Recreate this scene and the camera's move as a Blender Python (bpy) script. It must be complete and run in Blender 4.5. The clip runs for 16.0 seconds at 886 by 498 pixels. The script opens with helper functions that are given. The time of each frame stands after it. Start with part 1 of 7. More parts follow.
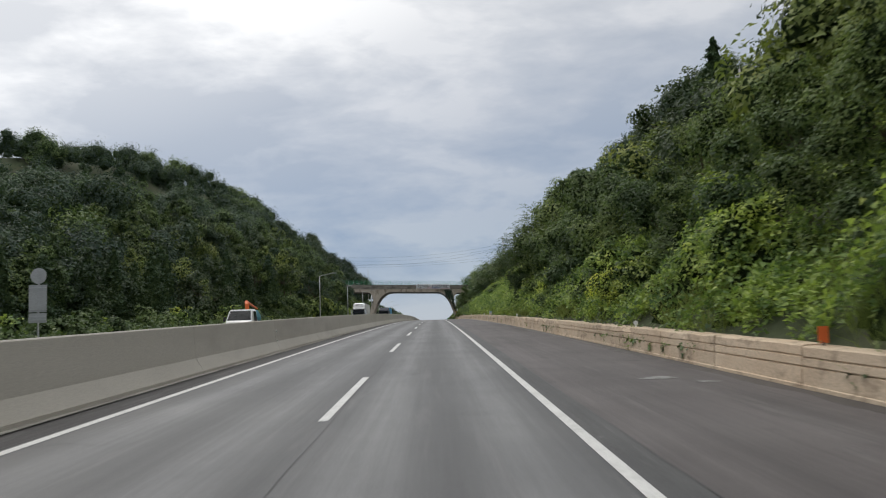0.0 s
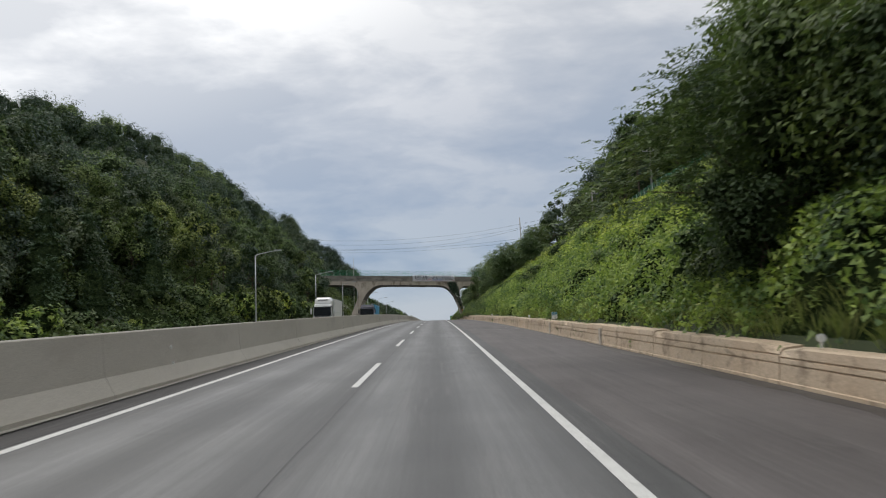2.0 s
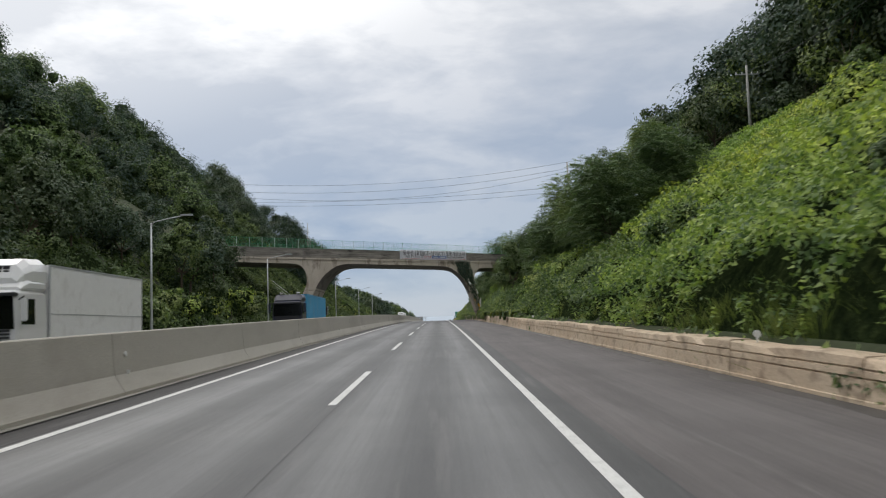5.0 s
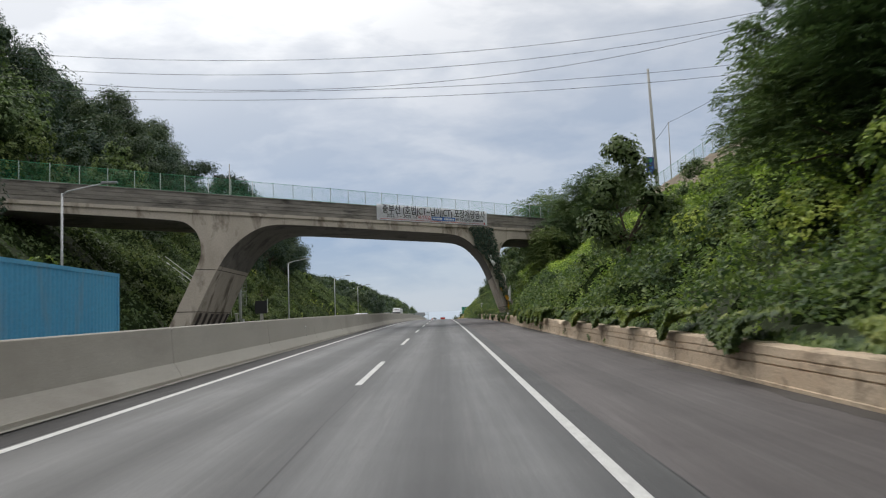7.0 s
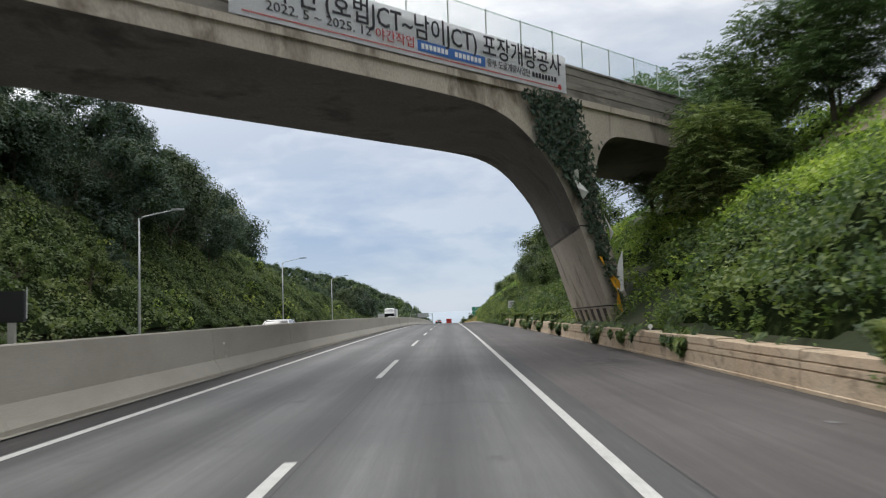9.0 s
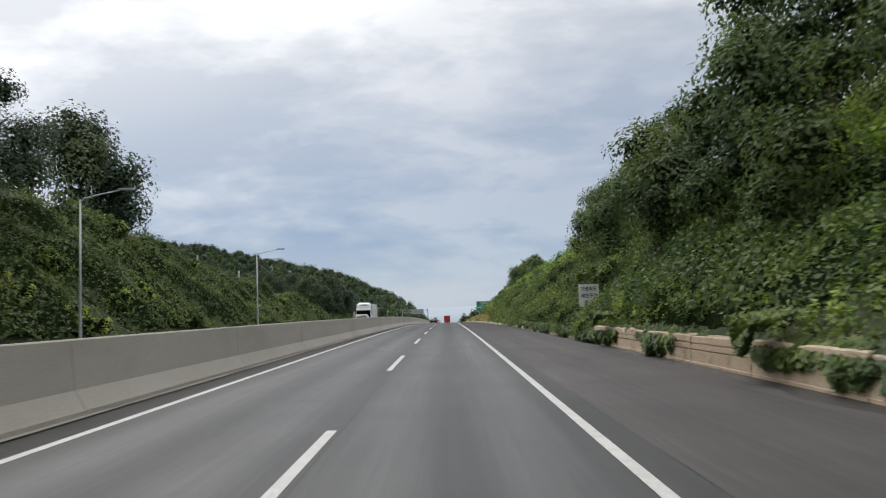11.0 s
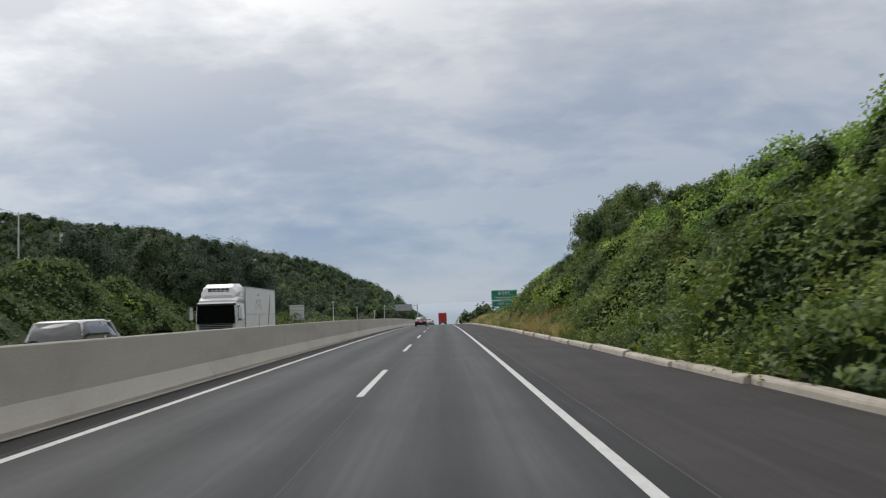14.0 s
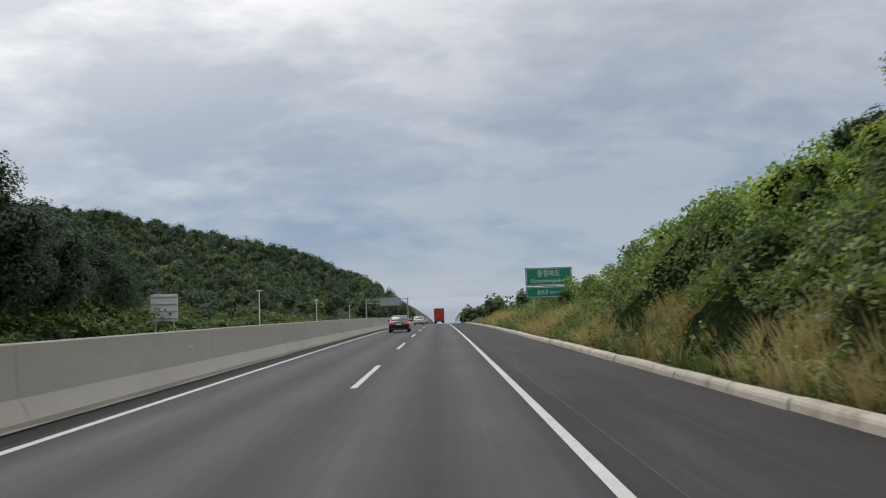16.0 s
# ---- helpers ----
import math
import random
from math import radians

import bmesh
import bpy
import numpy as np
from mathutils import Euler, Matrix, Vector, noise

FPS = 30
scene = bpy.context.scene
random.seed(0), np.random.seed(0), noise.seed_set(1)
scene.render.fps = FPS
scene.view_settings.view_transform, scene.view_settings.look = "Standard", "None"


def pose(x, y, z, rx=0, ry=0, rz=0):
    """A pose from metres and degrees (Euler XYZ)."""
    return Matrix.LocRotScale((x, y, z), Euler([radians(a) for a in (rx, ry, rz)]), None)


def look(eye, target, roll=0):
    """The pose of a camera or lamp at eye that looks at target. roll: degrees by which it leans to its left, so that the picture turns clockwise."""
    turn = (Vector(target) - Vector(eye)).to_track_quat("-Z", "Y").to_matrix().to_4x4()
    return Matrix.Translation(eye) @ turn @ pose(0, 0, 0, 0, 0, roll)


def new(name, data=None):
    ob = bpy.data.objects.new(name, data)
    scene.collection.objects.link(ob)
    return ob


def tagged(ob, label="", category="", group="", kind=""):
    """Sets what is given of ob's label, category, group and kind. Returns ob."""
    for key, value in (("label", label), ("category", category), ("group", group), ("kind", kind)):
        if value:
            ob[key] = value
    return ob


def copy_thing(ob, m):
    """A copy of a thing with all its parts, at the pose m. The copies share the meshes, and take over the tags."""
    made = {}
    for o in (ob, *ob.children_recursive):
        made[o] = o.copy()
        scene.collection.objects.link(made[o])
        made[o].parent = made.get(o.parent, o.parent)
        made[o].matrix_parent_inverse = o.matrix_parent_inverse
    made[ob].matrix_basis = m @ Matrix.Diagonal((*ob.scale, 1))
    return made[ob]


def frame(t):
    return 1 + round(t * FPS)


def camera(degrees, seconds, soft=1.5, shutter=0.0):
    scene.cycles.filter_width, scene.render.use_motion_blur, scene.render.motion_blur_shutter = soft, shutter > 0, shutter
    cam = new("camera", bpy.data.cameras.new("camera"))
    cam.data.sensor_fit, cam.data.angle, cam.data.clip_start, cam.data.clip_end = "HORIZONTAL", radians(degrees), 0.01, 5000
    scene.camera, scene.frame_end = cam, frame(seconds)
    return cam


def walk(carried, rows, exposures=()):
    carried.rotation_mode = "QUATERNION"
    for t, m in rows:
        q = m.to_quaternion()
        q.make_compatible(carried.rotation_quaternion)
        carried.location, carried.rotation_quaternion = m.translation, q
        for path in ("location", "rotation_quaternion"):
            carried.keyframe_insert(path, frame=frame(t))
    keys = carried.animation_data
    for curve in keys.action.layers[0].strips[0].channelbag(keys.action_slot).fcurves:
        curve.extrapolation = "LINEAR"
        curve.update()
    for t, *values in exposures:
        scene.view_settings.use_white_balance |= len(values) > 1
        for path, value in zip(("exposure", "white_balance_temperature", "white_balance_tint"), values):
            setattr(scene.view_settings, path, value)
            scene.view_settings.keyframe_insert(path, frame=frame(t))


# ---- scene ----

CREST, BEND = 420.0, 12798.0


cam = camera(54.42, 16.0, soft=1.15, shutter=0.15)
PATH = [
    (0.0, -0.049, 0.00, -5.242, -0.496, 5.640),
    (0.5, -0.065, 13.52, -4.805, -0.487, 5.622),
    (1.0, -0.043, 27.10, -4.381, -0.464, 5.619),
    (1.5, -0.011, 40.75, -3.969, -0.434, 5.524),
    (2.0, 0.035, 54.45, -3.571, -0.396, 5.433),
    (2.5, 0.075, 68.20, -3.185, -0.398, 5.387),
    (3.0, 0.111, 82.01, -2.813, -0.391, 5.345),
    (3.5, 0.130, 95.87, -2.455, -0.341, 5.250),
    (4.0, 0.133, 109.78, -2.110, -0.314, 5.183),
    (4.5, 0.150, 123.74, -1.779, -0.283, 5.126),
    (5.0, 0.162, 137.74, -1.463, -0.244, 5.084),
    (5.5, 0.166, 151.79, -1.160, -0.194, 5.047),
    (6.0, 0.162, 165.89, -0.873, -0.129, 5.004),
    (6.5, 0.149, 180.02, -0.600, -0.045, 4.946),
    (7.0, 0.121, 194.19, -0.342, 0.003, 4.748),
    (7.5, 0.112, 208.40, -0.099, 0.137, 4.777),
    (8.0, 0.093, 222.65, 0.128, 0.241, 4.738),
    (8.5, 0.074, 236.92, 0.341, 0.265, 4.765),
    (9.0, 0.064, 251.23, 0.537, 0.403, 4.759),
    (9.5, 0.036, 265.57, 0.718, 0.445, 4.722),
    (10.0, -0.006, 279.94, 0.884, 0.413, 4.642),
    (10.5, -0.053, 294.34, 1.033, 0.338, 4.549),
    (11.0, -0.094, 308.75, 1.167, 0.251, 4.471),
    (11.5, -0.118, 323.20, 1.284, 0.183, 4.435),
    (12.0, -0.134, 337.66, 1.385, 0.115, 4.335),
    (12.5, -0.146, 352.14, 1.470, 0.103, 4.331),
    (13.0, -0.155, 366.64, 1.539, 0.036, 4.420),
    (13.5, -0.131, 381.15, 1.591, -0.012, 4.398),
    (14.0, -0.059, 395.68, 1.627, -0.054, 4.189),
    (14.5, 0.053, 410.21, 1.646, -0.081, 4.206),
    (15.0, 0.147, 424.76, 1.649, -0.146, 3.980),
    (15.5, 0.191, 439.32, 1.635, -0.219, 3.966),
    (16.0, 0.198, 453.88, 1.605, -0.220, 3.873),
]
walk(cam, [(t, pose(x, y, z, 90 + pitch, 1.87, yaw)) for t, x, y, z, yaw, pitch in PATH], exposures=[(0.0, -0.08), (4.0, -0.03), (6.5, 0.1), (7.5, 0.08), (8.5, 0.03), (9.2, 0.36), (11.5, 0.0), (12.5, -0.11), (14.0, -0.16), (15.0, -0.22), (16.0, -0.18)])

# ---- world, sun ----
world = bpy.data.worlds.new("overcast_sky")
scene.world = world
world.use_nodes = True


def link(tree, a, b):
    tree.links.new(a, b)


def node(tree, kind, **values):
    n = tree.nodes.new(kind)
    for key, value in values.items():
        n.inputs[key.replace("_", " ")].default_value = value
    return n


def math_node(tree, op, a, b=None, clamp=False):
    n = tree.nodes.new("ShaderNodeMath")
    n.operation, n.use_clamp = op, clamp
    for i, v in enumerate((a, b)):
        if v is None:
            continue
        if isinstance(v, (int, float)):
            n.inputs[i].default_value = v
        else:
            tree.links.new(v, n.inputs[i])
    return n.outputs[0]


def mix_col(tree, fac, a, b, blend="MIX"):
    n = tree.nodes.new("ShaderNodeMix")
    n.data_type, n.blend_type = "RGBA", blend
    for sock, v in ((n.inputs["Factor"], fac), (n.inputs[6], a), (n.inputs[7], b)):
        if isinstance(v, (int, float)):
            sock.default_value = v
        elif isinstance(v, tuple):
            sock.default_value = (*v, 1)
        else:
            tree.links.new(v, sock)
    return n.outputs[2]


def ramp(tree, fac, stops):
    n = tree.nodes.new("ShaderNodeValToRGB")
    els = n.color_ramp.elements
    while len(els) < len(stops):
        els.new(0.5)
    for e, (p, c) in zip(els, stops):
        e.position, e.color = p, (*c, 1) if isinstance(c, tuple) else (c, c, c, 1)
    tree.links.new(fac, n.inputs[0])
    return n.outputs[0]


SUN_TURN, SUN_HIGH = radians(-40), radians(54)     # left of the road's heading, above the horizon
SUN_WAY = Vector((math.sin(SUN_TURN) * math.cos(SUN_HIGH), math.cos(SUN_TURN) * math.cos(SUN_HIGH), math.sin(SUN_HIGH)))


def build_sky():
    t = world.node_tree
    t.nodes.clear()
    out = t.nodes.new("ShaderNodeOutputWorld")
    back = node(t, "ShaderNodeBackground", Strength=1.0)
    coord = t.nodes.new("ShaderNodeTexCoord")
    sep = t.nodes.new("ShaderNodeSeparateXYZ")
    link(t, coord.outputs["Generated"], sep.inputs[0])
    x, y, z = sep.outputs
    up = math_node(t, "ADD", math_node(t, "MAXIMUM", z, 0.0), 0.42)
    flat = t.nodes.new("ShaderNodeCombineXYZ")
    link(t, math_node(t, "DIVIDE", x, up), flat.inputs[0])
    link(t, math_node(t, "DIVIDE", y, up), flat.inputs[1])
    link(t, math_node(t, "MULTIPLY", z, 1.6), flat.inputs[2])
    # soft rolls, lying a little across the road
    banks = t.nodes.new("ShaderNodeMapping")
    banks.inputs["Scale"].default_value = (1.0, 1.35, 1.5)
    banks.inputs["Location"].default_value = (3.1, 1.7, 0.4)
    link(t, flat.outputs[0], banks.inputs[0])
    big = node(t, "ShaderNodeTexNoise", Scale=2.3, Detail=7.0, Roughness=0.52, Distortion=0.35)
    small = node(t, "ShaderNodeTexNoise", Scale=7.5, Detail=6.0, Roughness=0.55, Distortion=0.25)
    for n in (big, small):
        link(t, banks.outputs[0], n.inputs["Vector"])
    cloud = math_node(t, "ADD", math_node(t, "MULTIPLY", big.outputs[0], 0.72), math_node(t, "MULTIPLY", small.outputs[0], 0.28))
    cover = ramp(t, cloud, [(0.42, 0.0), (0.50, 0.45), (0.57, 1.0)])
    # thin blue-grey low down, brighter and whiter towards the hidden sun
    low = ramp(t, z, [(0.0, (0.50, 0.57, 0.66)), (0.04, (0.38, 0.47, 0.60)), (0.10, (0.27, 0.37, 0.54)), (0.20, (0.36, 0.43, 0.55)), (0.38, (0.56, 0.59, 0.64)), (0.6, (0.95, 0.97, 1.0)), (1.0, (1.15, 1.17, 1.2))])
    high = ramp(t, z, [(0.0, (0.54, 0.60, 0.68)), (0.06, (0.46, 0.54, 0.65)), (0.14, (0.46, 0.52, 0.62)), (0.26, (0.60, 0.63, 0.69)), (0.38, (0.80, 0.81, 0.83)), (0.6, (1.2, 1.2, 1.2)), (1.0, (1.4, 1.4, 1.4))])
    sky = mix_col(t, cover, low, high)
    way = node(t, "ShaderNodeVectorMath")
    way.operation = "DOT_PRODUCT"
    link(t, coord.outputs["Generated"], way.inputs[0])
    way.inputs[1].default_value = SUN_WAY
    glow = ramp(t, way.outputs["Value"], [(0.5, 0.0), (0.60, 0.06), (0.70, 0.22), (0.79, 0.72), (0.9, 1.0)])
    sky = mix_col(t, glow, sky, mix_col(t, cover, (0.95, 0.96, 0.98), (1.6, 1.58, 1.54)))
    nishita = t.nodes.new("ShaderNodeTexSky")
    nishita.sky_type, nishita.sun_disc = "NISHITA", False
    nishita.sun_elevation, nishita.sun_rotation = SUN_HIGH, SUN_TURN
    clear = mix_col(t, 1.0, nishita.outputs[0], (0.09, 0.09, 0.09), "MULTIPLY")
    link(t, mix_col(t, 0.88, clear, sky), back.inputs["Color"])
    link(t, back.outputs[0], out.inputs[0])


build_sky()
sun_data = bpy.data.lights.new("sun", "SUN")
sun_data.energy, sun_data.angle, sun_data.color = 1.1, radians(40), (1.0, 0.96, 0.9)
sun = new("sun", sun_data)
sun.matrix_world = look(SUN_WAY * 100, (0, 0, 0))


# ---- materials ----
def surface(name, a, b, scale=3.0, rough=0.7, metal=0.0, grain=40.0, bump=0.15, stain=None, stain_scale=0.6, stain_amount=0.5, stretch=(1, 1, 1), per_object=0.0):
    """A weathered surface: two tones at one scale, fine grain and relief at another, and stains of their own shape."""
    m = bpy.data.materials.new(name)
    m.use_nodes = True
    t = m.node_tree
    bsdf = t.nodes["Principled BSDF"]
    coord = t.nodes.new("ShaderNodeTexCoord")
    place = t.nodes.new("ShaderNodeMapping")
    place.inputs["Scale"].default_value = stretch
    link(t, coord.outputs["Object"], place.inputs[0])
    broad = node(t, "ShaderNodeTexNoise", Scale=scale, Detail=5.0, Roughness=0.6)
    fine = node(t, "ShaderNodeTexNoise", Scale=grain, Detail=3.0, Roughness=0.6)
    for n in (broad, fine):
        link(t, place.outputs[0], n.inputs["Vector"])
    col = mix_col(t, ramp(t, broad.outputs[0], [(0.3, 0.0), (0.7, 1.0)]), a, b)
    col = mix_col(t, 1.0, col, ramp(t, fine.outputs[0], [(0.25, 0.78), (0.75, 1.18)]), "MULTIPLY")
    if stain:
        spots = node(t, "ShaderNodeTexNoise", Scale=stain_scale, Detail=6.0, Roughness=0.62, Distortion=0.4)
        link(t, place.outputs[0], spots.inputs["Vector"])
        amount = math_node(t, "MULTIPLY", ramp(t, spots.outputs[0], [(0.52, 0.0), (0.66, 1.0)]), stain_amount)
        col = mix_col(t, amount, col, stain)
    if per_object:
        info = t.nodes.new("ShaderNodeObjectInfo")
        col = mix_col(t, 1.0, col, ramp(t, info.outputs["Random"], [(0.0, 1 - per_object), (1.0, 1 + per_object)]), "MULTIPLY")
    link(t, col, bsdf.inputs["Base Color"])
    bsdf.inputs["Roughness"].default_value, bsdf.inputs["Metallic"].default_value = rough, metal
    if bump:
        rise = node(t, "ShaderNodeBump", Strength=bump, Distance=0.02)
        link(t, math_node(t, "ADD", fine.outputs[0], broad.outputs[0]), rise.inputs["Height"])
        link(t, rise.outputs[0], bsdf.inputs["Normal"])
    return m


def leafage(name, tones, rough=0.55, patch=0.12, see_through=0.3, gloss=0.3):
    """Leaves: a tone for each leaf, broad patches of lighter growth, and light coming through the blade."""
    m = bpy.data.materials.new(name)
    m.use_nodes = True
    t = m.node_tree
    bsdf = t.nodes["Principled BSDF"]
    geo = t.nodes.new("ShaderNodeNewGeometry")
    coord = t.nodes.new("ShaderNodeTexCoord")
    broad = node(t, "ShaderNodeTexNoise", Scale=patch, Detail=4.0, Roughness=0.6)
    link(t, geo.outputs["Position"], broad.inputs["Vector"])
    one = math_node(t, "MULTIPLY", geo.outputs["Random Per Island"], 0.38)
    two = math_node(t, "MULTIPLY", ramp(t, broad.outputs[0], [(0.36, 0.0), (0.64, 1.0)]), 0.62)
    col = ramp(t, math_node(t, "ADD", one, two), tones)
    info = t.nodes.new("ShaderNodeObjectInfo")
    col = mix_col(t, 1.0, col, ramp(t, info.outputs["Random"], [(0.0, (0.78, 0.84, 0.92)), (0.5, (1.0, 1.0, 1.0)), (1.0, (1.24, 1.12, 0.95))]), "MULTIPLY")
    link(t, col, bsdf.inputs["Base Color"])
    bsdf.inputs["Roughness"].default_value = rough
    bsdf.inputs["Specular IOR Level"].default_value = gloss
    glow = t.nodes.new("ShaderNodeBsdfTranslucent")
    link(t, mix_col(t, 1.0, col, (1.2, 1.3, 0.85), "MULTIPLY"), glow.inputs["Color"])
    mix = t.nodes.new("ShaderNodeMixShader")
    mix.inputs[0].default_value = see_through
    link(t, bsdf.outputs[0], mix.inputs[1])
    link(t, glow.outputs[0], mix.inputs[2])
    link(t, mix.outputs[0], t.nodes["Material Output"].inputs[0])
    return m


def plain(name, col, rough=0.5, metal=0.0, coat=0.0, emit=0.0):
    m = bpy.data.materials.new(name)
    m.use_nodes = True
    b = m.node_tree.nodes["Principled BSDF"]
    b.inputs["Base Color"].default_value = (*col, 1)
    b.inputs["Roughness"].default_value, b.inputs["Metallic"].default_value = rough, metal
    b.inputs["Coat Weight"].default_value = coat
    if emit:
        b.inputs["Emission Color"].default_value = (*col, 1)
        b.inputs["Emission Strength"].default_value = emit
    return m


def road_surface(name, a, b, tracks, rough, spills=(), newer_tone=0.66, newest_tone=0.76):
    """Asphalt with wheel tracks along the road, fine stone, patches and oil spots."""
    m = bpy.data.materials.new(name)
    m.use_nodes = True
    t = m.node_tree
    bsdf = t.nodes["Principled BSDF"]
    coord = t.nodes.new("ShaderNodeTexCoord")
    sep = t.nodes.new("ShaderNodeSeparateXYZ")
    link(t, coord.outputs["Object"], sep.inputs[0])
    along = t.nodes.new("ShaderNodeMapping")
    along.inputs["Scale"].default_value = (1, 0.05, 1)
    link(t, coord.outputs["Object"], along.inputs[0])
    streak = node(t, "ShaderNodeTexNoise", Scale=1.6, Detail=4.0, Roughness=0.6)
    link(t, along.outputs[0], streak.inputs["Vector"])
    patch = node(t, "ShaderNodeTexNoise", Scale=0.25, Detail=5.0, Roughness=0.6)
    stone = node(t, "ShaderNodeTexNoise", Scale=55.0, Detail=3.0, Roughness=0.7)
    spots = node(t, "ShaderNodeTexNoise", Scale=0.7, Detail=7.0, Roughness=0.65, Distortion=0.6)
    pale = node(t, "ShaderNodeTexNoise", Scale=1.3, Detail=6.0, Roughness=0.7, Distortion=0.8)
    for n in (patch, stone, spots, pale):
        link(t, coord.outputs["Object"], n.inputs["Vector"])
    worn = node(t, "ShaderNodeTexNoise", Scale=3.0, Detail=6.0, Roughness=0.7, Distortion=0.3)
    link(t, along.outputs[0], worn.inputs["Vector"])
    col = mix_col(t, ramp(t, patch.outputs[0], [(0.35, 0.0), (0.65, 1.0)]), a, b)
    wave = math_node(t, "COSINE", math_node(t, "MULTIPLY", math_node(t, "ADD", sep.outputs[0], 0.03), 2 * math.pi / 1.78))
    wave = math_node(t, "ADD", math_node(t, "MULTIPLY", wave, -tracks), 1.0)
    col = mix_col(t, 1.0, col, wave, "MULTIPLY")
    col = mix_col(t, 1.0, col, ramp(t, streak.outputs[0], [(0.3, 0.80), (0.7, 1.18)]), "MULTIPLY")
    col = mix_col(t, 1.0, col, ramp(t, stone.outputs[0], [(0.3, 0.72), (0.7, 1.3)]), "MULTIPLY")
    col = mix_col(t, math_node(t, "MULTIPLY", ramp(t, spots.outputs[0], [(0.63, 0.0), (0.72, 1.0)]), 0.55), col, tuple(v * 0.45 for v in a))
    col = mix_col(t, math_node(t, "MULTIPLY", ramp(t, pale.outputs[0], [(0.70, 0.0), (0.74, 1.0)]), 0.5), col, (0.32, 0.32, 0.31))
    col = mix_col(t, math_node(t, "MULTIPLY", ramp(t, worn.outputs[0], [(0.56, 0.0), (0.68, 1.0)]), 0.22), col, (0.20, 0.19, 0.185))
    # long faint drag marks along the paving
    drag = t.nodes.new("ShaderNodeMapping")
    drag.inputs["Scale"].default_value = (6.0, 0.05, 1)
    link(t, coord.outputs["Object"], drag.inputs[0])
    lines = node(t, "ShaderNodeTexNoise", Scale=1.3, Detail=5.0, Roughness=0.65)
    link(t, drag.outputs[0], lines.inputs["Vector"])
    col = mix_col(t, 1.0, col, ramp(t, lines.outputs[0], [(0.3, 0.84), (0.7, 1.15)]), "MULTIPLY")
    # oil spills, blotched within their reach
    for cx, cy, rx, ry in spills:
        u = math_node(t, "MULTIPLY", math_node(t, "SUBTRACT", sep.outputs[0], cx), 1 / rx)
        v = math_node(t, "MULTIPLY", math_node(t, "SUBTRACT", sep.outputs[1], cy), 1 / ry)
        near = math_node(t, "SUBTRACT", 1.0, math_node(t, "ADD", math_node(t, "MULTIPLY", u, u), math_node(t, "MULTIPLY", v, v)), clamp=True)
        blot = math_node(t, "MULTIPLY", near, ramp(t, pale.outputs[0], [(0.42, 0.0), (0.56, 1.0)]), clamp=True)
        col = mix_col(t, math_node(t, "MULTIPLY", blot, 0.85, clamp=True), col, (0.026, 0.024, 0.024))
    # the newer, darker course laid beyond the bridge
    newer = t.nodes.new("ShaderNodeMapRange")
    newer.inputs["From Min"].default_value, newer.inputs["From Max"].default_value = 292.0, 312.0
    link(t, sep.outputs[1], newer.inputs["Value"])
    col = mix_col(t, newer.outputs[0], col, mix_col(t, 1.0, col, (newer_tone, newer_tone, newer_tone + 0.01), "MULTIPLY"))
    newest = t.nodes.new("ShaderNodeMapRange")
    newest.inputs["From Min"].default_value, newest.inputs["From Max"].default_value = 346.0, 396.0
    link(t, sep.outputs[1], newest.inputs["Value"])
    col = mix_col(t, newest.outputs[0], col, mix_col(t, 1.0, col, (newest_tone, newest_tone, newest_tone + 0.01), "MULTIPLY"))
    link(t, col, bsdf.inputs["Base Color"])
    bsdf.inputs["Roughness"].default_value = rough
    link(t, math_node(t, "SUBTRACT", 0.5, math_node(t, "MULTIPLY", newest.outputs[0], 0.3)), bsdf.inputs["Specular IOR Level"])
    rise = node(t, "ShaderNodeBump", Strength=0.35, Distance=0.006)
    link(t, stone.outputs[0], rise.inputs["Height"])
    link(t, rise.outputs[0], bsdf.inputs["Normal"])
    return m


ASPHALT = road_surface("asphalt_worn_lanes", (0.080, 0.081, 0.082), (0.106, 0.107, 0.106), 0.35, 0.6)
SHOULDER = road_surface("asphalt_shoulder", (0.072, 0.063, 0.062), (0.097, 0.087, 0.085), 0.05, 0.72, newer_tone=0.72, newest_tone=0.72, spills=((4.0, 122.5, 0.9, 3.0), (5.0, 120.5, 1.3, 2.2), (4.0, 189.0, 0.5, 3.0), (4.0, 335.2, 0.4, 1.8), (4.7, 276.6, 1.2, 3.0), (5.6, 114.0, 0.7, 1.5)))
PAINT = surface("road_paint", (0.52, 0.52, 0.50), (0.62, 0.62, 0.60), 2.0, 0.6, grain=30, bump=0.1, stain=(0.36, 0.36, 0.35), stain_scale=5.0, stain_amount=0.5)
SEALANT = surface("joint_sealant", (0.025, 0.025, 0.026), (0.04, 0.04, 0.04), 4.0, 0.6)
OIL = surface("oily_asphalt", (0.040, 0.037, 0.036), (0.058, 0.054, 0.052), 1.5, 0.5, grain=45, bump=0.1)
SCUFF = surface("scuffed_asphalt", (0.17, 0.17, 0.165), (0.27, 0.27, 0.26), 2.5, 0.8, grain=40, bump=0.1, stain=(0.09, 0.09, 0.09), stain_scale=3.0, stain_amount=0.9)
BARRIER = surface("barrier_concrete", (0.41, 0.385, 0.335), (0.46, 0.435, 0.385), 0.5, 0.85, grain=60, bump=0.06, stain=(0.33, 0.30, 0.26), stain_scale=0.4, stain_amount=0.6, stretch=(1, 0.35, 1))
EDGE = road_surface("asphalt_edge_strip", (0.050, 0.050, 0.051), (0.066, 0.066, 0.066), 0.0, 0.7)
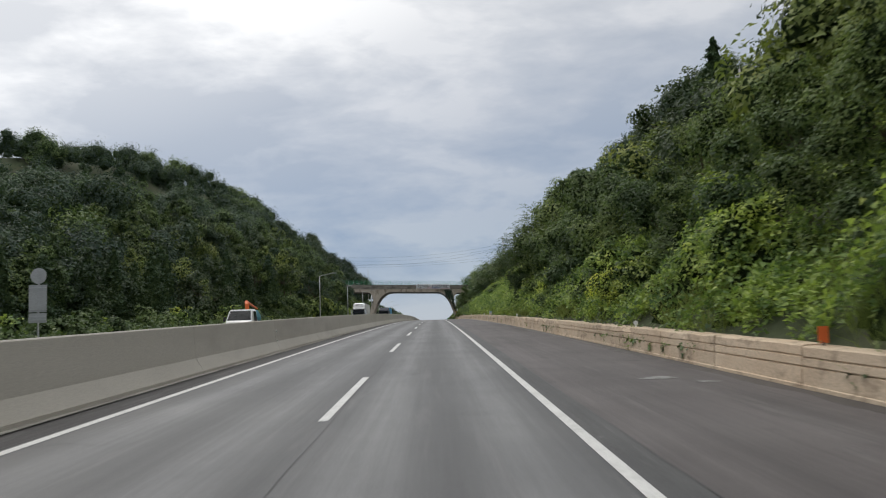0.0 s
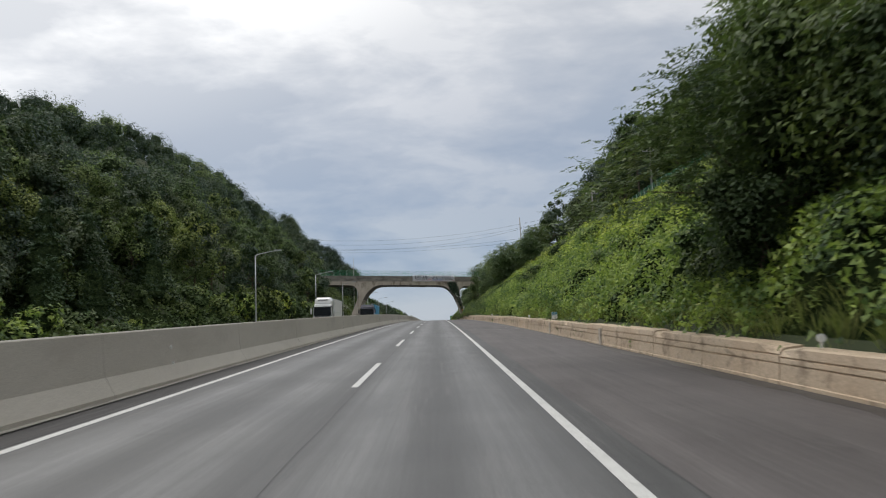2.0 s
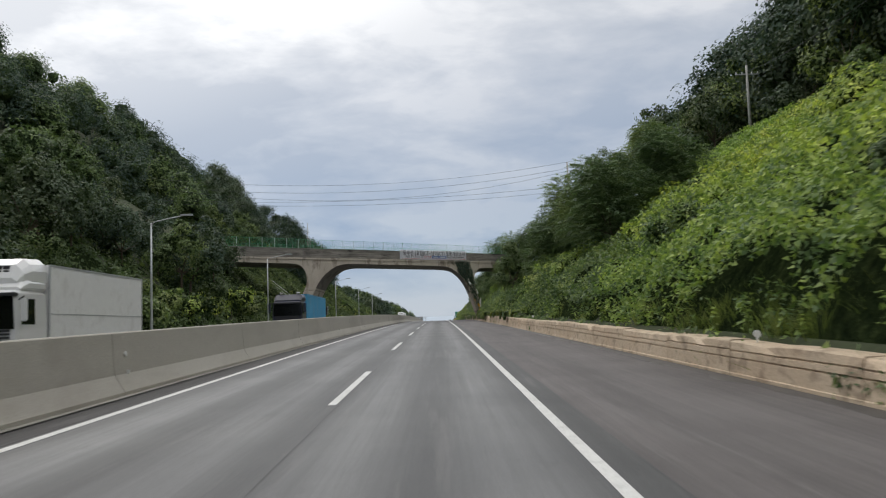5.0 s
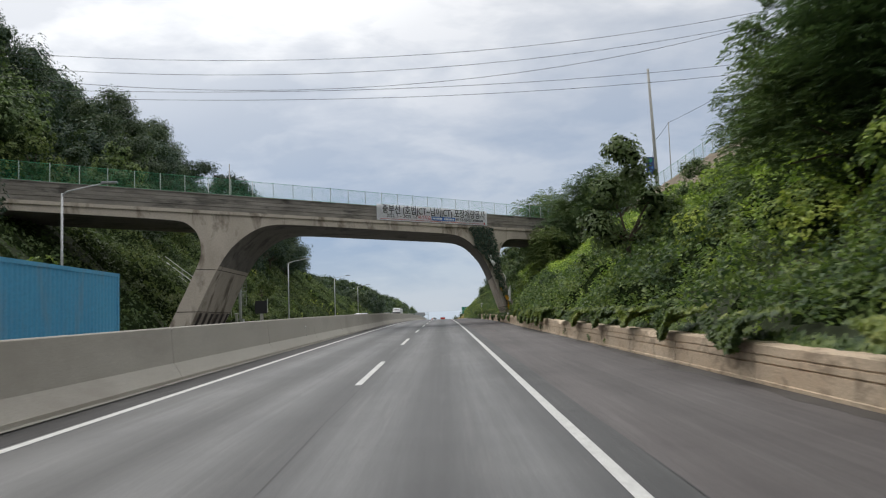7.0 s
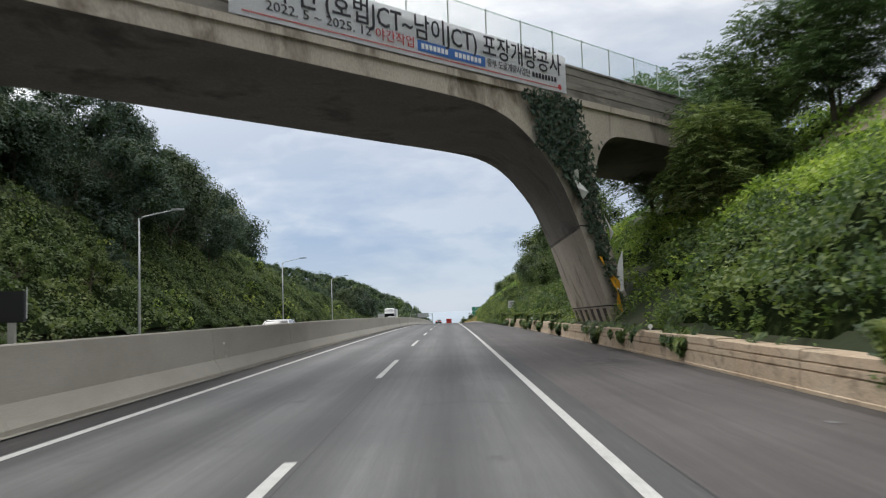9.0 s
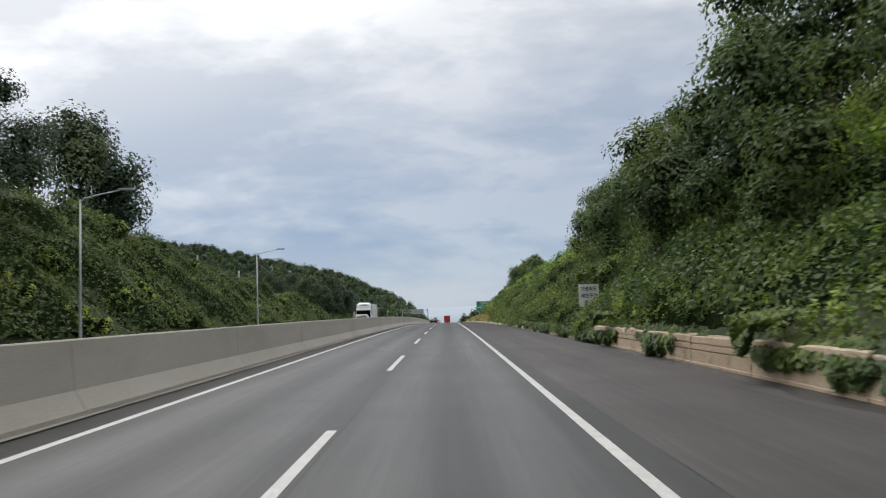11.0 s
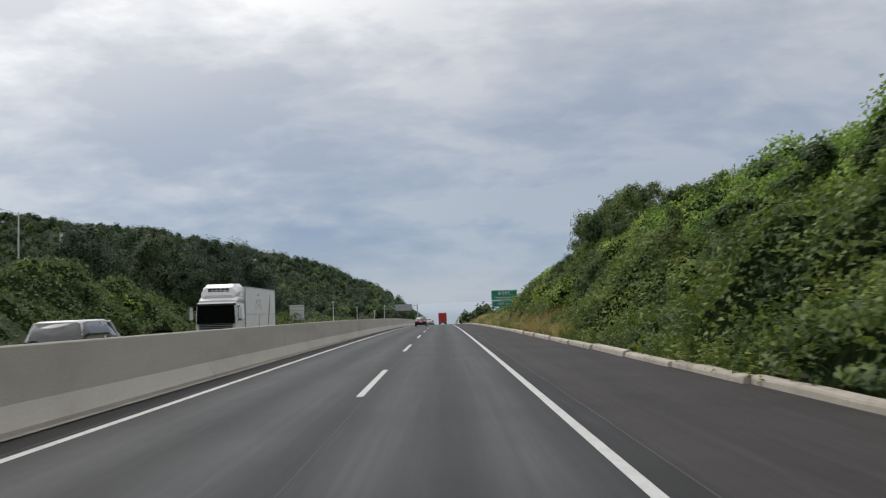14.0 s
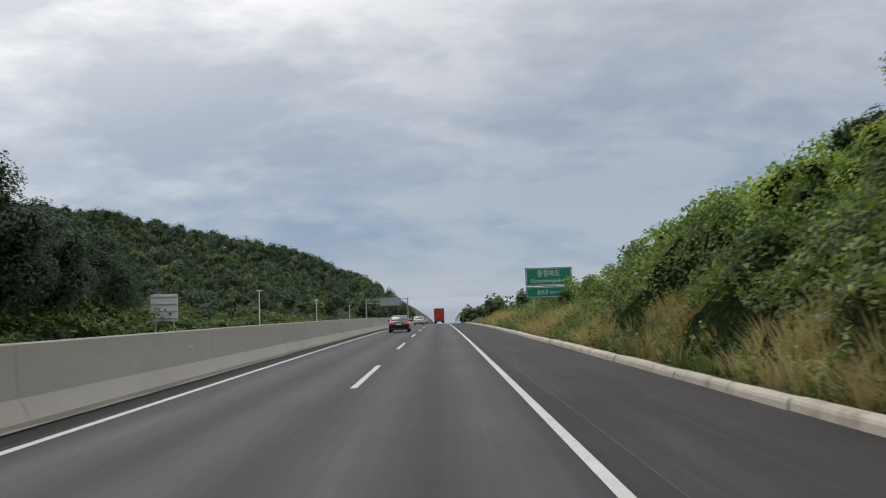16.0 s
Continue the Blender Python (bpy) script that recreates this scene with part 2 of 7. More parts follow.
MARGIN = road_surface("asphalt_margin", (0.030, 0.028, 0.029), (0.044, 0.041, 0.041), 0.0, 0.75, newest_tone=0.8)
GUTTER = surface("gutter_concrete", (0.26, 0.25, 0.22), (0.34, 0.32, 0.28), 1.2, 0.9, grain=30, stain=(0.12, 0.11, 0.10), stain_scale=1.0, stain_amount=0.7, stretch=(1, 0.25, 1))
OLD_WALL = surface("old_wall_concrete", (0.50, 0.38, 0.265), (0.57, 0.465, 0.345), 0.9, 0.9, grain=22, bump=0.4, stain=(0.22, 0.165, 0.115), stain_scale=2.6, stain_amount=0.7, stretch=(1, 0.6, 1.2), per_object=0.10)
KERB = surface("kerb_concrete", (0.44, 0.39, 0.325), (0.53, 0.48, 0.41), 0.8, 0.9, grain=30, bump=0.3, stain=(0.25, 0.215, 0.17), stain_scale=1.4, stain_amount=0.75, per_object=0.05)
BRIDGE = surface("bridge_concrete", (0.42, 0.365, 0.30), (0.54, 0.48, 0.405), 0.5, 0.88, grain=16, bump=0.2, stain=(0.14, 0.11, 0.08), stain_scale=0.6, stain_amount=0.9, stretch=(1, 1, 0.5))
# soot stain and the underside's shade, both put into this darker concrete
SOOT_SHADE = surface("sooty_shaded_soffit_concrete", (0.15, 0.135, 0.118), (0.22, 0.20, 0.175), 0.35, 0.92, grain=9, bump=0.2, stain=(0.055, 0.048, 0.042), stain_scale=0.35, stain_amount=0.8)
PARAPET = surface("parapet_concrete", (0.15, 0.135, 0.115), (0.31, 0.285, 0.25), 0.9, 0.9, grain=18, bump=0.4, stain=(0.05, 0.045, 0.04), stain_scale=0.8, stain_amount=0.85, stretch=(0.4, 0.4, 2.0))
SOIL = surface("soil", (0.030, 0.042, 0.016), (0.052, 0.068, 0.026), 0.35, 0.95, grain=6, bump=0.5, stain=(0.085, 0.072, 0.04), stain_scale=0.2, stain_amount=0.4)
BARE = surface("sprayed_concrete_slope", (0.40, 0.33, 0.25), (0.47, 0.41, 0.33), 0.6, 0.95, grain=8, bump=0.5, stain=(0.22, 0.17, 0.12), stain_scale=0.6, stain_amount=0.7)
ROCK = surface("rock", (0.11, 0.085, 0.062), (0.17, 0.14, 0.11), 1.2, 0.9, grain=9, bump=0.8, stain=(0.05, 0.042, 0.03), stain_scale=1.5, stain_amount=0.7)
BARK = surface("bark", (0.085, 0.065, 0.045), (0.13, 0.105, 0.075), 3.0, 0.95, grain=18, bump=0.6, stretch=(1, 1, 0.25))
GALV = surface("galvanised_steel", (0.42, 0.43, 0.43), (0.52, 0.53, 0.53), 3.0, 0.45, metal=0.6, grain=50, bump=0.03)
POLE = surface("pole_concrete", (0.36, 0.35, 0.32), (0.44, 0.43, 0.40), 1.5, 0.85, grain=30, stain=(0.22, 0.21, 0.19), stain_scale=1.2)
GREEN_STEEL = surface("green_coated_steel", (0.03, 0.24, 0.11), (0.045, 0.32, 0.15), 3.0, 0.5, grain=40, bump=0.03)
POST_PALE = surface("weathered_post_paint", (0.42, 0.50, 0.44), (0.55, 0.60, 0.56), 3.0, 0.6, grain=40, bump=0.03)
WIRE = plain("cable_rubber", (0.035, 0.035, 0.04), 0.6)
DARK = plain("dark_paint", (0.02, 0.02, 0.022), 0.5)
WHITE = surface("white_sheet", (0.72, 0.72, 0.70), (0.78, 0.78, 0.76), 1.5, 0.45, grain=60, bump=0.02, stain=(0.45, 0.43, 0.40), stain_scale=1.5, stain_amount=0.35)
SIGN_GREEN = surface("sign_green", (0.008, 0.20, 0.115), (0.012, 0.235, 0.14), 1.0, 0.4, grain=50, bump=0.0)
SIGN_BACK = surface("aluminium_sign_back", (0.36, 0.37, 0.37), (0.44, 0.45, 0.45), 2.0, 0.5, metal=0.4, grain=40, bump=0.03)
BANNER = surface("banner_cloth", (0.88, 0.89, 0.92), (0.92, 0.93, 0.95), 0.7, 0.8, grain=60, bump=0.05)
BLACK_INK = plain("black_ink", (0.015, 0.015, 0.022), 0.7)
MARKER_BLUE = plain("marker_blue", (0.02, 0.22, 0.30), 0.5)
RED_INK = plain("red_ink", (0.50, 0.05, 0.05), 0.7)
BLUE_INK = plain("blue_ink", (0.03, 0.12, 0.38), 0.7)
WHITE_INK = plain("white_ink", (0.75, 0.75, 0.75), 0.7)
ORANGE = plain("orange_plastic", (0.75, 0.16, 0.04), 0.5)
YELLOW = plain("yellow_board", (0.72, 0.36, 0.02), 0.6)
REFLECT = plain("reflector_lens", (0.75, 0.76, 0.74), 0.25, coat=0.5)
STRIPE_DARK = surface("stripe_dark", (0.028, 0.020, 0.017), (0.055, 0.038, 0.030), 2.0, 0.8)
RUBBER = plain("tyre_rubber", (0.018, 0.018, 0.018), 0.85)
RIM = plain("alloy_rim", (0.45, 0.45, 0.46), 0.3, metal=0.9)
WINDSCREEN = plain("dark_windscreen", (0.008, 0.009, 0.010), 0.12)
GLASS = plain("tinted_glass", (0.012, 0.015, 0.018), 0.05, coat=1.0)
TAIL = plain("tail_lamp", (0.42, 0.015, 0.012), 0.25, coat=0.6)
TAIL_ON = plain("tail_lamp_lit", (0.8, 0.04, 0.03), 0.25, emit=0.7)
HEAD = plain("headlamp", (0.65, 0.67, 0.70), 0.1, coat=1.0)
PLATE = plain("number_plate", (0.68, 0.70, 0.70), 0.5)
CAR_BLACK = plain("black_car_paint", (0.012, 0.013, 0.016), 0.25, coat=1.0)
CAR_WHITE = plain("white_car_paint", (0.66, 0.66, 0.65), 0.3, coat=1.0)
CAR_SILVER = plain("silver_car_paint", (0.45, 0.46, 0.47), 0.3, metal=0.5, coat=1.0)
CAR_NAVY = plain("navy_cab_paint", (0.012, 0.014, 0.034), 0.4, coat=0.3)
RED_BODY = surface("red_truck_body", (0.42, 0.03, 0.022), (0.50, 0.045, 0.03), 1.0, 0.5, grain=30, bump=0.03, stain=(0.2, 0.03, 0.02), stain_amount=0.4)
BLUE_BOX = surface("blue_container_paint", (0.06, 0.30, 0.52), (0.09, 0.36, 0.58), 0.5, 0.55, grain=30, bump=0.05, stain=(0.20, 0.30, 0.38), stain_scale=0.8, stain_amount=0.5, stretch=(1, 1, 0.4))
TRIM = plain("black_plastic_trim", (0.022, 0.022, 0.024), 0.6)
CHASSIS = surface("truck_chassis", (0.03, 0.03, 0.03), (0.06, 0.055, 0.05), 2.0, 0.8)
TREE_LEAF = leafage("tree_leaves", [(0.0, (0.046, 0.075, 0.032)), (0.45, (0.108, 0.158, 0.055)), (0.8, (0.193, 0.250, 0.077)), (1.0, (0.281, 0.323, 0.115))])
WALNUT_LEAF = leafage("compound_leaves", [(0.0, (0.055, 0.088, 0.049)), (0.5, (0.116, 0.173, 0.081)), (1.0, (0.220, 0.281, 0.116))], see_through=0.3, gloss=0.3)
DARK_LEAF = leafage("dark_tree_leaves", [(0.0, (0.038, 0.060, 0.047)), (0.5, (0.074, 0.108, 0.072)), (1.0, (0.143, 0.181, 0.099))], see_through=0.2, gloss=0.15)
PINE_LEAF = leafage("pine_needles", [(0.0, (0.029, 0.059, 0.034)), (0.6, (0.059, 0.102, 0.049)), (1.0, (0.102, 0.160, 0.069))], see_through=0.12)
VINE_LEAF = leafage("vine_leaves", [(0.0, (0.073, 0.119, 0.049)), (0.32, (0.147, 0.223, 0.063)), (0.6, (0.304, 0.385, 0.084)), (0.85, (0.472, 0.548, 0.125)), (1.0, (0.635, 0.649, 0.196))], patch=0.75, see_through=0.35)
BRAMBLE_LEAF = leafage("bramble_leaves", [(0.0, (0.036, 0.064, 0.033)), (0.32, (0.070, 0.117, 0.043)), (0.6, (0.141, 0.198, 0.056)), (0.85, (0.232, 0.292, 0.080)), (1.0, (0.323, 0.359, 0.121))], patch=0.75, see_through=0.3)
KUDZU_LEAF = leafage("kudzu_leaves", [(0.0, (0.056, 0.101, 0.036)), (0.32, (0.123, 0.211, 0.054)), (0.6, (0.230, 0.347, 0.074)), (0.85, (0.353, 0.482, 0.112)), (1.0, (0.470, 0.560, 0.168))], patch=0.5, see_through=0.35)
SHRUB_LEAF = leafage("shrub_leaves", [(0.0, (0.042, 0.070, 0.033)), (0.5, (0.092, 0.138, 0.052)), (1.0, (0.180, 0.222, 0.082))], patch=0.2)
DRY_GRASS = leafage("dry_grass", [(0.0, (0.297, 0.222, 0.092)), (0.5, (0.520, 0.390, 0.186)), (1.0, (0.705, 0.575, 0.315))], rough=0.8)
GRASS = leafage("tall_grass", [(0.0, (0.070, 0.107, 0.028)), (0.5, (0.146, 0.202, 0.054)), (1.0, (0.282, 0.305, 0.124))], rough=0.7)


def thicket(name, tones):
    """The mass of twigs and leaves inside a crown: mottled, rough, painted as shade."""
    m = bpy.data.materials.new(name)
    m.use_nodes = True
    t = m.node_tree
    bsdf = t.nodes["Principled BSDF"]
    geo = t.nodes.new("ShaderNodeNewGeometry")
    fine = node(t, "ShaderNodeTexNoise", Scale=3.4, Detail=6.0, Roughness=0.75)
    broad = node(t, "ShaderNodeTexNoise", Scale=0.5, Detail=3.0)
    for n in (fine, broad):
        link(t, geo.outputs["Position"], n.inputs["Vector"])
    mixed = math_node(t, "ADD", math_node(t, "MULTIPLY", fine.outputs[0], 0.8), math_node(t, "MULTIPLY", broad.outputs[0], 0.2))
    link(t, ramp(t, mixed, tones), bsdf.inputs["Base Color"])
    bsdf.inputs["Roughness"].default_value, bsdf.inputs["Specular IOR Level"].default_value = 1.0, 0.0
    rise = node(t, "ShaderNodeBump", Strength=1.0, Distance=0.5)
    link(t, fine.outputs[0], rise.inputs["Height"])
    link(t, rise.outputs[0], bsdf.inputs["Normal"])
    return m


# dark tones paint the shade in a crown's depth
UNDER_LEAF = thicket("inner_foliage_shade", [(0.36, (0.022, 0.035, 0.019)), (0.5, (0.055, 0.084, 0.037)), (0.66, (0.122, 0.162, 0.064))])
# darker still, to paint the shade in gaps between vine leaves
UNDER_VINE = thicket("vine_gap_shade", [(0.36, (0.010, 0.016, 0.009)), (0.52, (0.031, 0.047, 0.019)), (0.68, (0.087, 0.113, 0.043))])


# ---- mesh helpers ----
def part(name, bm, material, parent=None, label="", smooth=False):
    """Links a bmesh as one mesh object, under a thing or under a part."""
    bmesh.ops.recalc_face_normals(bm, faces=bm.faces)
    me = bpy.data.meshes.new(name)
    bm.to_mesh(me)
    bm.free()
    for m in material if isinstance(material, (list, tuple)) else [material]:
        me.materials.append(m)
    if smooth:
        me.shade_smooth()
    ob = new(name, me)
    if parent:
        ob.parent = parent
    if label:
        tagged(ob, label)
    return ob


def thing(name, label, category, at=(0, 0, 0), group="", kind=""):
    ob = new(name)
    ob.location = at
    return tagged(ob, label, category, group, kind)


def quad_mesh(name, verts, faces, materials, index=None):
    """A mesh from arrays of points and of three- or four-cornered faces."""
    me = bpy.data.meshes.new(name)
    n, k = faces.shape
    me.vertices.add(len(verts))
    me.vertices.foreach_set("co", np.asarray(verts, np.float32).ravel())
    me.loops.add(n * k)
    me.loops.foreach_set("vertex_index", np.asarray(faces, np.int32).ravel())
    me.polygons.add(n)
    me.polygons.foreach_set("loop_start", np.arange(0, n * k, k, dtype=np.int32))
    if index is not None:
        me.polygons.foreach_set("material_index", np.asarray(index, np.int32))
    for m in materials:
        me.materials.append(m)
    me.update(calc_edges=True)
    return me


def box(bm, x0, x1, y0, y1, z0, z1, bevel=0.0):
    vs = [bm.verts.new((x, y, z)) for x in (x0, x1) for y in (y0, y1) for z in (z0, z1)]
    fs = [bm.faces.new([vs[i] for i in f]) for f in ((0, 1, 3, 2), (4, 6, 7, 5), (0, 4, 5, 1), (2, 3, 7, 6), (0, 2, 6, 4), (1, 5, 7, 3))]
    if bevel:
        bmesh.ops.bevel(bm, geom=list({e for f in fs for e in f.edges}), offset=bevel, segments=2, affect="EDGES")
    return bm


def tube(bm, points, radii, sides=8, caps=True):
    """A round bar through points, with a radius at each."""
    rings = []
    points = [Vector(p) for p in points]
    for i, (p, r) in enumerate(zip(points, radii)):
        way = (points[min(i + 1, len(points) - 1)] - points[max(i - 1, 0)]).normalized()
        side = way.cross(Vector((0, 0, 1)) if abs(way.z) < 0.9 else Vector((1, 0, 0))).normalized()
        other = way.cross(side)
        rings.append([bm.verts.new(p + (side * math.cos(a) + other * math.sin(a)) * r) for a in (2 * math.pi * k / sides for k in range(sides))])
    for a, b in zip(rings, rings[1:]):
        for k in range(sides):
            bm.faces.new((a[k], a[(k + 1) % sides], b[(k + 1) % sides], b[k]))
    if caps:
        bm.faces.new(rings[0]), bm.faces.new(rings[-1])
    return bm


def extrude_y(bm, section, ys, lift=lambda y: 0.0, closed=True, caps=True, wobble=None):
    """A section of (x, z) points drawn along the road through the stations ys."""
    rings = []
    for y in ys:
        dz = lift(y)
        rings.append([bm.verts.new((x + (wobble(y, x, z)[0] if wobble else 0), y, z + dz + (wobble(y, x, z)[1] if wobble else 0))) for x, z in section])
    n = len(section)
    for a, b in zip(rings, rings[1:]):
        for k in range(n if closed else n - 1):
            bm.faces.new((a[k], a[(k + 1) % n], b[(k + 1) % n], b[k]))
    if closed and caps:
        bm.faces.new(rings[0]), bm.faces.new(rings[-1])
    return bm


def words(text, size, material, m, parent, name="lettering", depth=0.004, wide=None, bold=0.0):
    """Lettering as a mesh in the built-in font, its foot at the pose m; wide squeezes it to that width."""
    cu = bpy.data.curves.new(name, "FONT")
    cu.body, cu.size, cu.extrude = text, size, depth
    cu.resolution_u, cu.offset = 2, bold
    tmp = new(name, cu)
    bpy.context.view_layer.update()
    dg = bpy.context.evaluated_depsgraph_get()
    me = bpy.data.meshes.new_from_object(tmp.evaluated_get(dg))
    bpy.data.objects.remove(tmp)
    xs = [v.co.x for v in me.vertices]
    if wide:
        me.transform(Matrix.Diagonal((wide / (max(xs) - min(xs)), 1, 1, 1)) @ Matrix.Translation((-min(xs), 0, 0)))
    me.materials.clear()
    me.materials.append(material)
    me.transform(m)
    ob = new(name, me)
    ob.parent = parent
    return ob


# ---- the lie of the land ----
rng = np.random.default_rng(7)
LATTICE = rng.random((512, 512))


def lumps(x, y, size):
    """Smooth noise from 0 to 1, with lumps of about that size in metres."""
    u, v = np.asarray(x) / size + 200.0, np.asarray(y) / size + 200.0
    i, j = np.floor(u).astype(int), np.floor(v).astype(int)
    a, b = u - i, v - j
    a, b = a * a * (3 - 2 * a), b * b * (3 - 2 * b)
    i, j = i % 511, j % 511
    return (LATTICE[i, j] * (1 - a) + LATTICE[i + 1, j] * a) * (1 - b) + (LATTICE[i, j + 1] * (1 - a) + LATTICE[i + 1, j + 1] * a) * b


def base_z(y):
    """The level along the road: its profile, then falling away into the valley behind the crest."""
    y = np.asarray(y, float)
    far = -(700 - CREST) ** 2 / (2 * BEND) - (700 - CREST) / BEND * 3500 * (1 - np.exp(-np.maximum(y - 700, 0) / 3500)) - np.minimum(np.maximum(y - 700, 0) * 0.012, 60)
    return np.where(y < 700, -(y - CREST) ** 2 / (2 * BEND), far)


LEFT_FOOT, RIGHT_FOOT = -19.6, 6.75


def left_rise(x, y):
    """Height of the cutting's left side over the road."""
    d = np.maximum(LEFT_FOOT - x, 0)
    toe = np.interp(y, (-100, 0, 60, 105, 128, 250, 460, 520, 620), (20, 18, 16, 13, 1.0, 1.0, 1.0, 3, 6))
    steep = np.interp(y, (-100, 110, 130, 250, 290, 340, 420, 470, 600), (0.72, 0.74, 0.84, 0.86, 0.9, 0.95, 0.95, 0.7, 0.5))
    upper = np.interp(y, (-100, 120, 160, 200, 226, 272, 300, 360), (0.06, 0.07, 0.19, 0.38, 0.6, 0.86, 0.9, 0.85))
    crest = np.interp(y, (-100, 0, 100, 310, 345, 360, 380, 394, 410, 450, 500, 560), (40, 42, 44, 42, 30, 24, 11.0, 8.0, 6.0, 4.2, 2.0, 0.8))
    d = np.maximum(d - toe, 0)
    h = np.minimum(d, 18) * steep + np.maximum(d - 18, 0) * upper
    over = np.maximum(h - crest, 0)
    h = np.minimum(h, crest) + np.interp(y, (300, 400), (5, 1.0)) * (1 - np.exp(-over / 25))
    # the wooded ridge further on
    along = np.interp(y, (640, 690, 850, 1000, 1500, 2600), (0, 0.1, 1, 1.05, 0.8, 0.3))
    ridge = along * np.maximum(np.interp(-x, (12, 25, 40, 60, 80, 100, 130, 160, 210, 300), (-6, 5, 13.5, 22, 28, 32.5, 39, 44.5, 51, 58)) - base_z(y), 0)
    return np.maximum(h, ridge)


def right_rise(x, y):
    """Height of the cutting's right side over the road, from the low wall's top."""
    d = np.maximum(x - RIGHT_FOOT, 0)
    crest = np.interp(y, (-60, 60, 90, 190, 205, 245, 268, 300, 330, 365, 400, 430, 465, 490, 520, 560, 700), (30, 28, 19, 17.0, 16.5, 15.5, 13, 11.6, 15, 13.5, 9.3, 7.0, 6.7, 4.8, 1.9, 1.2, 0.8))
    h = np.interp(y, (0, 340, 352, 600), (0.62, 0.62, 0.2, 0.15)) + np.minimum(d, 8) * np.interp(y, (70, 95, 190, 215, 488, 512), (0.83, 0.76, 0.76, 0.83, 0.83, 0.5)) + np.maximum(d - 8, 0) * np.interp(y, (70, 95, 190, 215), (0.68, 0.62, 0.62, 0.68))
    over = np.maximum(h - crest, 0)
    slope = np.interp(y, (0, 80, 110, 240, 300), (9, 9, 2.0, 2.0, 1.5))
    return np.where(d > 0, np.minimum(h, crest) + slope * (1 - np.exp(-over / 22)), 0.0)


def land(x, y):
    """Ground level at any place."""
    x, y = np.asarray(x, float), np.asarray(y, float)
    rise = np.where(x < 0, left_rise(x, y), right_rise(x, y))
    rough = (lumps(x, y, 5.0) - 0.5) * 0.7 + (lumps(x, y, 17.0) - 0.5) * 1.6
    rough = rough * np.interp(x, (14, 26), (1, 0.15))
    off = np.clip(np.maximum(LEFT_FOOT - x - 1, x - RIGHT_FOOT - 2), 0, 6) / 6
    far = np.clip((np.abs(x) - 60) / 200, 0, 1) * (lumps(x, y, 160.0) - 0.4) * 14
    far = far * np.where(x < 0, np.interp(y, (330, 450), (0, 1)), 1)
    return base_z(y) + rise + rough * off + far * off - np.where(off + rise > 0, 0, 0.06)


def stations(lo, hi, step):
    return list(np.arange(lo, hi, step)) + [hi]


def build_ground():
    xs = np.concatenate([np.array([-3000, -1800, -1000, -600, -400, -300, -240, -200, -170, -150]), np.arange(-135, -50, 5.0), np.arange(-50, -19.6, 1.6),
                         np.array([-19.6, -18.0, 6.3, 6.749, 6.76]), np.arange(7.4, 42, 1.1), np.arange(43, 90, 5.0), np.array([100, 130, 170, 240, 350, 500, 800, 1400, 3000])])
    ys = np.concatenate([np.array([-400, -250, -150, -90]), np.arange(-60, 620, 3.0), np.arange(620, 1000, 20.0), np.array([1000, 1060, 1130, 1200, 1300, 1400, 1550, 1750, 2000, 2300, 2700, 3200, 3800, 4700])])
    X, Y = np.meshgrid(xs, ys)
    Z = land(X, Y)
    n, m = X.shape
    idx = np.arange(n * m).reshape(n, m)
    faces = np.stack([idx[:-1, :-1], idx[:-1, 1:], idx[1:, 1:], idx[1:, :-1]], -1).reshape(-1, 4)
    me = quad_mesh("ground", np.stack([X, Y, Z], -1).reshape(-1, 3), faces, [SOIL])
    me.shade_smooth()
    return tagged(new("ground", me), "earth of a road cutting, overgrown with weeds and woods", "ground", kind="structure")


build_ground()


# ---- road ----
LINE_LEFT, LINE_DASH, LINE_RIGHT = -5.47, -1.757, 1.745
ROAD_YS = [float(v) for v in np.concatenate([np.arange(-60, 560, 6.0), np.arange(560, 1100, 15.0)])]


def strip(name, x0, x1, z, y_list, material, label="", parent=None, kind="structure", deep=0.0):
    bm = bmesh.new()
    rows = [[bm.verts.new((x, y, float(base_z(y)) + zz)) for x, zz in ((x0, z), (x1, z))] for y in y_list]
    for a, b in zip(rows, rows[1:]):
        bm.faces.new((a[0], a[1], b[1], b[0]))
    if deep:
        bmesh.ops.solidify(bm, geom=list(bm.faces), thickness=deep)
    ob = part(name, bm, material, parent)
    if parent is None:
        tagged(ob, label, name.replace("_", " "), kind=kind)
    return ob


road = strip("road", -5.62, 1.93, 0.0, ROAD_YS, ASPHALT, "worn grey asphalt lanes with polished wheel tracks")
shoulder = strip("hard_shoulder", 1.93, 6.27, -0.006, ROAD_YS, SHOULDER, "darker asphalt hard shoulder beside the lane edge line")
far_lanes = strip("opposite_road", -19.6, -7.2, 0.0, ROAD_YS, ASPHALT, "grey asphalt lanes behind the median barrier")
margin = strip("road_margin", -6.35, -5.62, -0.004, ROAD_YS, MARGIN, "dark asphalt margin beside the median barrier")
edge_strip = strip("road_margin", 1.815, 2.25, 0.002, ROAD_YS, EDGE, "dark asphalt strip beside the lane edge line")
gutter = strip("gutter", -6.5, -6.3, 0.018, ROAD_YS, GUTTER, "pale dusty concrete gutter along the barrier")
strip("edge_line", LINE_LEFT - 0.08, LINE_LEFT + 0.08, 0.005, ROAD_YS, PAINT, parent=road)
strip("edge_line", LINE_RIGHT - 0.078, LINE_RIGHT + 0.078, 0.005, ROAD_YS, PAINT, parent=road)
strip("edge_line", -18.3, -18.14, 0.005, ROAD_YS, PAINT, parent=far_lanes)
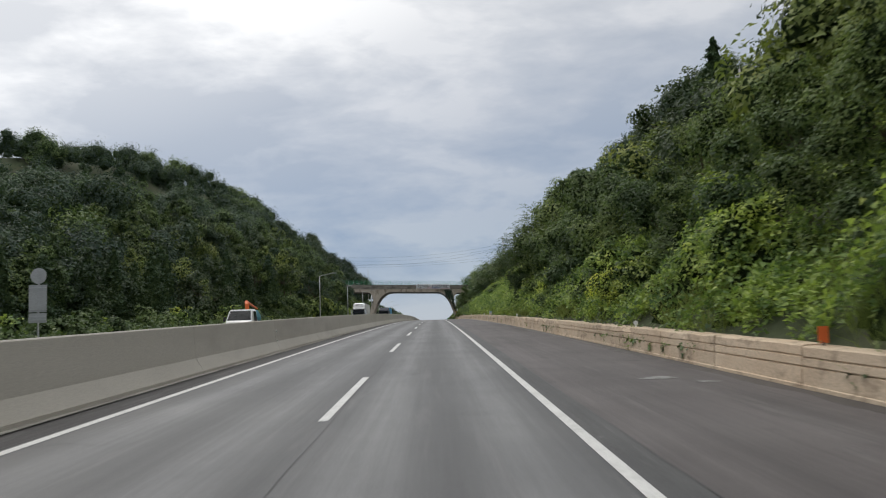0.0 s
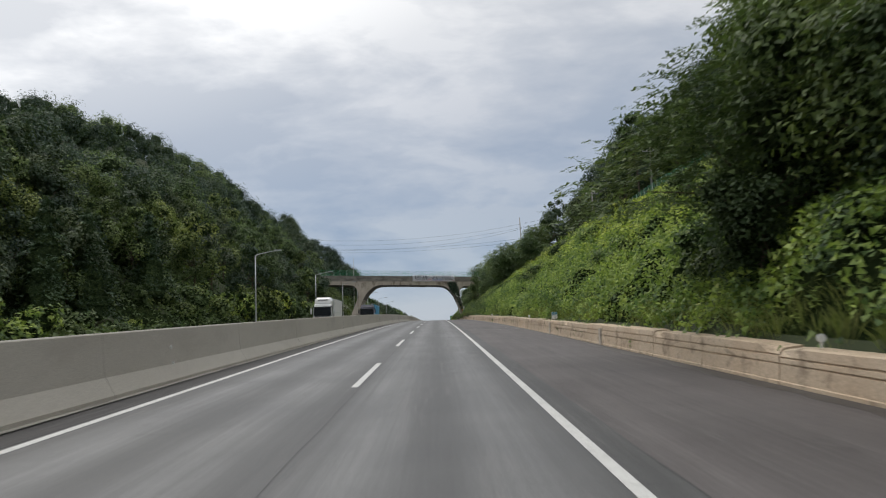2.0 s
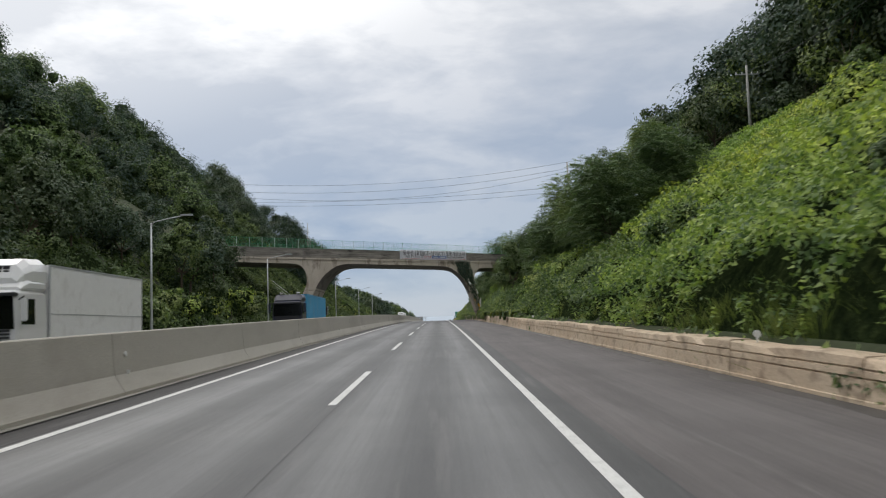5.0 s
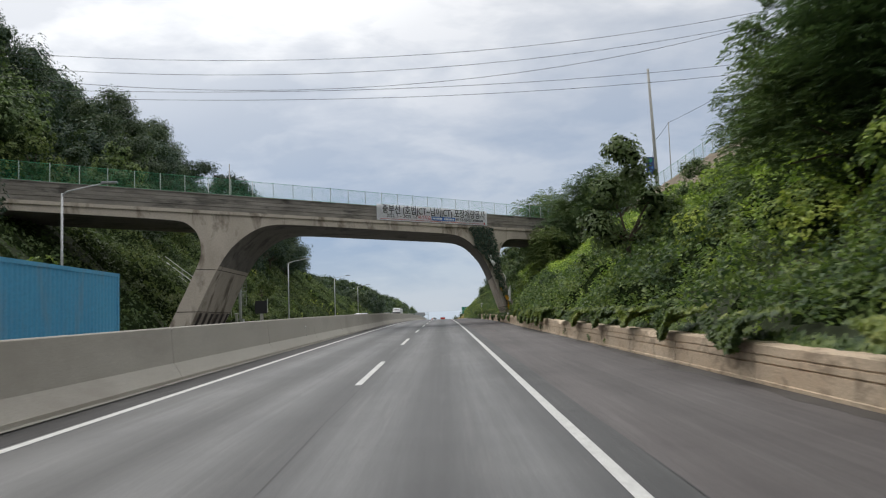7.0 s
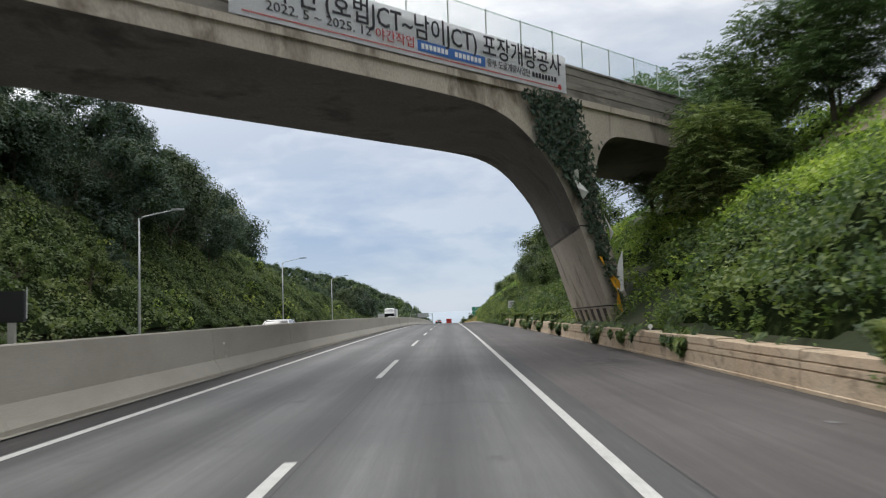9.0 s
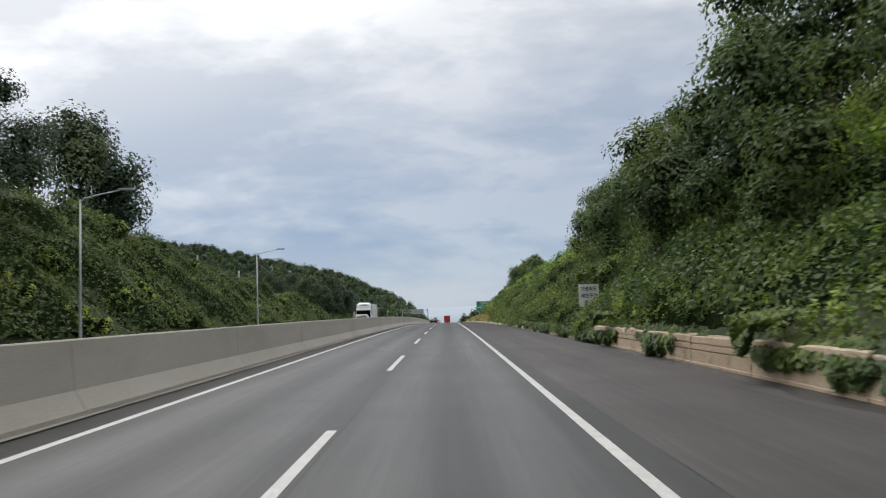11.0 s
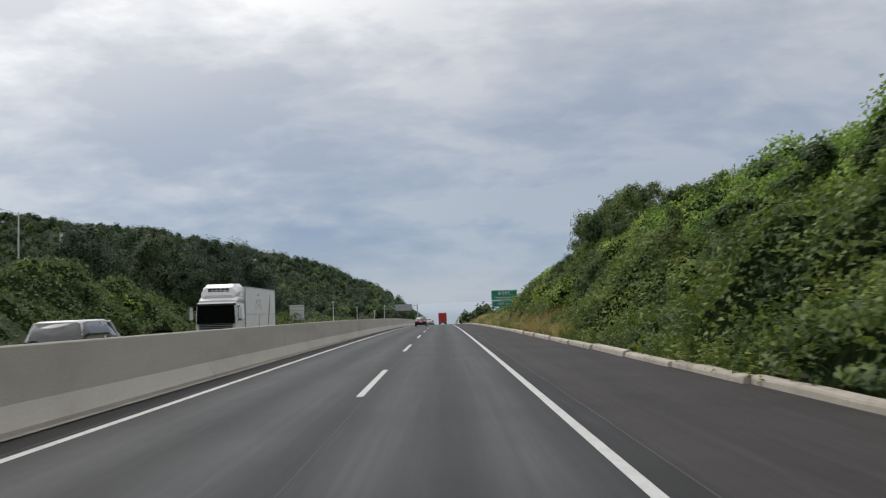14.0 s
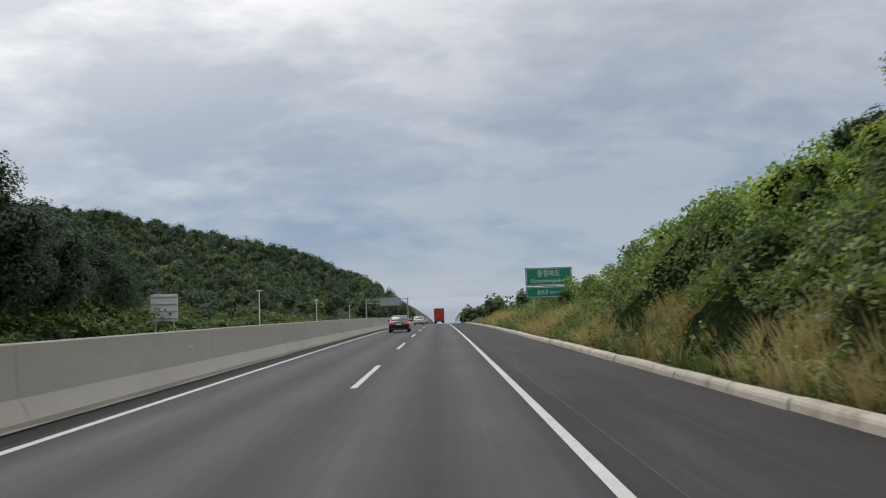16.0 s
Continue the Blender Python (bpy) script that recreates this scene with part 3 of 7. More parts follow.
for k in range(-3, 40):
    y0 = 12.99 + 20 * k
    strip("lane_dash", LINE_DASH - 0.075, LINE_DASH + 0.075, 0.005, [y0, y0 + 2, y0 + 4, y0 + 6, y0 + 8], PAINT, parent=road)
    strip("lane_dash", -14.0, -13.85, 0.005, [y0, y0 + 4, y0 + 8], PAINT, parent=far_lanes)


def build_seam(name, x, width, wander, parent):
    bm = bmesh.new()
    rows = []
    for y in np.arange(-40, 520, 0.8):
        s = x + (float(lumps(y, 3.0, 2.3)) - 0.5) * wander
        w = width * (0.6 + 0.8 * float(lumps(y, 9.0, 1.1)))
        rows.append([bm.verts.new((s + k * w, y, float(base_z(y)) + 0.003)) for k in (-0.5, 0.5)])
    for a, b in zip(rows, rows[1:]):
        bm.faces.new((a[0], a[1], b[1], b[0]))
    part(name, bm, SEALANT, parent)


build_seam("joint", LINE_DASH + 0.13, 0.016, 0.05, road)
build_seam("joint", 2.25, 0.02, 0.05, road)
def build_dirt(y0, y1):
    """Soil and leaf litter washed along the foot of the low wall."""
    bm = bmesh.new()
    rows = []
    for y in np.arange(y0, y1, 0.35):
        foot = 6.25 + float(np.interp(y, (150, 196, 255, 275), (0, -0.35, -0.3, 0)))
        w = 0.1 + 0.34 * float(lumps(y, 5.0, 2.1)) * (0.5 + float(lumps(y, 15.0, 0.6)))
        rows.append([bm.verts.new((x, y, float(base_z(y)) + z)) for x, z in ((foot + 0.06, 0.03), (foot - w * 0.5, 0.012), (foot - w, -0.003))])
    for a, b in zip(rows, rows[1:]):
        for k in (0, 1):
            bm.faces.new((a[k], a[k + 1], b[k + 1], b[k]))
    part("dirt_strip", bm, OIL, shoulder)


build_dirt(-20, 344)
build_seam("joint", LINE_LEFT - 0.22, 0.03, 0.06, road)


def build_patch(name, x, y, wide, long, material, parent, seed, turn=0.0):
    """A stain or scuff with an uneven outline on the asphalt."""
    bm = bmesh.new()
    gen = np.random.default_rng(seed)
    ph = gen.random(4) * 6.28
    ring = []
    for k in range(28):
        a = 2 * math.pi * k / 28
        r = 1 + 0.25 * math.sin(2 * a + ph[0]) + 0.2 * math.sin(3 * a + ph[1]) + 0.14 * math.sin(7 * a + ph[2]) + 0.1 * math.sin(11 * a + ph[3])
        u, v = r * wide / 2 * math.cos(a), r * long / 2 * math.sin(a)
        px, py = x + u * math.cos(turn) - v * math.sin(turn), y + u * math.sin(turn) + v * math.cos(turn)
        ring.append(bm.verts.new((px, py, float(base_z(py)) + 0.002)))
    bm.faces.new(ring)
    part(name, bm, material, parent)


for k, (x, y, w, l) in enumerate(((4.6, 18.3, 0.9, 0.5), (5.3, 17.2, 0.5, 0.3), (5.9, 118.1, 0.5, 0.35), (5.26, 201.3, 0.6, 0.3), (5.36, 382.8, 0.3, 0.2), (5.1, 262.8, 0.25, 0.2), (5.65, 194, 0.2, 0.15))):
    build_patch("pale_scuff", x, y, w, l, SCUFF, shoulder, 340 + k)
for k, (x, y, w, l) in enumerate(((-3.25, 112, 0.4, 0.3), (-2.3, 107.7, 0.14, 0.5), (-2.1, 106.6, 0.16, 0.4), (-2.5, 105.3, 0.2, 0.2))):
    build_patch("pale_scuff", x, y, w, l, SCUFF, road, 380 + k, turn=-0.5)
# scattered pale flecks slanting across the left lane
FLECK = np.random.default_rng(29)
for k in range(58):
    along = FLECK.random()
    shift = (0.0 if FLECK.random() < 0.6 else 0.42) + FLECK.normal(0, 0.09)
    size = 0.07 + 0.11 * FLECK.random() ** 2 + 0.07 * max(0.0, math.sin(along * 19)) * FLECK.random()
    build_patch("pale_scuff", -2.05 - 2.35 * along + shift, 344.6 + 7.6 * along, size, size * (1.1 + 1.4 * FLECK.random()), SCUFF, road, 700 + k, turn=float(FLECK.normal(0.2, 0.5)))


# ---- median barrier ----
def build_barrier():
    top = tagged(new("median_barrier"), "tall weathered concrete median barrier between the carriageways", "barrier", kind="structure")
    half = [(0.36, -0.02), (0.36, 0.09), (0.15, 0.44), (0.105, 1.0), (0.09, 1.31), (0.07, 1.335)]
    section = [(-6.82 + x, z) for x, z in half] + [(-6.82 - x, z) for x, z in reversed(half)]
    meshes = {}
    for k in range(-3, 52):
        y0 = 12.0 * k
        bm = bmesh.new()
        extrude_y(bm, section, [y0 + 0.012, y0 + 3, y0 + 6, y0 + 9, y0 + 11.988], lambda y: float(base_z(y)))
        part("barrier_segment", bm, BARRIER, top)
    for j in range(0, 8):
        bm = bmesh.new()
        y0 = 624 + 60.0 * j
        extrude_y(bm, section, [y0 + 0.012, y0 + 15, y0 + 30, y0 + 45, y0 + 59.99], lambda y: float(base_z(y)))
        part("barrier_segment", bm, BARRIER, top)


build_barrier()


def build_reflectors():
    bm = bmesh.new()
    tube(bm, [(0, 0, 0.86), (0.03, 0, 0.86)], [0.03, 0.03], 8)
    tube(bm, [(0.03, 0, 0.86), (0.05, 0, 0.86)], [0.06, 0.055], 14)
    bm2 = bmesh.new()
    box(bm2, 0.0, 0.04, -0.045, 0.045, -0.045, 0.045, 0.008)
    first = thing("barrier_reflector", "small round and square white reflectors on the barrier face", "reflector", (-6.715, 36.2, float(base_z(36.2))), "reflectors along the barrier")
    part("round_lens", bm, REFLECT, first)
    low = part("square_lens", bm2, REFLECT, first)
    low.location = (0.045, 0.1, 0.47)
    for k in range(1, 13):
        y = 36.2 + 40.15 * k
        copy_thing(first, pose(-6.715, y, float(base_z(y))))


build_reflectors()


# ---- low wall and kerb along the shoulder ----
def build_wall():
    top = tagged(new("retaining_wall"), "low old tan concrete wall, grooved, stained and chipped, below the bank", "wall", kind="structure")
    section = [(6.265, -0.05), (6.265, 0.085), (6.288, 0.10), (6.30, 0.385), (6.335, 0.395), (6.335, 0.415), (6.30, 0.425), (6.308, 0.545), (6.34, 0.555), (6.34, 0.575),
               (6.312, 0.585), (6.325, 0.74), (6.36, 0.765), (6.78, 0.77), (6.78, -0.05)]
    y = -40.0
    k = 0
    while y < 346:
        long = 4.4 + 1.3 * float(rng.random())
        bm = bmesh.new()
        steps = [y + 0.02 + (long - 0.04) * i / 9 for i in range(10)]
        lean, drop = float(rng.normal(0, 0.012)), float(rng.normal(0, 0.014))

        def chip(yy, x, z):
            shift = float(np.interp(yy, (150, 196, 255, 275), (0, -0.35, -0.3, 0)))
            if z < 0.5:
                return lean * z + shift, 0.0
            bite = max(0.0, float(lumps(yy, 50.0, 0.7)) - 0.62) * 0.55 if z > 0.7 else 0.0
            return lean * z + shift + (bite * 0.5 if x < 6.5 else 0), drop - bite * (0.55 if x < 6.5 else 0.25) + (float(lumps(yy, 20.0, 0.45)) - 0.5) * 0.02

        extrude_y(bm, section, steps, lambda v: float(base_z(v)), wobble=chip)
        part("wall_segment", bm, OLD_WALL, top)
        y += long
        k += 1
    low = tagged(new("kerb"), "pale concrete kerb stones, some shifted, edging the hard shoulder", "kerb", kind="structure")
    section = [(6.28, -0.05), (6.30, 0.10), (6.325, 0.145), (6.37, 0.175), (6.46, 0.185), (6.56, 0.175), (6.62, 0.12), (6.66, -0.05)]
    while y < 620:
        long = 5.0 + 2.6 * float(rng.random())
        bm = bmesh.new()
        turn, drop, out = float(rng.normal(0, 0.004)), float(rng.normal(0, 0.012)), float(rng.normal(0, 0.02))
        mid = y + long / 2
        shift = np.interp(mid, (346, 375, 400, 424, 436, 465, 500, 620), (0, -0.1, -0.05, -0.5, -0.75, -0.95, -1.15, -1.2))
        extrude_y(bm, section, [y + 0.006, y + long * 0.25, mid, y + long * 0.75, y + long - 0.006], lambda v: float(base_z(v)), wobble=lambda yy, x, z: (float(shift) + out + turn * (yy - mid), drop + (float(lumps(yy, x * 9, 0.8)) - 0.5) * 0.035 if z > 0.05 else 0))
        part("kerb_stone", bm, KERB, low)
        y += long


build_wall()


# ---- the overpass ----
SKEW = radians(46)
U_WAY, N_WAY = Vector((math.cos(SKEW), math.sin(SKEW), 0)), Vector((-math.sin(SKEW), math.cos(SKEW), 0))
BRIDGE_AT = Vector((-0.5, 280.4, 0)) - N_WAY * 0.22
BRIDGE_M = Matrix.Translation(BRIDGE_AT) @ Matrix.Rotation(SKEW, 4, "Z")
DECK_WIDE = 7.4


def deck_z(u):
    """Top of the parapet along the bridge."""
    return 10.75 + 0.0180 * u


def extrude_n(bm, section, n0, n1, shear=0.0):
    """A closed (u, z) outline drawn across the bridge."""
    a = [bm.verts.new((u, n0, z)) for u, z in section]
    b = [bm.verts.new((u + shear * (n1 - n0), n1, z)) for u, z in section]
    k = len(section)
    for i in range(k):
        bm.faces.new((a[i], a[(i + 1) % k], b[(i + 1) % k], b[i]))
    bm.faces.new(a), bm.faces.new(b)
    return bm


def curve_through(points, steps=4):
    """A smooth run through (u, z) points."""
    out = []
    for i in range(len(points) - 1):
        p0, p1, p2, p3 = (Vector(points[max(0, min(len(points) - 1, i + k))]) for k in (-1, 0, 1, 2))
        for s in range(steps):
            t = s / steps
            out.append(tuple(0.5 * ((2 * p1) + (p2 - p0) * t + (2 * p0 - 5 * p1 + 4 * p2 - p3) * t * t + (3 * p1 - p0 - 3 * p2 + p3) * t ** 3)))
    return out + [tuple(points[-1])]


def build_bridge():
    top = thing("overpass", "weathered concrete frame overpass with slanting legs crossing the motorway", "bridge")
    top.matrix_world = BRIDGE_M
    mid = -8.2
    inner = [(19.9, -1.6), (18.15, 1.6), (16.8, 4.1), (15.5, 5.95), (14.2, 7.05), (13.2, 7.66), (12.2, 8.05), (10.8, 8.3), (8.5, 8.37), (6.0, 8.37)]
    outer = [(21.6, -1.6), (19.9, 1.6), (18.45, 4.5), (18.1, 5.5), (18.15, 6.6), (18.5, 7.35), (19.05, 7.85), (19.9, 8.15), (22.0, 8.22)]
    girder = lambda u: 8.27 + 0.010 * (u - mid)
    lift = lambda pts, side: [(mid + side * u, z + 0.010 * side * u * max(0, (z - 2) / 6)) for u, z in pts]
    in_r, out_r = curve_through(lift(inner, 1)), curve_through(lift(outer, 1))
    in_l, out_l = curve_through(lift(inner, -1)), curve_through(lift(outer, -1))
    ends = (-49.0, 26.0)
    body = [(ends[0], girder(ends[0])), *reversed(out_l), *in_l, *reversed(in_r), *out_r, (ends[1], girder(ends[1])), (ends[1], deck_z(ends[1]) - 1.45), (ends[0], deck_z(ends[0]) - 1.45)]
    bm = bmesh.new()
    extrude_n(bm, body, 0.06, DECK_WIDE - 0.06, math.tan(SKEW))
    bm.normal_update()
    bmesh.ops.triangulate(bm, faces=[f for f in bm.faces if len(f.verts) > 4])
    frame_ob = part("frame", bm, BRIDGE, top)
    frame_ob.data.materials.append(SOOT_SHADE)
    # downward faces above 4.4 m take the soot and the painted shade
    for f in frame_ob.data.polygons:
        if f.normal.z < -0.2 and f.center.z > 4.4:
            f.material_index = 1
    # slab edge and parapets with their shadow grooves
    for n0, side in ((0.0, 1), (DECK_WIDE, -1)):
        for z0, z1, out in ((-1.62, -1.36, -0.06), (-1.35, -1.02, 0.02), (-1.00, -0.72, -0.01), (-0.70, -0.42, 0.015), (-0.40, -0.10, 0.0), (-0.09, 0.0, -0.05)):
            bm = bmesh.new()
            a, b = n0 + side * out, n0 + side * 0.34
            lo, hi = min(a, b), max(a, b)
            us = stations(ends[0], ends[1], 2.5)
            extrude_n(bm, [(u, deck_z(u) + z0) for u in us] + [(u, deck_z(u) + z1) for u in reversed(us)], lo, hi)
            bm.normal_update()
            bmesh.ops.triangulate(bm, faces=[f for f in bm.faces if len(f.verts) > 4])
            part("parapet_course", bm, BRIDGE if z0 < -1.4 else PARAPET, top)
    bm = bmesh.new()
    extrude_n(bm, [(ends[0], deck_z(ends[0]) - 1.6), (ends[1], deck_z(ends[1]) - 1.6), (ends[1], deck_z(ends[1]) - 0.9), (ends[0], deck_z(ends[0]) - 0.9)], 0.35, DECK_WIDE - 0.35)
    part("deck", bm, SHOULDER, top)
    # construction joints round the legs
    for side in (-1, 1):
        for z, wide in ((4.25, 1.62), (0.95, 1.72)):
            u = mid + side * (17.62 if z > 2 else 19.33)
            bm = bmesh.new()
            box(bm, u - wide / 2 - 0.05, u + wide / 2 + 0.05, 0.05, 0.058, z - 0.03, z + 0.03)
            part("joint", bm, STRIPE_DARK, top)
        for z, u in ((4.25, 16.71), (0.95, 18.44)):
            bm = bmesh.new()
            vs = [bm.verts.new((mid + side * (u - 0.04) + math.tan(SKEW) * n, n, zz)) for n, zz in ((0.06, z - 0.03), (DECK_WIDE - 0.06, z - 0.03), (DECK_WIDE - 0.06, z + 0.03), (0.06, z + 0.03))]
            bm.faces.new(vs)
            part("joint", bm, STRIPE_DARK, top)
    # hazard stripes on the legs' road side, near the foot
    for side in (-1, 1):
        for k in range(6):
            n0 = 0.5 + k * 1.17
            bm = bmesh.new()
            u0, u1, z0, z1 = mid + side * 19.63, mid + side * 18.53, -1.1, 0.85
            vs = [bm.verts.new((u - side * 0.05 + math.tan(SKEW) * n, n, z)) for u, z, n in ((u0, z0, n0 + 0.15), (u0, z0, n0 + 0.7), (u1, z1, n0 + 0.55), (u1, z1, n0))]
            bm.faces.new(vs)
            part("hazard_stripe", bm, STRIPE_DARK, top)


build_bridge()


def build_mesh_fence(name, label, start, u_way, long, level, high, spacing, material, cell=0.11, wire=0.0035, post=0.03, skip=()):
    """A chain-link fence: posts, rails and crossing wires along a line."""
    top = thing(name, label, "fence")
    u_way = Vector(u_way)
    at = lambda u, h: Vector(start) + u_way * u + Vector((0, 0, level(u) + h))
    side = u_way.cross(Vector((0, 0, 1)))
    n = int(long / spacing)
    for k in range(n + 1):
        bm = bmesh.new()
        tube(bm, [at(k * spacing, -0.15), at(k * spacing, high + 0.04)], [post, post], 6)
        part("post", bm, POST_PALE, top, "pale weathered post")
    for h in (0.04, high - 0.02):
        bm = bmesh.new()
        us = stations(0, long, spacing)
        tube(bm, [at(u, h) for u in us], [0.016] * len(us), 5)
        part("rail", bm, material, top)
    bm = bmesh.new()
    up = Vector((0, 0, wire))
    for k in range(int((long + high) / cell)):
        for lean in (1, -1):
            u0 = k * cell if lean == 1 else k * cell - high
            a, b = (u0 - high, u0) if lean == 1 else (u0 + high, u0)
            h0, h1 = 0.0, high
            # clip to the fence's ends
            pts = []
            for u, h in ((a, h0), (b, h1)):
                if u < 0:
                    h = h0 + (0 - a) / (b - a) * (h1 - h0)
                    u = 0
                elif u > long:
                    h = h0 + (long - a) / (b - a) * (h1 - h0)
                    u = long
                pts.append((u, h))
            (ua, ha), (ub, hb) = pts
            if abs(ua - ub) < 0.05 or not (0 <= ha <= high + 0.01 and 0 <= hb <= high + 0.01):
                continue
            p, q = at(ua, ha), at(ub, hb)
            bm.faces.new([bm.verts.new(v) for v in (p - up, q - up, q + up, p + up)])
    part("mesh", bm, material, top)
    return top


bridge_point = lambda u, n: BRIDGE_AT + U_WAY * u + N_WAY * n
build_mesh_fence("bridge_fence", "green chain-link safety fence on the bridge parapet", bridge_point(-48.1, 0.17), U_WAY, 74.0, lambda u: deck_z(u - 48.1), 1.30, 2.055, GREEN_STEEL, wire=0.0045)
build_mesh_fence("bridge_fence", "green chain-link safety fence on the bridge parapet", bridge_point(-48.1, DECK_WIDE - 0.17), U_WAY, 74.0, lambda u: deck_z(u - 48.1), 1.22, 2.055, GREEN_STEEL, cell=0.16)
build_mesh_fence("slope_fence", "green chain-link fence along the top of the grassy bank", (31.6, 84.0, 0), (0, 1, 0), 108.0, lambda u: float(land(31.6, 84.0 + u)) - 0.05, 1.75, 2.5, GREEN_STEEL, cell=0.16, wire=0.011, post=0.04)
build_mesh_fence("slope_fence", "green chain-link fence along the top of the bare slope", (21.9, 249.0, 0), (0, 1, 0), 32.5, lambda u: float(land(21.9, 249.0 + u)) + 0.75, 1.5, 2.5, GREEN_STEEL, cell=0.2, wire=0.006)


def build_banner():
    """The cloth banner tied over the parapet; lettering stands a little proud of it."""
    top = thing("banner", "white cloth banner with Korean roadworks lettering hung on the bridge parapet", "banner")
    top.matrix_world = BRIDGE_M
    bm = bmesh.new()
    u0, u1, high = -7.92, 7.82, 1.53
    cols = stations(u0, u1, 0.5)
    rows = []
    foot = lambda u: 9.28 + (u - u0) * 0.0205
    for u in cols:
        w = 0.012 * math.sin(u * 2.3)
        rows.append([bm.verts.new((u, -0.10 + w * (1 - k / 3) - 0.0, foot(u) + high * k / 3)) for k in range(4)])
    for a, b in zip(rows, rows[1:]):
        for k in range(3):
            bm.faces.new((a[k], b[k], b[k + 1], a[k + 1]))
    bmesh.ops.solidify(bm, geom=list(bm.faces), thickness=0.004)
    part("cloth", bm, BANNER, top)
    tilt = Matrix.Rotation(-math.atan(0.0205), 4, "Y")
    spot = lambda u, h, n=-0.122: Matrix.Translation((u, n, foot(u) + h)) @ tilt @ Matrix.Rotation(math.pi / 2, 4, "X")
    words("중부선 (호법JCT~남이JCT) 포장개량공사", 0.95, BLACK_INK, spot(-7.2, 0.74), top, wide=14.7, bold=0.008)
    words("2022. 5 ~ 2025. 12", 0.42, BLACK_INK, spot(-6.7, 0.33), top, wide=4.0)
    words("야간작업", 0.42, RED_INK, spot(-2.5, 0.33), top, wide=1.7)
    words("중부 도로개량사업단", 0.34, BLACK_INK, spot(2.95, 0.34), top, wide=2.5)
    bm = bmesh.new()
    box(bm, 0, 3.45, 0, 0.38, -0.002, 0.002)
    bm.transform(spot(-0.62, 0.25, -0.118))
    part("blue_strip", bm, BLUE_INK, top)
    for u, wide in ((-0.45, 1.35), (1.2, 1.45)):
        for k in range(7):
            bm = bmesh.new()
            box(bm, 0, wide / 7 * 0.72, 0, 0.18, -0.002, 0.002)
            bm.transform(spot(u + wide / 7 * k, 0.35, -0.126))
            part("lettering_bar", bm, WHITE_INK, top)
    for k in range(8):
        bm = bmesh.new()
        box(bm, 0, 0.14, 0, 0.2, -0.002, 0.002)
        bm.transform(spot(5.6 + 0.2 * k, 0.36))
        part("lettering_bar", bm, BLACK_INK, top)
    bm = bmesh.new()
    box(bm, 0, 15.0, 0, 0.035, -0.002, 0.002)
    bm.transform(spot(-7.5, 0.13))
    part("red_rule", bm, RED_INK, top)
    bm = bmesh.new()
    tube(bm, [(0, 0, -0.002), (0, 0, 0.002)], [0.11, 0.11], 16)
    bm.transform(spot(7.35, 0.2))
    part("logo_dot", bm, RED_INK, top)


build_banner()


# ---- lamps, poles, signs ----
def build_lamps():
    first = thing("street_lamp", "slender galvanised street lamp with one bracket arm behind the verge", "street lamp", (-19.95, 150.3, float(base_z(150.3))), "street lamps along the verge")
    bm = bmesh.new()
    tube(bm, [(0, 0, -0.1), (0, 0, 0.35), (0, 0, 4.0), (0, 0, 8.35)], [0.11, 0.10, 0.075, 0.055], 10)
    part("pole", bm, GALV, first, smooth=True)
    bm = bmesh.new()
    tube(bm, [(0, 0, 8.22), (0.25, 0, 8.42), (1.2, 0, 8.62), (2.3, 0, 8.82)], [0.045, 0.04, 0.035, 0.03], 8)
    part("arm", bm, GALV, first, smooth=True)
    bm = bmesh.new()
    box(bm, 2.1, 2.95, -0.14, 0.14, 8.80, 8.90, 0.03)
    bm.transform(Matrix.Translation((0, 0, 0)))
    head = part("lamp_head", bm, GALV, first)
    bm = bmesh.new()
    box(bm, 2.35, 2.85, -0.1, 0.1, 8.78, 8.799)
    part("lens", bm, REFLECT, head)
    bm = bmesh.new()
    box(bm, -0.2, 0.2, -0.2, 0.2, -0.1, 0.04, 0.02)
    part("base_plate", bm, GALV, first)
    for y in (198.3, 239.7, 307.0, 355.5, 399.5):
        copy_thing(first, pose(-19.95, y, float(base_z(y))))


build_lamps()


def utility_pole(x, y, z0, z1, label, arms=True, lean=0.0, radius=0.16, turn=0.0):
    top = thing("utility_pole", label, "utility pole", (x, y, z0))
    bm = bmesh.new()
    h = z1 - z0
    tube(bm, [(0, 0, -0.6), (lean * 0.5, 0, h * 0.5), (lean, 0, h)], [radius, radius * 0.85, radius * 0.65], 10)
    part("shaft", bm, POLE, top, smooth=True)
    if arms:
        for drop, wide in ((0.9, 1.15),):
            bm = bmesh.new()
            box(bm, lean - wide, lean + wide, -0.05, 0.05, h - drop - 0.05, h - drop + 0.05)
            bm.transform(Matrix.Translation((lean, 0, 0)) @ Matrix.Rotation(turn, 4, "Z") @ Matrix.Translation((-lean, 0, 0)))
            part("crossarm", bm, GALV, top)
            for s in (-1, -0.45, 0.45, 1):
                bm = bmesh.new()
                tube(bm, [(lean + s * wide * 0.92, 0, h - drop + 0.05), (lean + s * wide * 0.92, 0, h - drop + 0.14), (lean + s * wide * 0.92, 0, h - drop + 0.26)], [0.035, 0.06, 0.03], 8)
                part("insulator", bm, WHITE, top)
        bm = bmesh.new()
        tube(bm, [(lean, 0, h), (lean, 0, h + 0.55)], [0.02, 0.015], 6)
        part("tip_rod", bm, GALV, top)
    return top


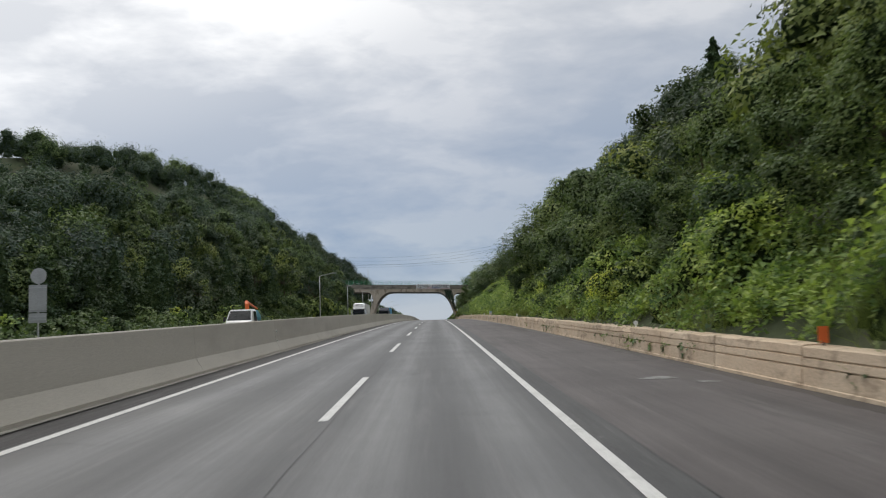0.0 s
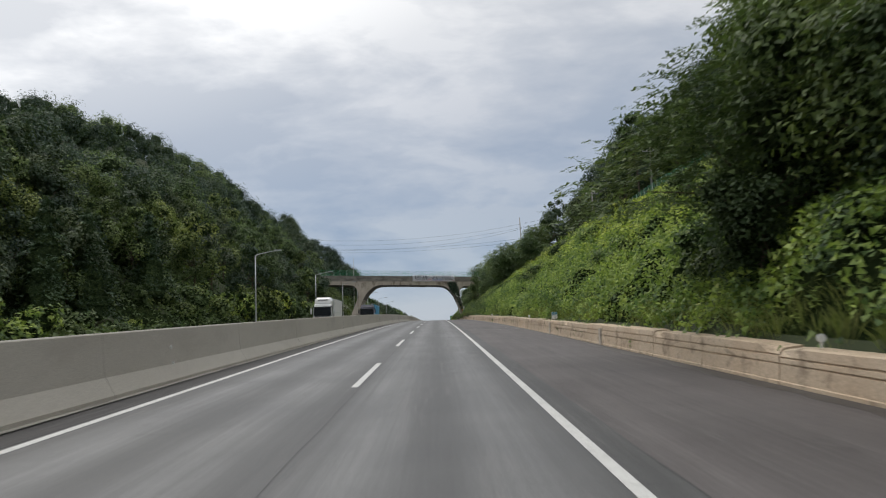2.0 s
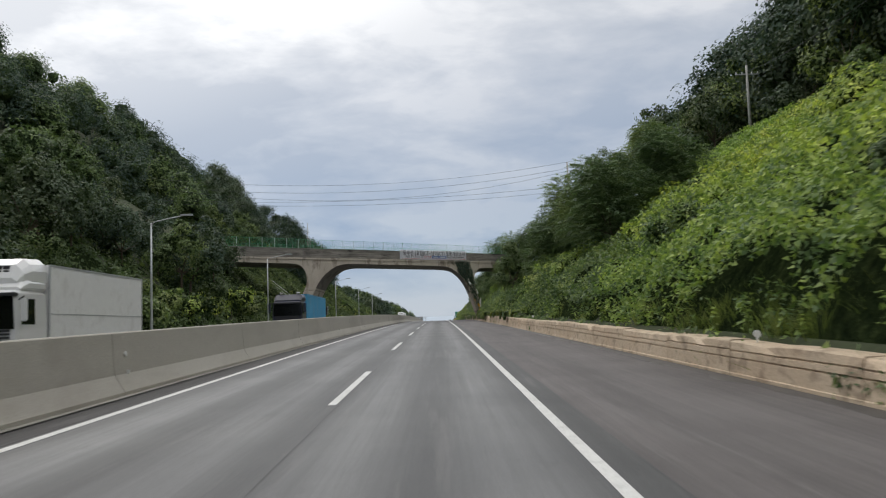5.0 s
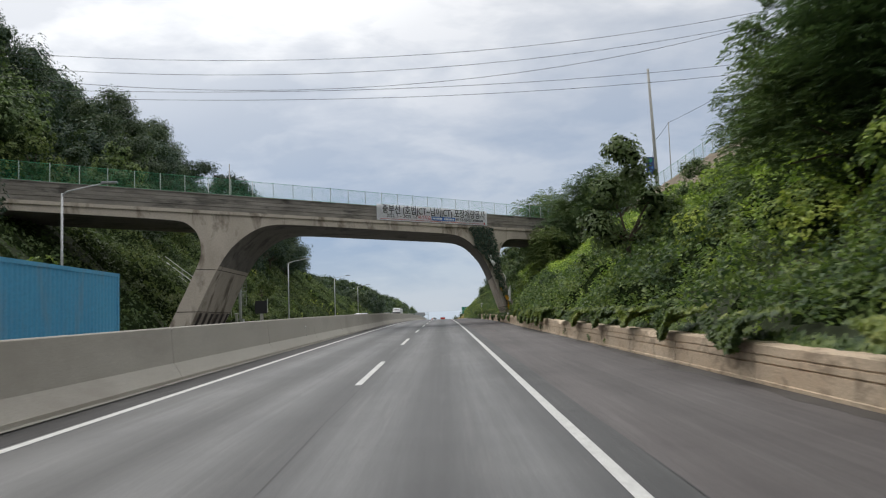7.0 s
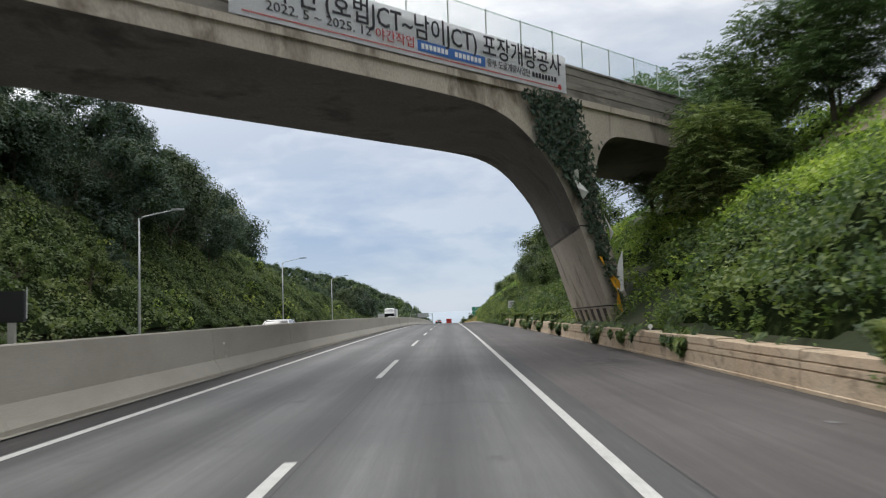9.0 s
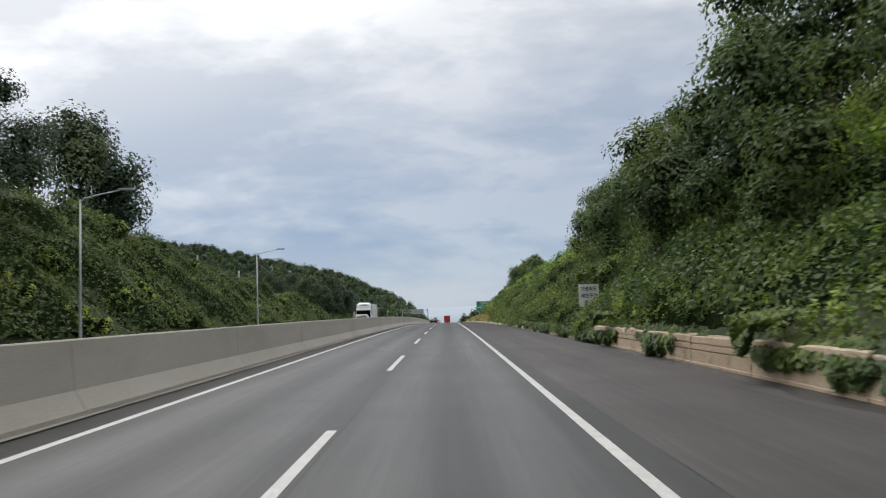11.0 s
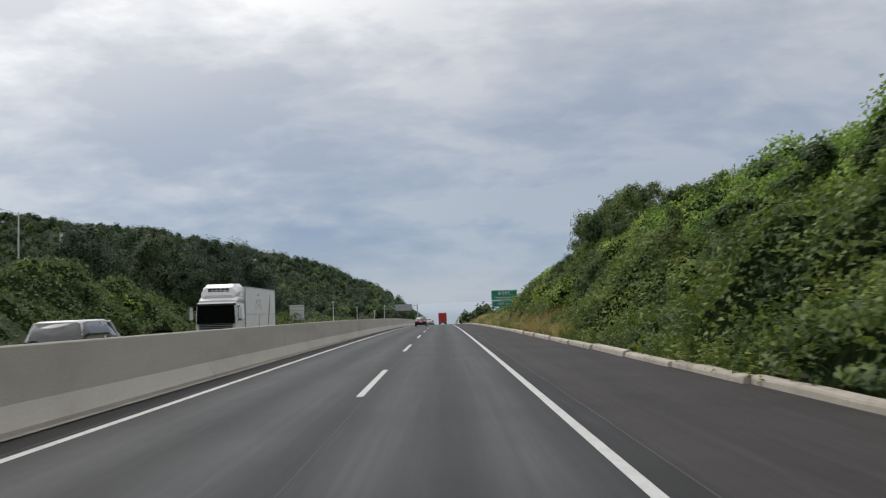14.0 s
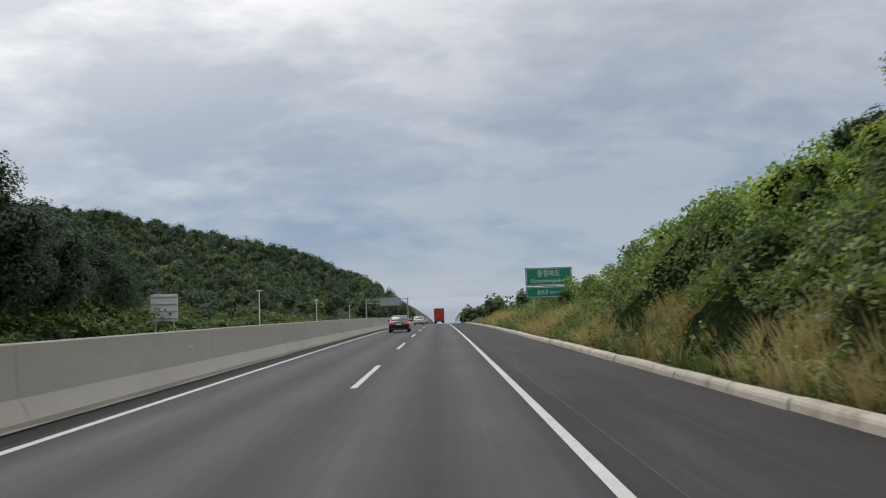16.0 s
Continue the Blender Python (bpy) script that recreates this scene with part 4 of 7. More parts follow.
road_top = lambda y, h: float(base_z(y)) + h
utility_pole(34.4, 92.4, road_top(92.4, 17.5), road_top(92.4, 27.0), "pale concrete utility pole with crossarm on the wooded crest")
utility_pole(32.3, 179.5, road_top(179.5, 18.6), road_top(179.5, 25.0), "concrete utility pole with crossarm behind the bank's fence")
utility_pole(31.0, 220.0, road_top(220, 17.5), road_top(220, 24.5), "concrete utility pole with crossarm among the trees")
utility_pole(23.9, 286.5, road_top(286, 11.5), 26.35, "tall bare concrete utility pole leaning a little", arms=False, lean=-0.5, radius=0.2)
utility_pole(25.1, 291.9, road_top(291.9, 11.5), 20.0, "shorter dark pole behind the tall one", arms=False, radius=0.12)
utility_pole(24.95, 285.1, road_top(285, 11.5), 20.1, "slim grey steel post carrying a cable above the slope", arms=False, radius=0.07)
utility_pole(36.0, 257.8, 13.0, 25.4, "concrete utility pole with crossarm among the crest trees", turn=0.14)
utility_pole(39.4, 296.6, 13.0, 28.5, "concrete utility pole with crossarm on the hill")
utility_pole(-21.6, 282.9, road_top(282.9, 0.0), 16.6, "slim bare mast standing beyond the bridge", arms=False, radius=0.07)
utility_pole(-61.0, 520.0, road_top(520, 4.0), road_top(520, 18.5), "concrete utility pole on the wooded rise", arms=False)
utility_pole(-46.0, 500.0, road_top(500, 4.0), road_top(500, 13.0), "ivy-covered concrete utility pole", arms=False, radius=0.3)


def cables(name, label, spans, sag, radius=0.022):
    for a, b in spans:
        a, b = Vector(a), Vector(b)
        bm = bmesh.new()
        n = 24
        pts = [a.lerp(b, k / n) - Vector((0, 0, sag * 4 * (k / n) * (1 - k / n))) for k in range(n + 1)]
        tube(bm, pts, [radius] * (n + 1), 5)
        tagged(part(name, bm, WIRE, smooth=True), label, "cable", group="overhead cables")


LINE_AT, LINE_WAY = Vector((3.33, 253.17, 0)), Vector((math.cos(math.radians(8)), math.sin(math.radians(8)), 0))
for level, slope, bend in ((15.31, 0.0547, 0.00145), (15.96, 0.0597, 0.00143), (18.42, 0.097, 0.00255), (17.46, 0.1007, 0.00267), (16.49, 0.1227, 0.0037)):
    ends = [LINE_AT + LINE_WAY * u + Vector((0, 0, level + slope * u + bend * u * u)) for u in (33.0, -40.0)]
    cables("overhead_cable", "thin dark overhead cable slung across the road", [ends], bend * 73.0 ** 2 / 4, 0.016)
cables("stay_cable", "stay cable from the short pole down to the bank", [((25.1, 291.9, 19.8), (23.6, 291.0, road_top(287, 12.2)))], 0.15, 0.018)
cables("overhead_cable", "thin dark overhead cable beside the cutting", [((-31.0, 352, road_top(352, 18.5)), (-61.0, 520.0, road_top(520, 18.2))), ((32.3, 179.5, road_top(179.5, 24.2)), (31.0, 220.0, road_top(220, 23.8))),
       ((31.0, 220.0, road_top(220, 22.3)), (24.95, 285.1, 20.0))], 1.2, 0.018)
cables("overhead_cable", "thin dark cable from the slim post to the tall pole", [((24.95, 285.1, 20.0), (23.75, 286.5, 18.4))], 0.1, 0.018)


def build_equipment_pole():
    top = thing("equipment_pole", "thick grey steel equipment pole with ladder cage beside the bridge leg", "pole", (-20.6, 282.7, road_top(282.7, 0)))
    bm = bmesh.new()
    tube(bm, [(0, 0, -0.2), (0, 0, 1.4), (0, 0, 6.2), (0, 0, 9.0)], [0.17, 0.16, 0.15, 0.14], 12)
    part("shaft", bm, GALV, top, smooth=True)
    bm = bmesh.new()
    tube(bm, [(0, 0, 5.55), (0, 0, 5.65)], [0.19, 0.19], 12)
    part("collar", bm, DARK, top)
    bm = bmesh.new()
    for x in (0.28, 0.62):
        tube(bm, [(x, 0, 2.6), (x, 0, 5.2)], [0.015, 0.015], 5)
    for k in range(8):
        tube(bm, [(0.15, 0, 2.62 + 0.36 * k), (0.62, 0, 2.62 + 0.36 * k)], [0.012, 0.012], 5)
    part("cage", bm, GALV, top)
    bm = bmesh.new()
    box(bm, -0.35, 0.35, -0.3, 0.3, -0.1, 1.25, 0.03)
    part("cabinet", bm, GALV, top)
    top2 = thing("roadside_cabinet", "dark box on a pale concrete post by the verge", "cabinet", (-20.2, 291.2, road_top(291.2, 0)))
    bm = bmesh.new()
    box(bm, -0.16, 0.16, -0.12, 0.12, -0.2, 1.75, 0.02)
    part("post", bm, POLE, top2)
    bm = bmesh.new()
    box(bm, -0.72, 0.6, -0.15, 0.15, 1.75, 3.2, 0.04)
    part("case", bm, DARK, top2)
    bm = bmesh.new()
    tube(bm, [(0.68, 0, 1.9), (0.68, 0, 3.4)], [0.02, 0.02], 6)
    part("antenna", bm, WHITE, top2)
    top3 = thing("roadside_post", "short white-capped post by the verge", "post", (-20.4, 280.2, road_top(280.2, 0)))
    bm = bmesh.new()
    box(bm, -0.1, 0.1, -0.1, 0.1, -0.2, 1.75, 0.02)
    part("body", bm, POLE, top3)
    bm = bmesh.new()
    box(bm, -0.16, 0.16, -0.14, 0.14, 1.75, 1.82, 0.01)
    part("cap", bm, WHITE, top3)


build_equipment_pole()


def build_sign_back():
    top = thing("road_sign", "grey back of a road sign, round disc over tall panel", "road sign", (-20.0, 43.6, road_top(43.6, 0)))
    bm = bmesh.new()
    tube(bm, [(0, 0.06, -0.2), (0, 0.06, 4.15)], [0.045, 0.045], 8)
    part("post", bm, GALV, top)
    bm = bmesh.new()
    tube(bm, [(0.02, -0.01, 3.88), (0.02, 0.01, 3.88)], [0.4, 0.4], 28)
    part("disc", bm, SIGN_BACK, top)
    for z0, z1 in ((2.05, 3.43), (1.52, 2.0)):
        bm = bmesh.new()
        box(bm, -0.46, 0.44, -0.01, 0.01, z0, z1, 0.004)
        panel = part("panel", bm, SIGN_BACK, top)
        for z in (z0 + 0.15, z1 - 0.15):
            bm = bmesh.new()
            box(bm, -0.42, 0.40, -0.04, -0.011, z - 0.025, z + 0.025)
            part("stiffener", bm, GALV, panel)


build_sign_back()


def upright(x, y, z):
    return Matrix.Translation((x, y, z)) @ Matrix.Rotation(math.pi / 2, 4, "X")


def build_text_sign():
    top = thing("road_sign", "white road sign with black Korean lettering among the vines", "road sign", (7.95, 357.4, road_top(357.4, 0)))
    bm = bmesh.new()
    box(bm, -0.57, 0.57, -0.012, 0.012, 1.58, 2.86, 0.004)
    part("panel", bm, WHITE, top)
    for x in (-0.35, 0.35):
        bm = bmesh.new()
        tube(bm, [(x, 0.05, -0.5), (x, 0.05, 2.8)], [0.035, 0.035], 8)
        part("post", bm, GALV, top)
    for text, x, z, wide in (("가변속도", -0.45, 2.50, 0.9), ("제한구간", -0.45, 2.12, 0.9), ("종 점", -0.27, 1.72, 0.54)):
        words(text, 0.27, BLACK_INK, upright(x, -0.015, z), top, wide=wide, bold=0.006)


def build_green_sign():
    top = thing("road_sign", "large green province boundary sign with white Korean and Latin lettering", "road sign", (9.4, 526.0, road_top(526, 0)))
    for z0, z1 in ((3.58, 5.08), (2.58, 3.50)):
        bm = bmesh.new()
        box(bm, -1.95, 1.95, -0.03, 0.03, z0, z1, 0.01)
        panel = part("panel", bm, SIGN_GREEN, top)
        bm = bmesh.new()
        for a in ((-1.88, 1.88, z1 - 0.09, z1 - 0.055), (-1.88, 1.88, z0 + 0.055, z0 + 0.09), (-1.88, -1.845, z0 + 0.055, z1 - 0.055), (1.845, 1.88, z0 + 0.055, z1 - 0.055)):
            box(bm, a[0], a[1], -0.036, -0.032, a[2], a[3])
        part("border", bm, WHITE_INK, panel)
    for x in (-1.3, 1.3):
        bm = bmesh.new()
        tube(bm, [(x, 0.1, -0.8), (x, 0.1, 5.0)], [0.08, 0.08], 10)
        part("post", bm, GALV, top)
    words("충청북도", 0.62, WHITE_INK, upright(-0.95, -0.036, 4.38), top, wide=1.9)
    words("Chungcheongbuk-do", 0.42, WHITE_INK, upright(-1.5, -0.036, 3.86), top, wide=3.0)
    words("음성군", 0.44, WHITE_INK, upright(-1.0, -0.036, 2.88), top, wide=0.9)
    words("Eumseong", 0.30, WHITE_INK, upright(0.1, -0.036, 2.92), top, wide=1.1)


build_text_sign()
build_green_sign()


def build_left_far():
    """Signs, posts and the gantry beyond the barrier further on."""
    top = thing("road_sign", "back of a large pale road sign beyond the barrier", "road sign", (-21.05, 520.6, road_top(520.6, 0)))
    bm = bmesh.new()
    box(bm, -1.05, 1.05, -0.03, 0.03, 1.63, 3.72, 0.01)
    part("panel", bm, WHITE, top)
    for k in range(4):
        bm = bmesh.new()
        box(bm, -1.0, 1.0, -0.07, -0.032, 1.8 + k * 0.55, 1.87 + k * 0.55)
        part("stiffener", bm, GALV, top)
    for x in (-0.7, 0.7):
        bm = bmesh.new()
        tube(bm, [(x, 0.08, -0.6), (x, 0.08, 3.6)], [0.06, 0.06], 8)
        part("post", bm, GALV, top)
    for x, y, h in ((-19.0, 546.0, 4.7), (-19.2, 590.0, 4.6), (-19.2, 640.0, 4.6)):
        top = thing("marker_post", "slim pale post with a short crossbar beyond the barrier", "post", (x, y, road_top(y, 0)), "slim posts beyond the barrier")
        bm = bmesh.new()
        tube(bm, [(0, 0, -0.4), (0, 0, h)], [0.07, 0.05], 8)
        part("shaft", bm, WHITE, top)
        bm = bmesh.new()
        box(bm, -0.35, 0.35, -0.04, 0.04, h - 0.12, h, 0.01)
        part("crossbar", bm, WHITE, top)
    top = thing("sign_gantry", "grey lattice sign gantry over the opposite carriageway", "gantry", (0, 682.0, float(base_z(682))))
    for x in (-19.2, -8.2):
        bm = bmesh.new()
        tube(bm, [(x, 0, -0.5), (x, 0, 7.2)], [0.18, 0.15], 10)
        part("leg", bm, GALV, top)
    for z in (5.9, 6.9):
        for y in (-0.4, 0.4):
            bm = bmesh.new()
            box(bm, -19.2, -8.0, y - 0.06, y + 0.06, z - 0.06, z + 0.06)
            part("chord", bm, GALV, top)
    for k in range(11):
        bm = bmesh.new()
        tube(bm, [(-19 + k, -0.4, 5.9 if k % 2 else 6.9), (-18 + k, -0.4, 6.9 if k % 2 else 5.9)], [0.05, 0.05], 5)
        part("brace", bm, GALV, top)
    bm = bmesh.new()
    box(bm, -15.5, -10.0, -0.62, -0.5, 5.2, 7.3, 0.02)
    part("sign_back", bm, SIGN_BACK, top)


build_left_far()


def build_delineators():
    first = thing("delineator", "small white-topped delineator post on the low wall", "delineator", (6.5, 28.2, road_top(28.2, 0.765)), "delineators along the shoulder")
    bm = bmesh.new()
    tube(bm, [(0, 0, -0.02), (0, 0, 0.1)], [0.022, 0.022], 8)
    part("stem", bm, WHITE, first)
    bm = bmesh.new()
    tube(bm, [(0, -0.02, 0.15), (0, 0.02, 0.15)], [0.075, 0.075], 16)
    part("lens", bm, REFLECT, first)
    for y in (69.0, 114.8, 155.0, 196.0, 237.5, 279.0, 318.5):
        copy_thing(first, pose(6.5, y, road_top(y, 0.765)))
    for y in (430.0, 470.0, 510.0):
        copy_thing(first, pose(7.3, y, float(land(7.3, y)) + 0.5))
    top = thing("roadside_marker", "small orange plastic marker on the low wall", "road marker", (6.6, 14.8, road_top(14.8, 0.765)))
    bm = bmesh.new()
    box(bm, -0.09, 0.09, -0.01, 0.01, 0.04, 0.33, 0.006)
    part("panel", bm, ORANGE, top)
    bm = bmesh.new()
    tube(bm, [(0, 0, -0.02), (0, 0, 0.06)], [0.02, 0.02], 6)
    part("stem", bm, DARK, top)


build_delineators()


def build_stairs(name, foot, head, wide_way, label):
    """A steep maintenance stair on a bank: treads, strings and pipe handrails."""
    top = thing(name, label, "stairs")
    foot, head, wide_way = Vector(foot), Vector(head), Vector(wide_way)
    n = int((head - foot).length / 0.42)
    for s in (0.0, 1.0):
        bm = bmesh.new()
        o = wide_way * s
        tube(bm, [foot + o + Vector((0, 0, 0.95)), head + o + Vector((0, 0, 0.95))], [0.03, 0.03], 6)
        part("handrail", bm, WHITE, top)
        bm = bmesh.new()
        tube(bm, [foot + o + Vector((0, 0, 0.5)), head + o + Vector((0, 0, 0.5))], [0.022, 0.022], 6)
        part("mid_rail", bm, WHITE, top)
        for k in range(0, n, 5):
            p = foot.lerp(head, k / n) + o
            bm = bmesh.new()
            tube(bm, [p + Vector((0, 0, -0.3)), p + Vector((0, 0, 0.95))], [0.025, 0.025], 6)
            part("baluster", bm, WHITE, top)
    for k in range(n):
        p = foot.lerp(head, k / n)
        bm = bmesh.new()
        q = wide_way
        side = Vector((q.y, -q.x, 0)).normalized() * 0.14
        vs = [bm.verts.new(v) for v in (p - side, p + q - side, p + q + side, p + side)]
        bm.faces.new(vs)
        bmesh.ops.solidify(bm, geom=list(bm.faces), thickness=0.1)
        part("tread", bm, POLE, top)


def build_distance_marker():
    top = thing("distance_marker", "small white and blue distance board on the low wall", "road marker", (6.55, 102.15, road_top(102.15, 0.765)))
    bm = bmesh.new()
    box(bm, -0.16, 0.16, -0.008, 0.008, 0.08, 0.46, 0.006)
    part("panel", bm, WHITE, top)
    bm = bmesh.new()
    box(bm, -0.145, 0.145, -0.012, -0.009, 0.275, 0.445)
    part("blue_field", bm, MARKER_BLUE, top)
    for text, x, z, size, ink, wide in (("302", -0.115, 0.305, 0.16, WHITE_INK, 0.23), (".2", -0.03, 0.115, 0.17, BLACK_INK, 0.13)):
        words(text, size, ink, Matrix.Translation((x, -0.018, z)) @ Matrix.Rotation(math.pi / 2, 4, "X"), top, wide=wide)
    bm = bmesh.new()
    tube(bm, [(0, 0.02, -0.03), (0, 0.02, 0.4)], [0.022, 0.022], 8)
    part("stem", bm, GALV, top)


build_distance_marker()


def build_wall_infill(y):
    top = thing("wall_post", "pale new concrete infill post in the old low wall", "post", (6.27, y, road_top(y, 0.0)))
    bm = bmesh.new()
    box(bm, -0.02, 0.2, -0.2, 0.2, -0.04, 0.66, 0.02)
    part("body", bm, KERB, top)


build_wall_infill(102.3)
build_wall_infill(87.6)
build_stairs("bank_stairs", (7.5, 240.2, road_top(240.2, 0.5)), (11.8, 238.8, road_top(238.8, 4.5)), (-0.1, -0.85, 0), "steep bank stairs with white pipe handrails among the vines")
build_stairs("bank_stairs", (-22.0, 282.0, float(land(-22.0, 282.0)) + 0.5), (-27.5, 278.0, float(land(-27.5, 278.0)) + 0.5), (0.5, 0.68, 0), "steep bank stairs with white pipe handrails under the bridge")


def build_boards():
    top = thing("torn_sheet", "torn yellow and white plastic sheet peeling off the bridge leg", "sheet")
    top.matrix_world = BRIDGE_M
    for mat, name, ring in ((YELLOW, "yellow_strip", ((10.2, 2.05), (10.5, 1.5), (10.62, 0.9), (10.85, 0.62), (10.86, 1.3), (10.72, 1.95), (10.4, 2.25))),
                            (WHITE, "white_strip", ((10.62, 1.5), (10.95, 1.55), (11.25, 2.5), (11.0, 3.25), (10.82, 2.7))),
                            (WHITE, "white_scrap", ((9.95, 4.75), (10.12, 4.2), (10.35, 3.7), (10.42, 4.0), (10.2, 4.5))),
                            (WHITE, "white_scrap", ((7.75, 6.35), (8.0, 5.7), (8.5, 5.3), (8.72, 5.6), (8.3, 6.0), (8.05, 6.5))),
                            (YELLOW, "yellow_scrap", ((9.45, 3.0), (9.62, 2.6), (9.7, 2.95)))):
        bm = bmesh.new()
        bm.faces.new([bm.verts.new((u, -0.2 - 0.14 * (k % 2), z)) for k, (u, z) in enumerate(ring)])
        bmesh.ops.triangulate(bm, faces=list(bm.faces))
        bmesh.ops.solidify(bm, geom=list(bm.faces), thickness=0.012)
        part(name, bm, mat, top)
    top = thing("roadside_notice", "tall dark blue notice board with green emblem on posts", "notice board", (25.9, 297.5, 16.45))
    bm = bmesh.new()
    box(bm, -0.55, 0.55, -0.05, 0.05, 0.0, 2.15, 0.02)
    panel = part("panel", bm, plain("notice_blue", (0.035, 0.065, 0.20), 0.45), top)
    bm = bmesh.new()
    tube(bm, [(0.02, -0.056, 1.75), (0.02, -0.051, 1.75)], [0.27, 0.27], 9)
    part("emblem", bm, plain("teal_print", (0.03, 0.26, 0.20), 0.5), panel)
    for x, z, wide, high in ((-0.12, 1.2, 0.28, 0.2), (0.14, 0.85, 0.3, 0.3), (-0.1, 0.45, 0.4, 0.22)):
        bm = bmesh.new()
        box(bm, x - wide / 2, x + wide / 2, -0.056, -0.051, z - high / 2, z + high / 2)
        part("print_bar", bm, plain("notice_pale_blue", (0.06, 0.20, 0.42), 0.5), panel)
    for x in (-0.45, 0.45):
        bm = bmesh.new()
        tube(bm, [(x, 0.09, -5.0), (x, 0.09, 2.0)], [0.05, 0.05], 6)
        part("post", bm, GALV, top)
    # scraps on the shoulder
    for x, y, mat, label in ((3.3, 250.6, ORANGE, "torn orange plastic scrap lying on the shoulder"), (5.6, 257.0, WHITE, "white litter scrap by the wall"), (5.75, 259.5, WHITE, "white litter scrap by the wall"), (4.7, 117.5, WHITE, "white litter scrap on the shoulder"), (5.4, 122.0, WHITE, "flat pale scrap on the shoulder")):
        bm = bmesh.new()
        vs = [bm.verts.new((float(rng.normal(0, 0.05)), float(rng.normal(0, 0.09)), 0.003 + 0.012 * float(rng.random()))) for _ in range(6)]
        if mat == ORANGE:
            for v, (px, py) in zip(vs, ((-0.16, 0.0), (-0.12, -0.07), (0.22, -0.05), (0.24, 0.0), (0.0, 0.02), (-0.1, 0.05))):
                v.co.x, v.co.y = px, py
        bmesh.ops.convex_hull(bm, input=vs)
        ob = part("litter", bm, mat)
        ob.location = (x, y, road_top(y, 0.0))
        tagged(ob, label, "litter")
    # bare sprayed slope above the bank near the bridge
    bm = bmesh.new()
    rows = []
    for i, y in enumerate(np.linspace(245, 291, 62)):
        rows.append([bm.verts.new((x, y, float(land(x, y)) + (0.1 + 0.07 * k if k < 12 else -0.4) + 0.22 * float(lumps(x * 0.5, y, 1.3)) - 0.12 * (k % 5 == 3))) for k, x in enumerate(np.linspace(16.0, 22.4 + 0.4 * float(lumps(y, 3.0, 2.2)), 13))])
    for a, b in zip(rows, rows[1:]):
        for k in range(12):
            bm.faces.new((a[k], a[k + 1], b[k + 1], b[k]))
    bmesh.ops.solidify(bm, geom=list(bm.faces), thickness=0.25)
    tagged(part("concrete_slope", bm, BARE, smooth=True), "bare tan sprayed-concrete slope above the vines", "slope", kind="structure")
    # rocks showing through the growth on the near bank
    for x, y, r in ((9.4, 29.3, 0.75), (9.9, 30.2, 0.8), (9.9, 23.5, 0.6)):
        bm = bmesh.new()
        bmesh.ops.create_icosphere(bm, subdivisions=3, radius=r)
        for v in bm.verts:
            v.co *= 0.72 + 0.55 * noise.noise(v.co * 1.1 + Vector((x, y, 0)))
            v.co.z *= 1.25
        ob = part("rock", bm, ROCK)
        ob.location = (x, y, float(land(x, y)) + 0.4)
        tagged(ob, "brown weathered rock showing through the weeds", "rock")


build_boards()


# ---- vehicles ----
def loft(bm, rings, close_ends=True):
    vs = [[bm.verts.new(p) for p in ring] for ring in rings]
    n = len(vs[0])
    for a, b in zip(vs, vs[1:]):
        for k in range(n):
            bm.faces.new((a[k], a[(k + 1) % n], b[(k + 1) % n], b[k]))
    if close_ends:
        bm.faces.new(vs[0]), bm.faces.new(vs[-1])
    return bm


def ring(y, half, z0, z1, soft=0.12, half_top=None):
    """A rounded cross-section at y."""
    ht = half if half_top is None else half_top
    s = soft
    right = [(half - s, z0), (half, z0 + s), (half, z0 + (z1 - z0) * 0.55), (ht, z1 - s), (ht - s, z1)]
    return [(x, y, z) for x, z in right] + [(-x, y, z) for x, z in reversed(right)]


def add_wheel(parent, x, y, r, wide):
    bm = bmesh.new()
    s = 1 if x > 0 else -1
    tube(bm, [(x - s * wide, y, r), (x - s * 0.02, y, r), (x, y, r)], [r, r, r * 0.93], 20)
    tyre = part("wheel", bm, RUBBER, parent, smooth=False)
    bm = bmesh.new()
    tube(bm, [(x - s * 0.02, y, r), (x + s * 0.008, y, r)], [r * 0.64, r * 0.6], 14)
    part("rim", bm, RIM, tyre)


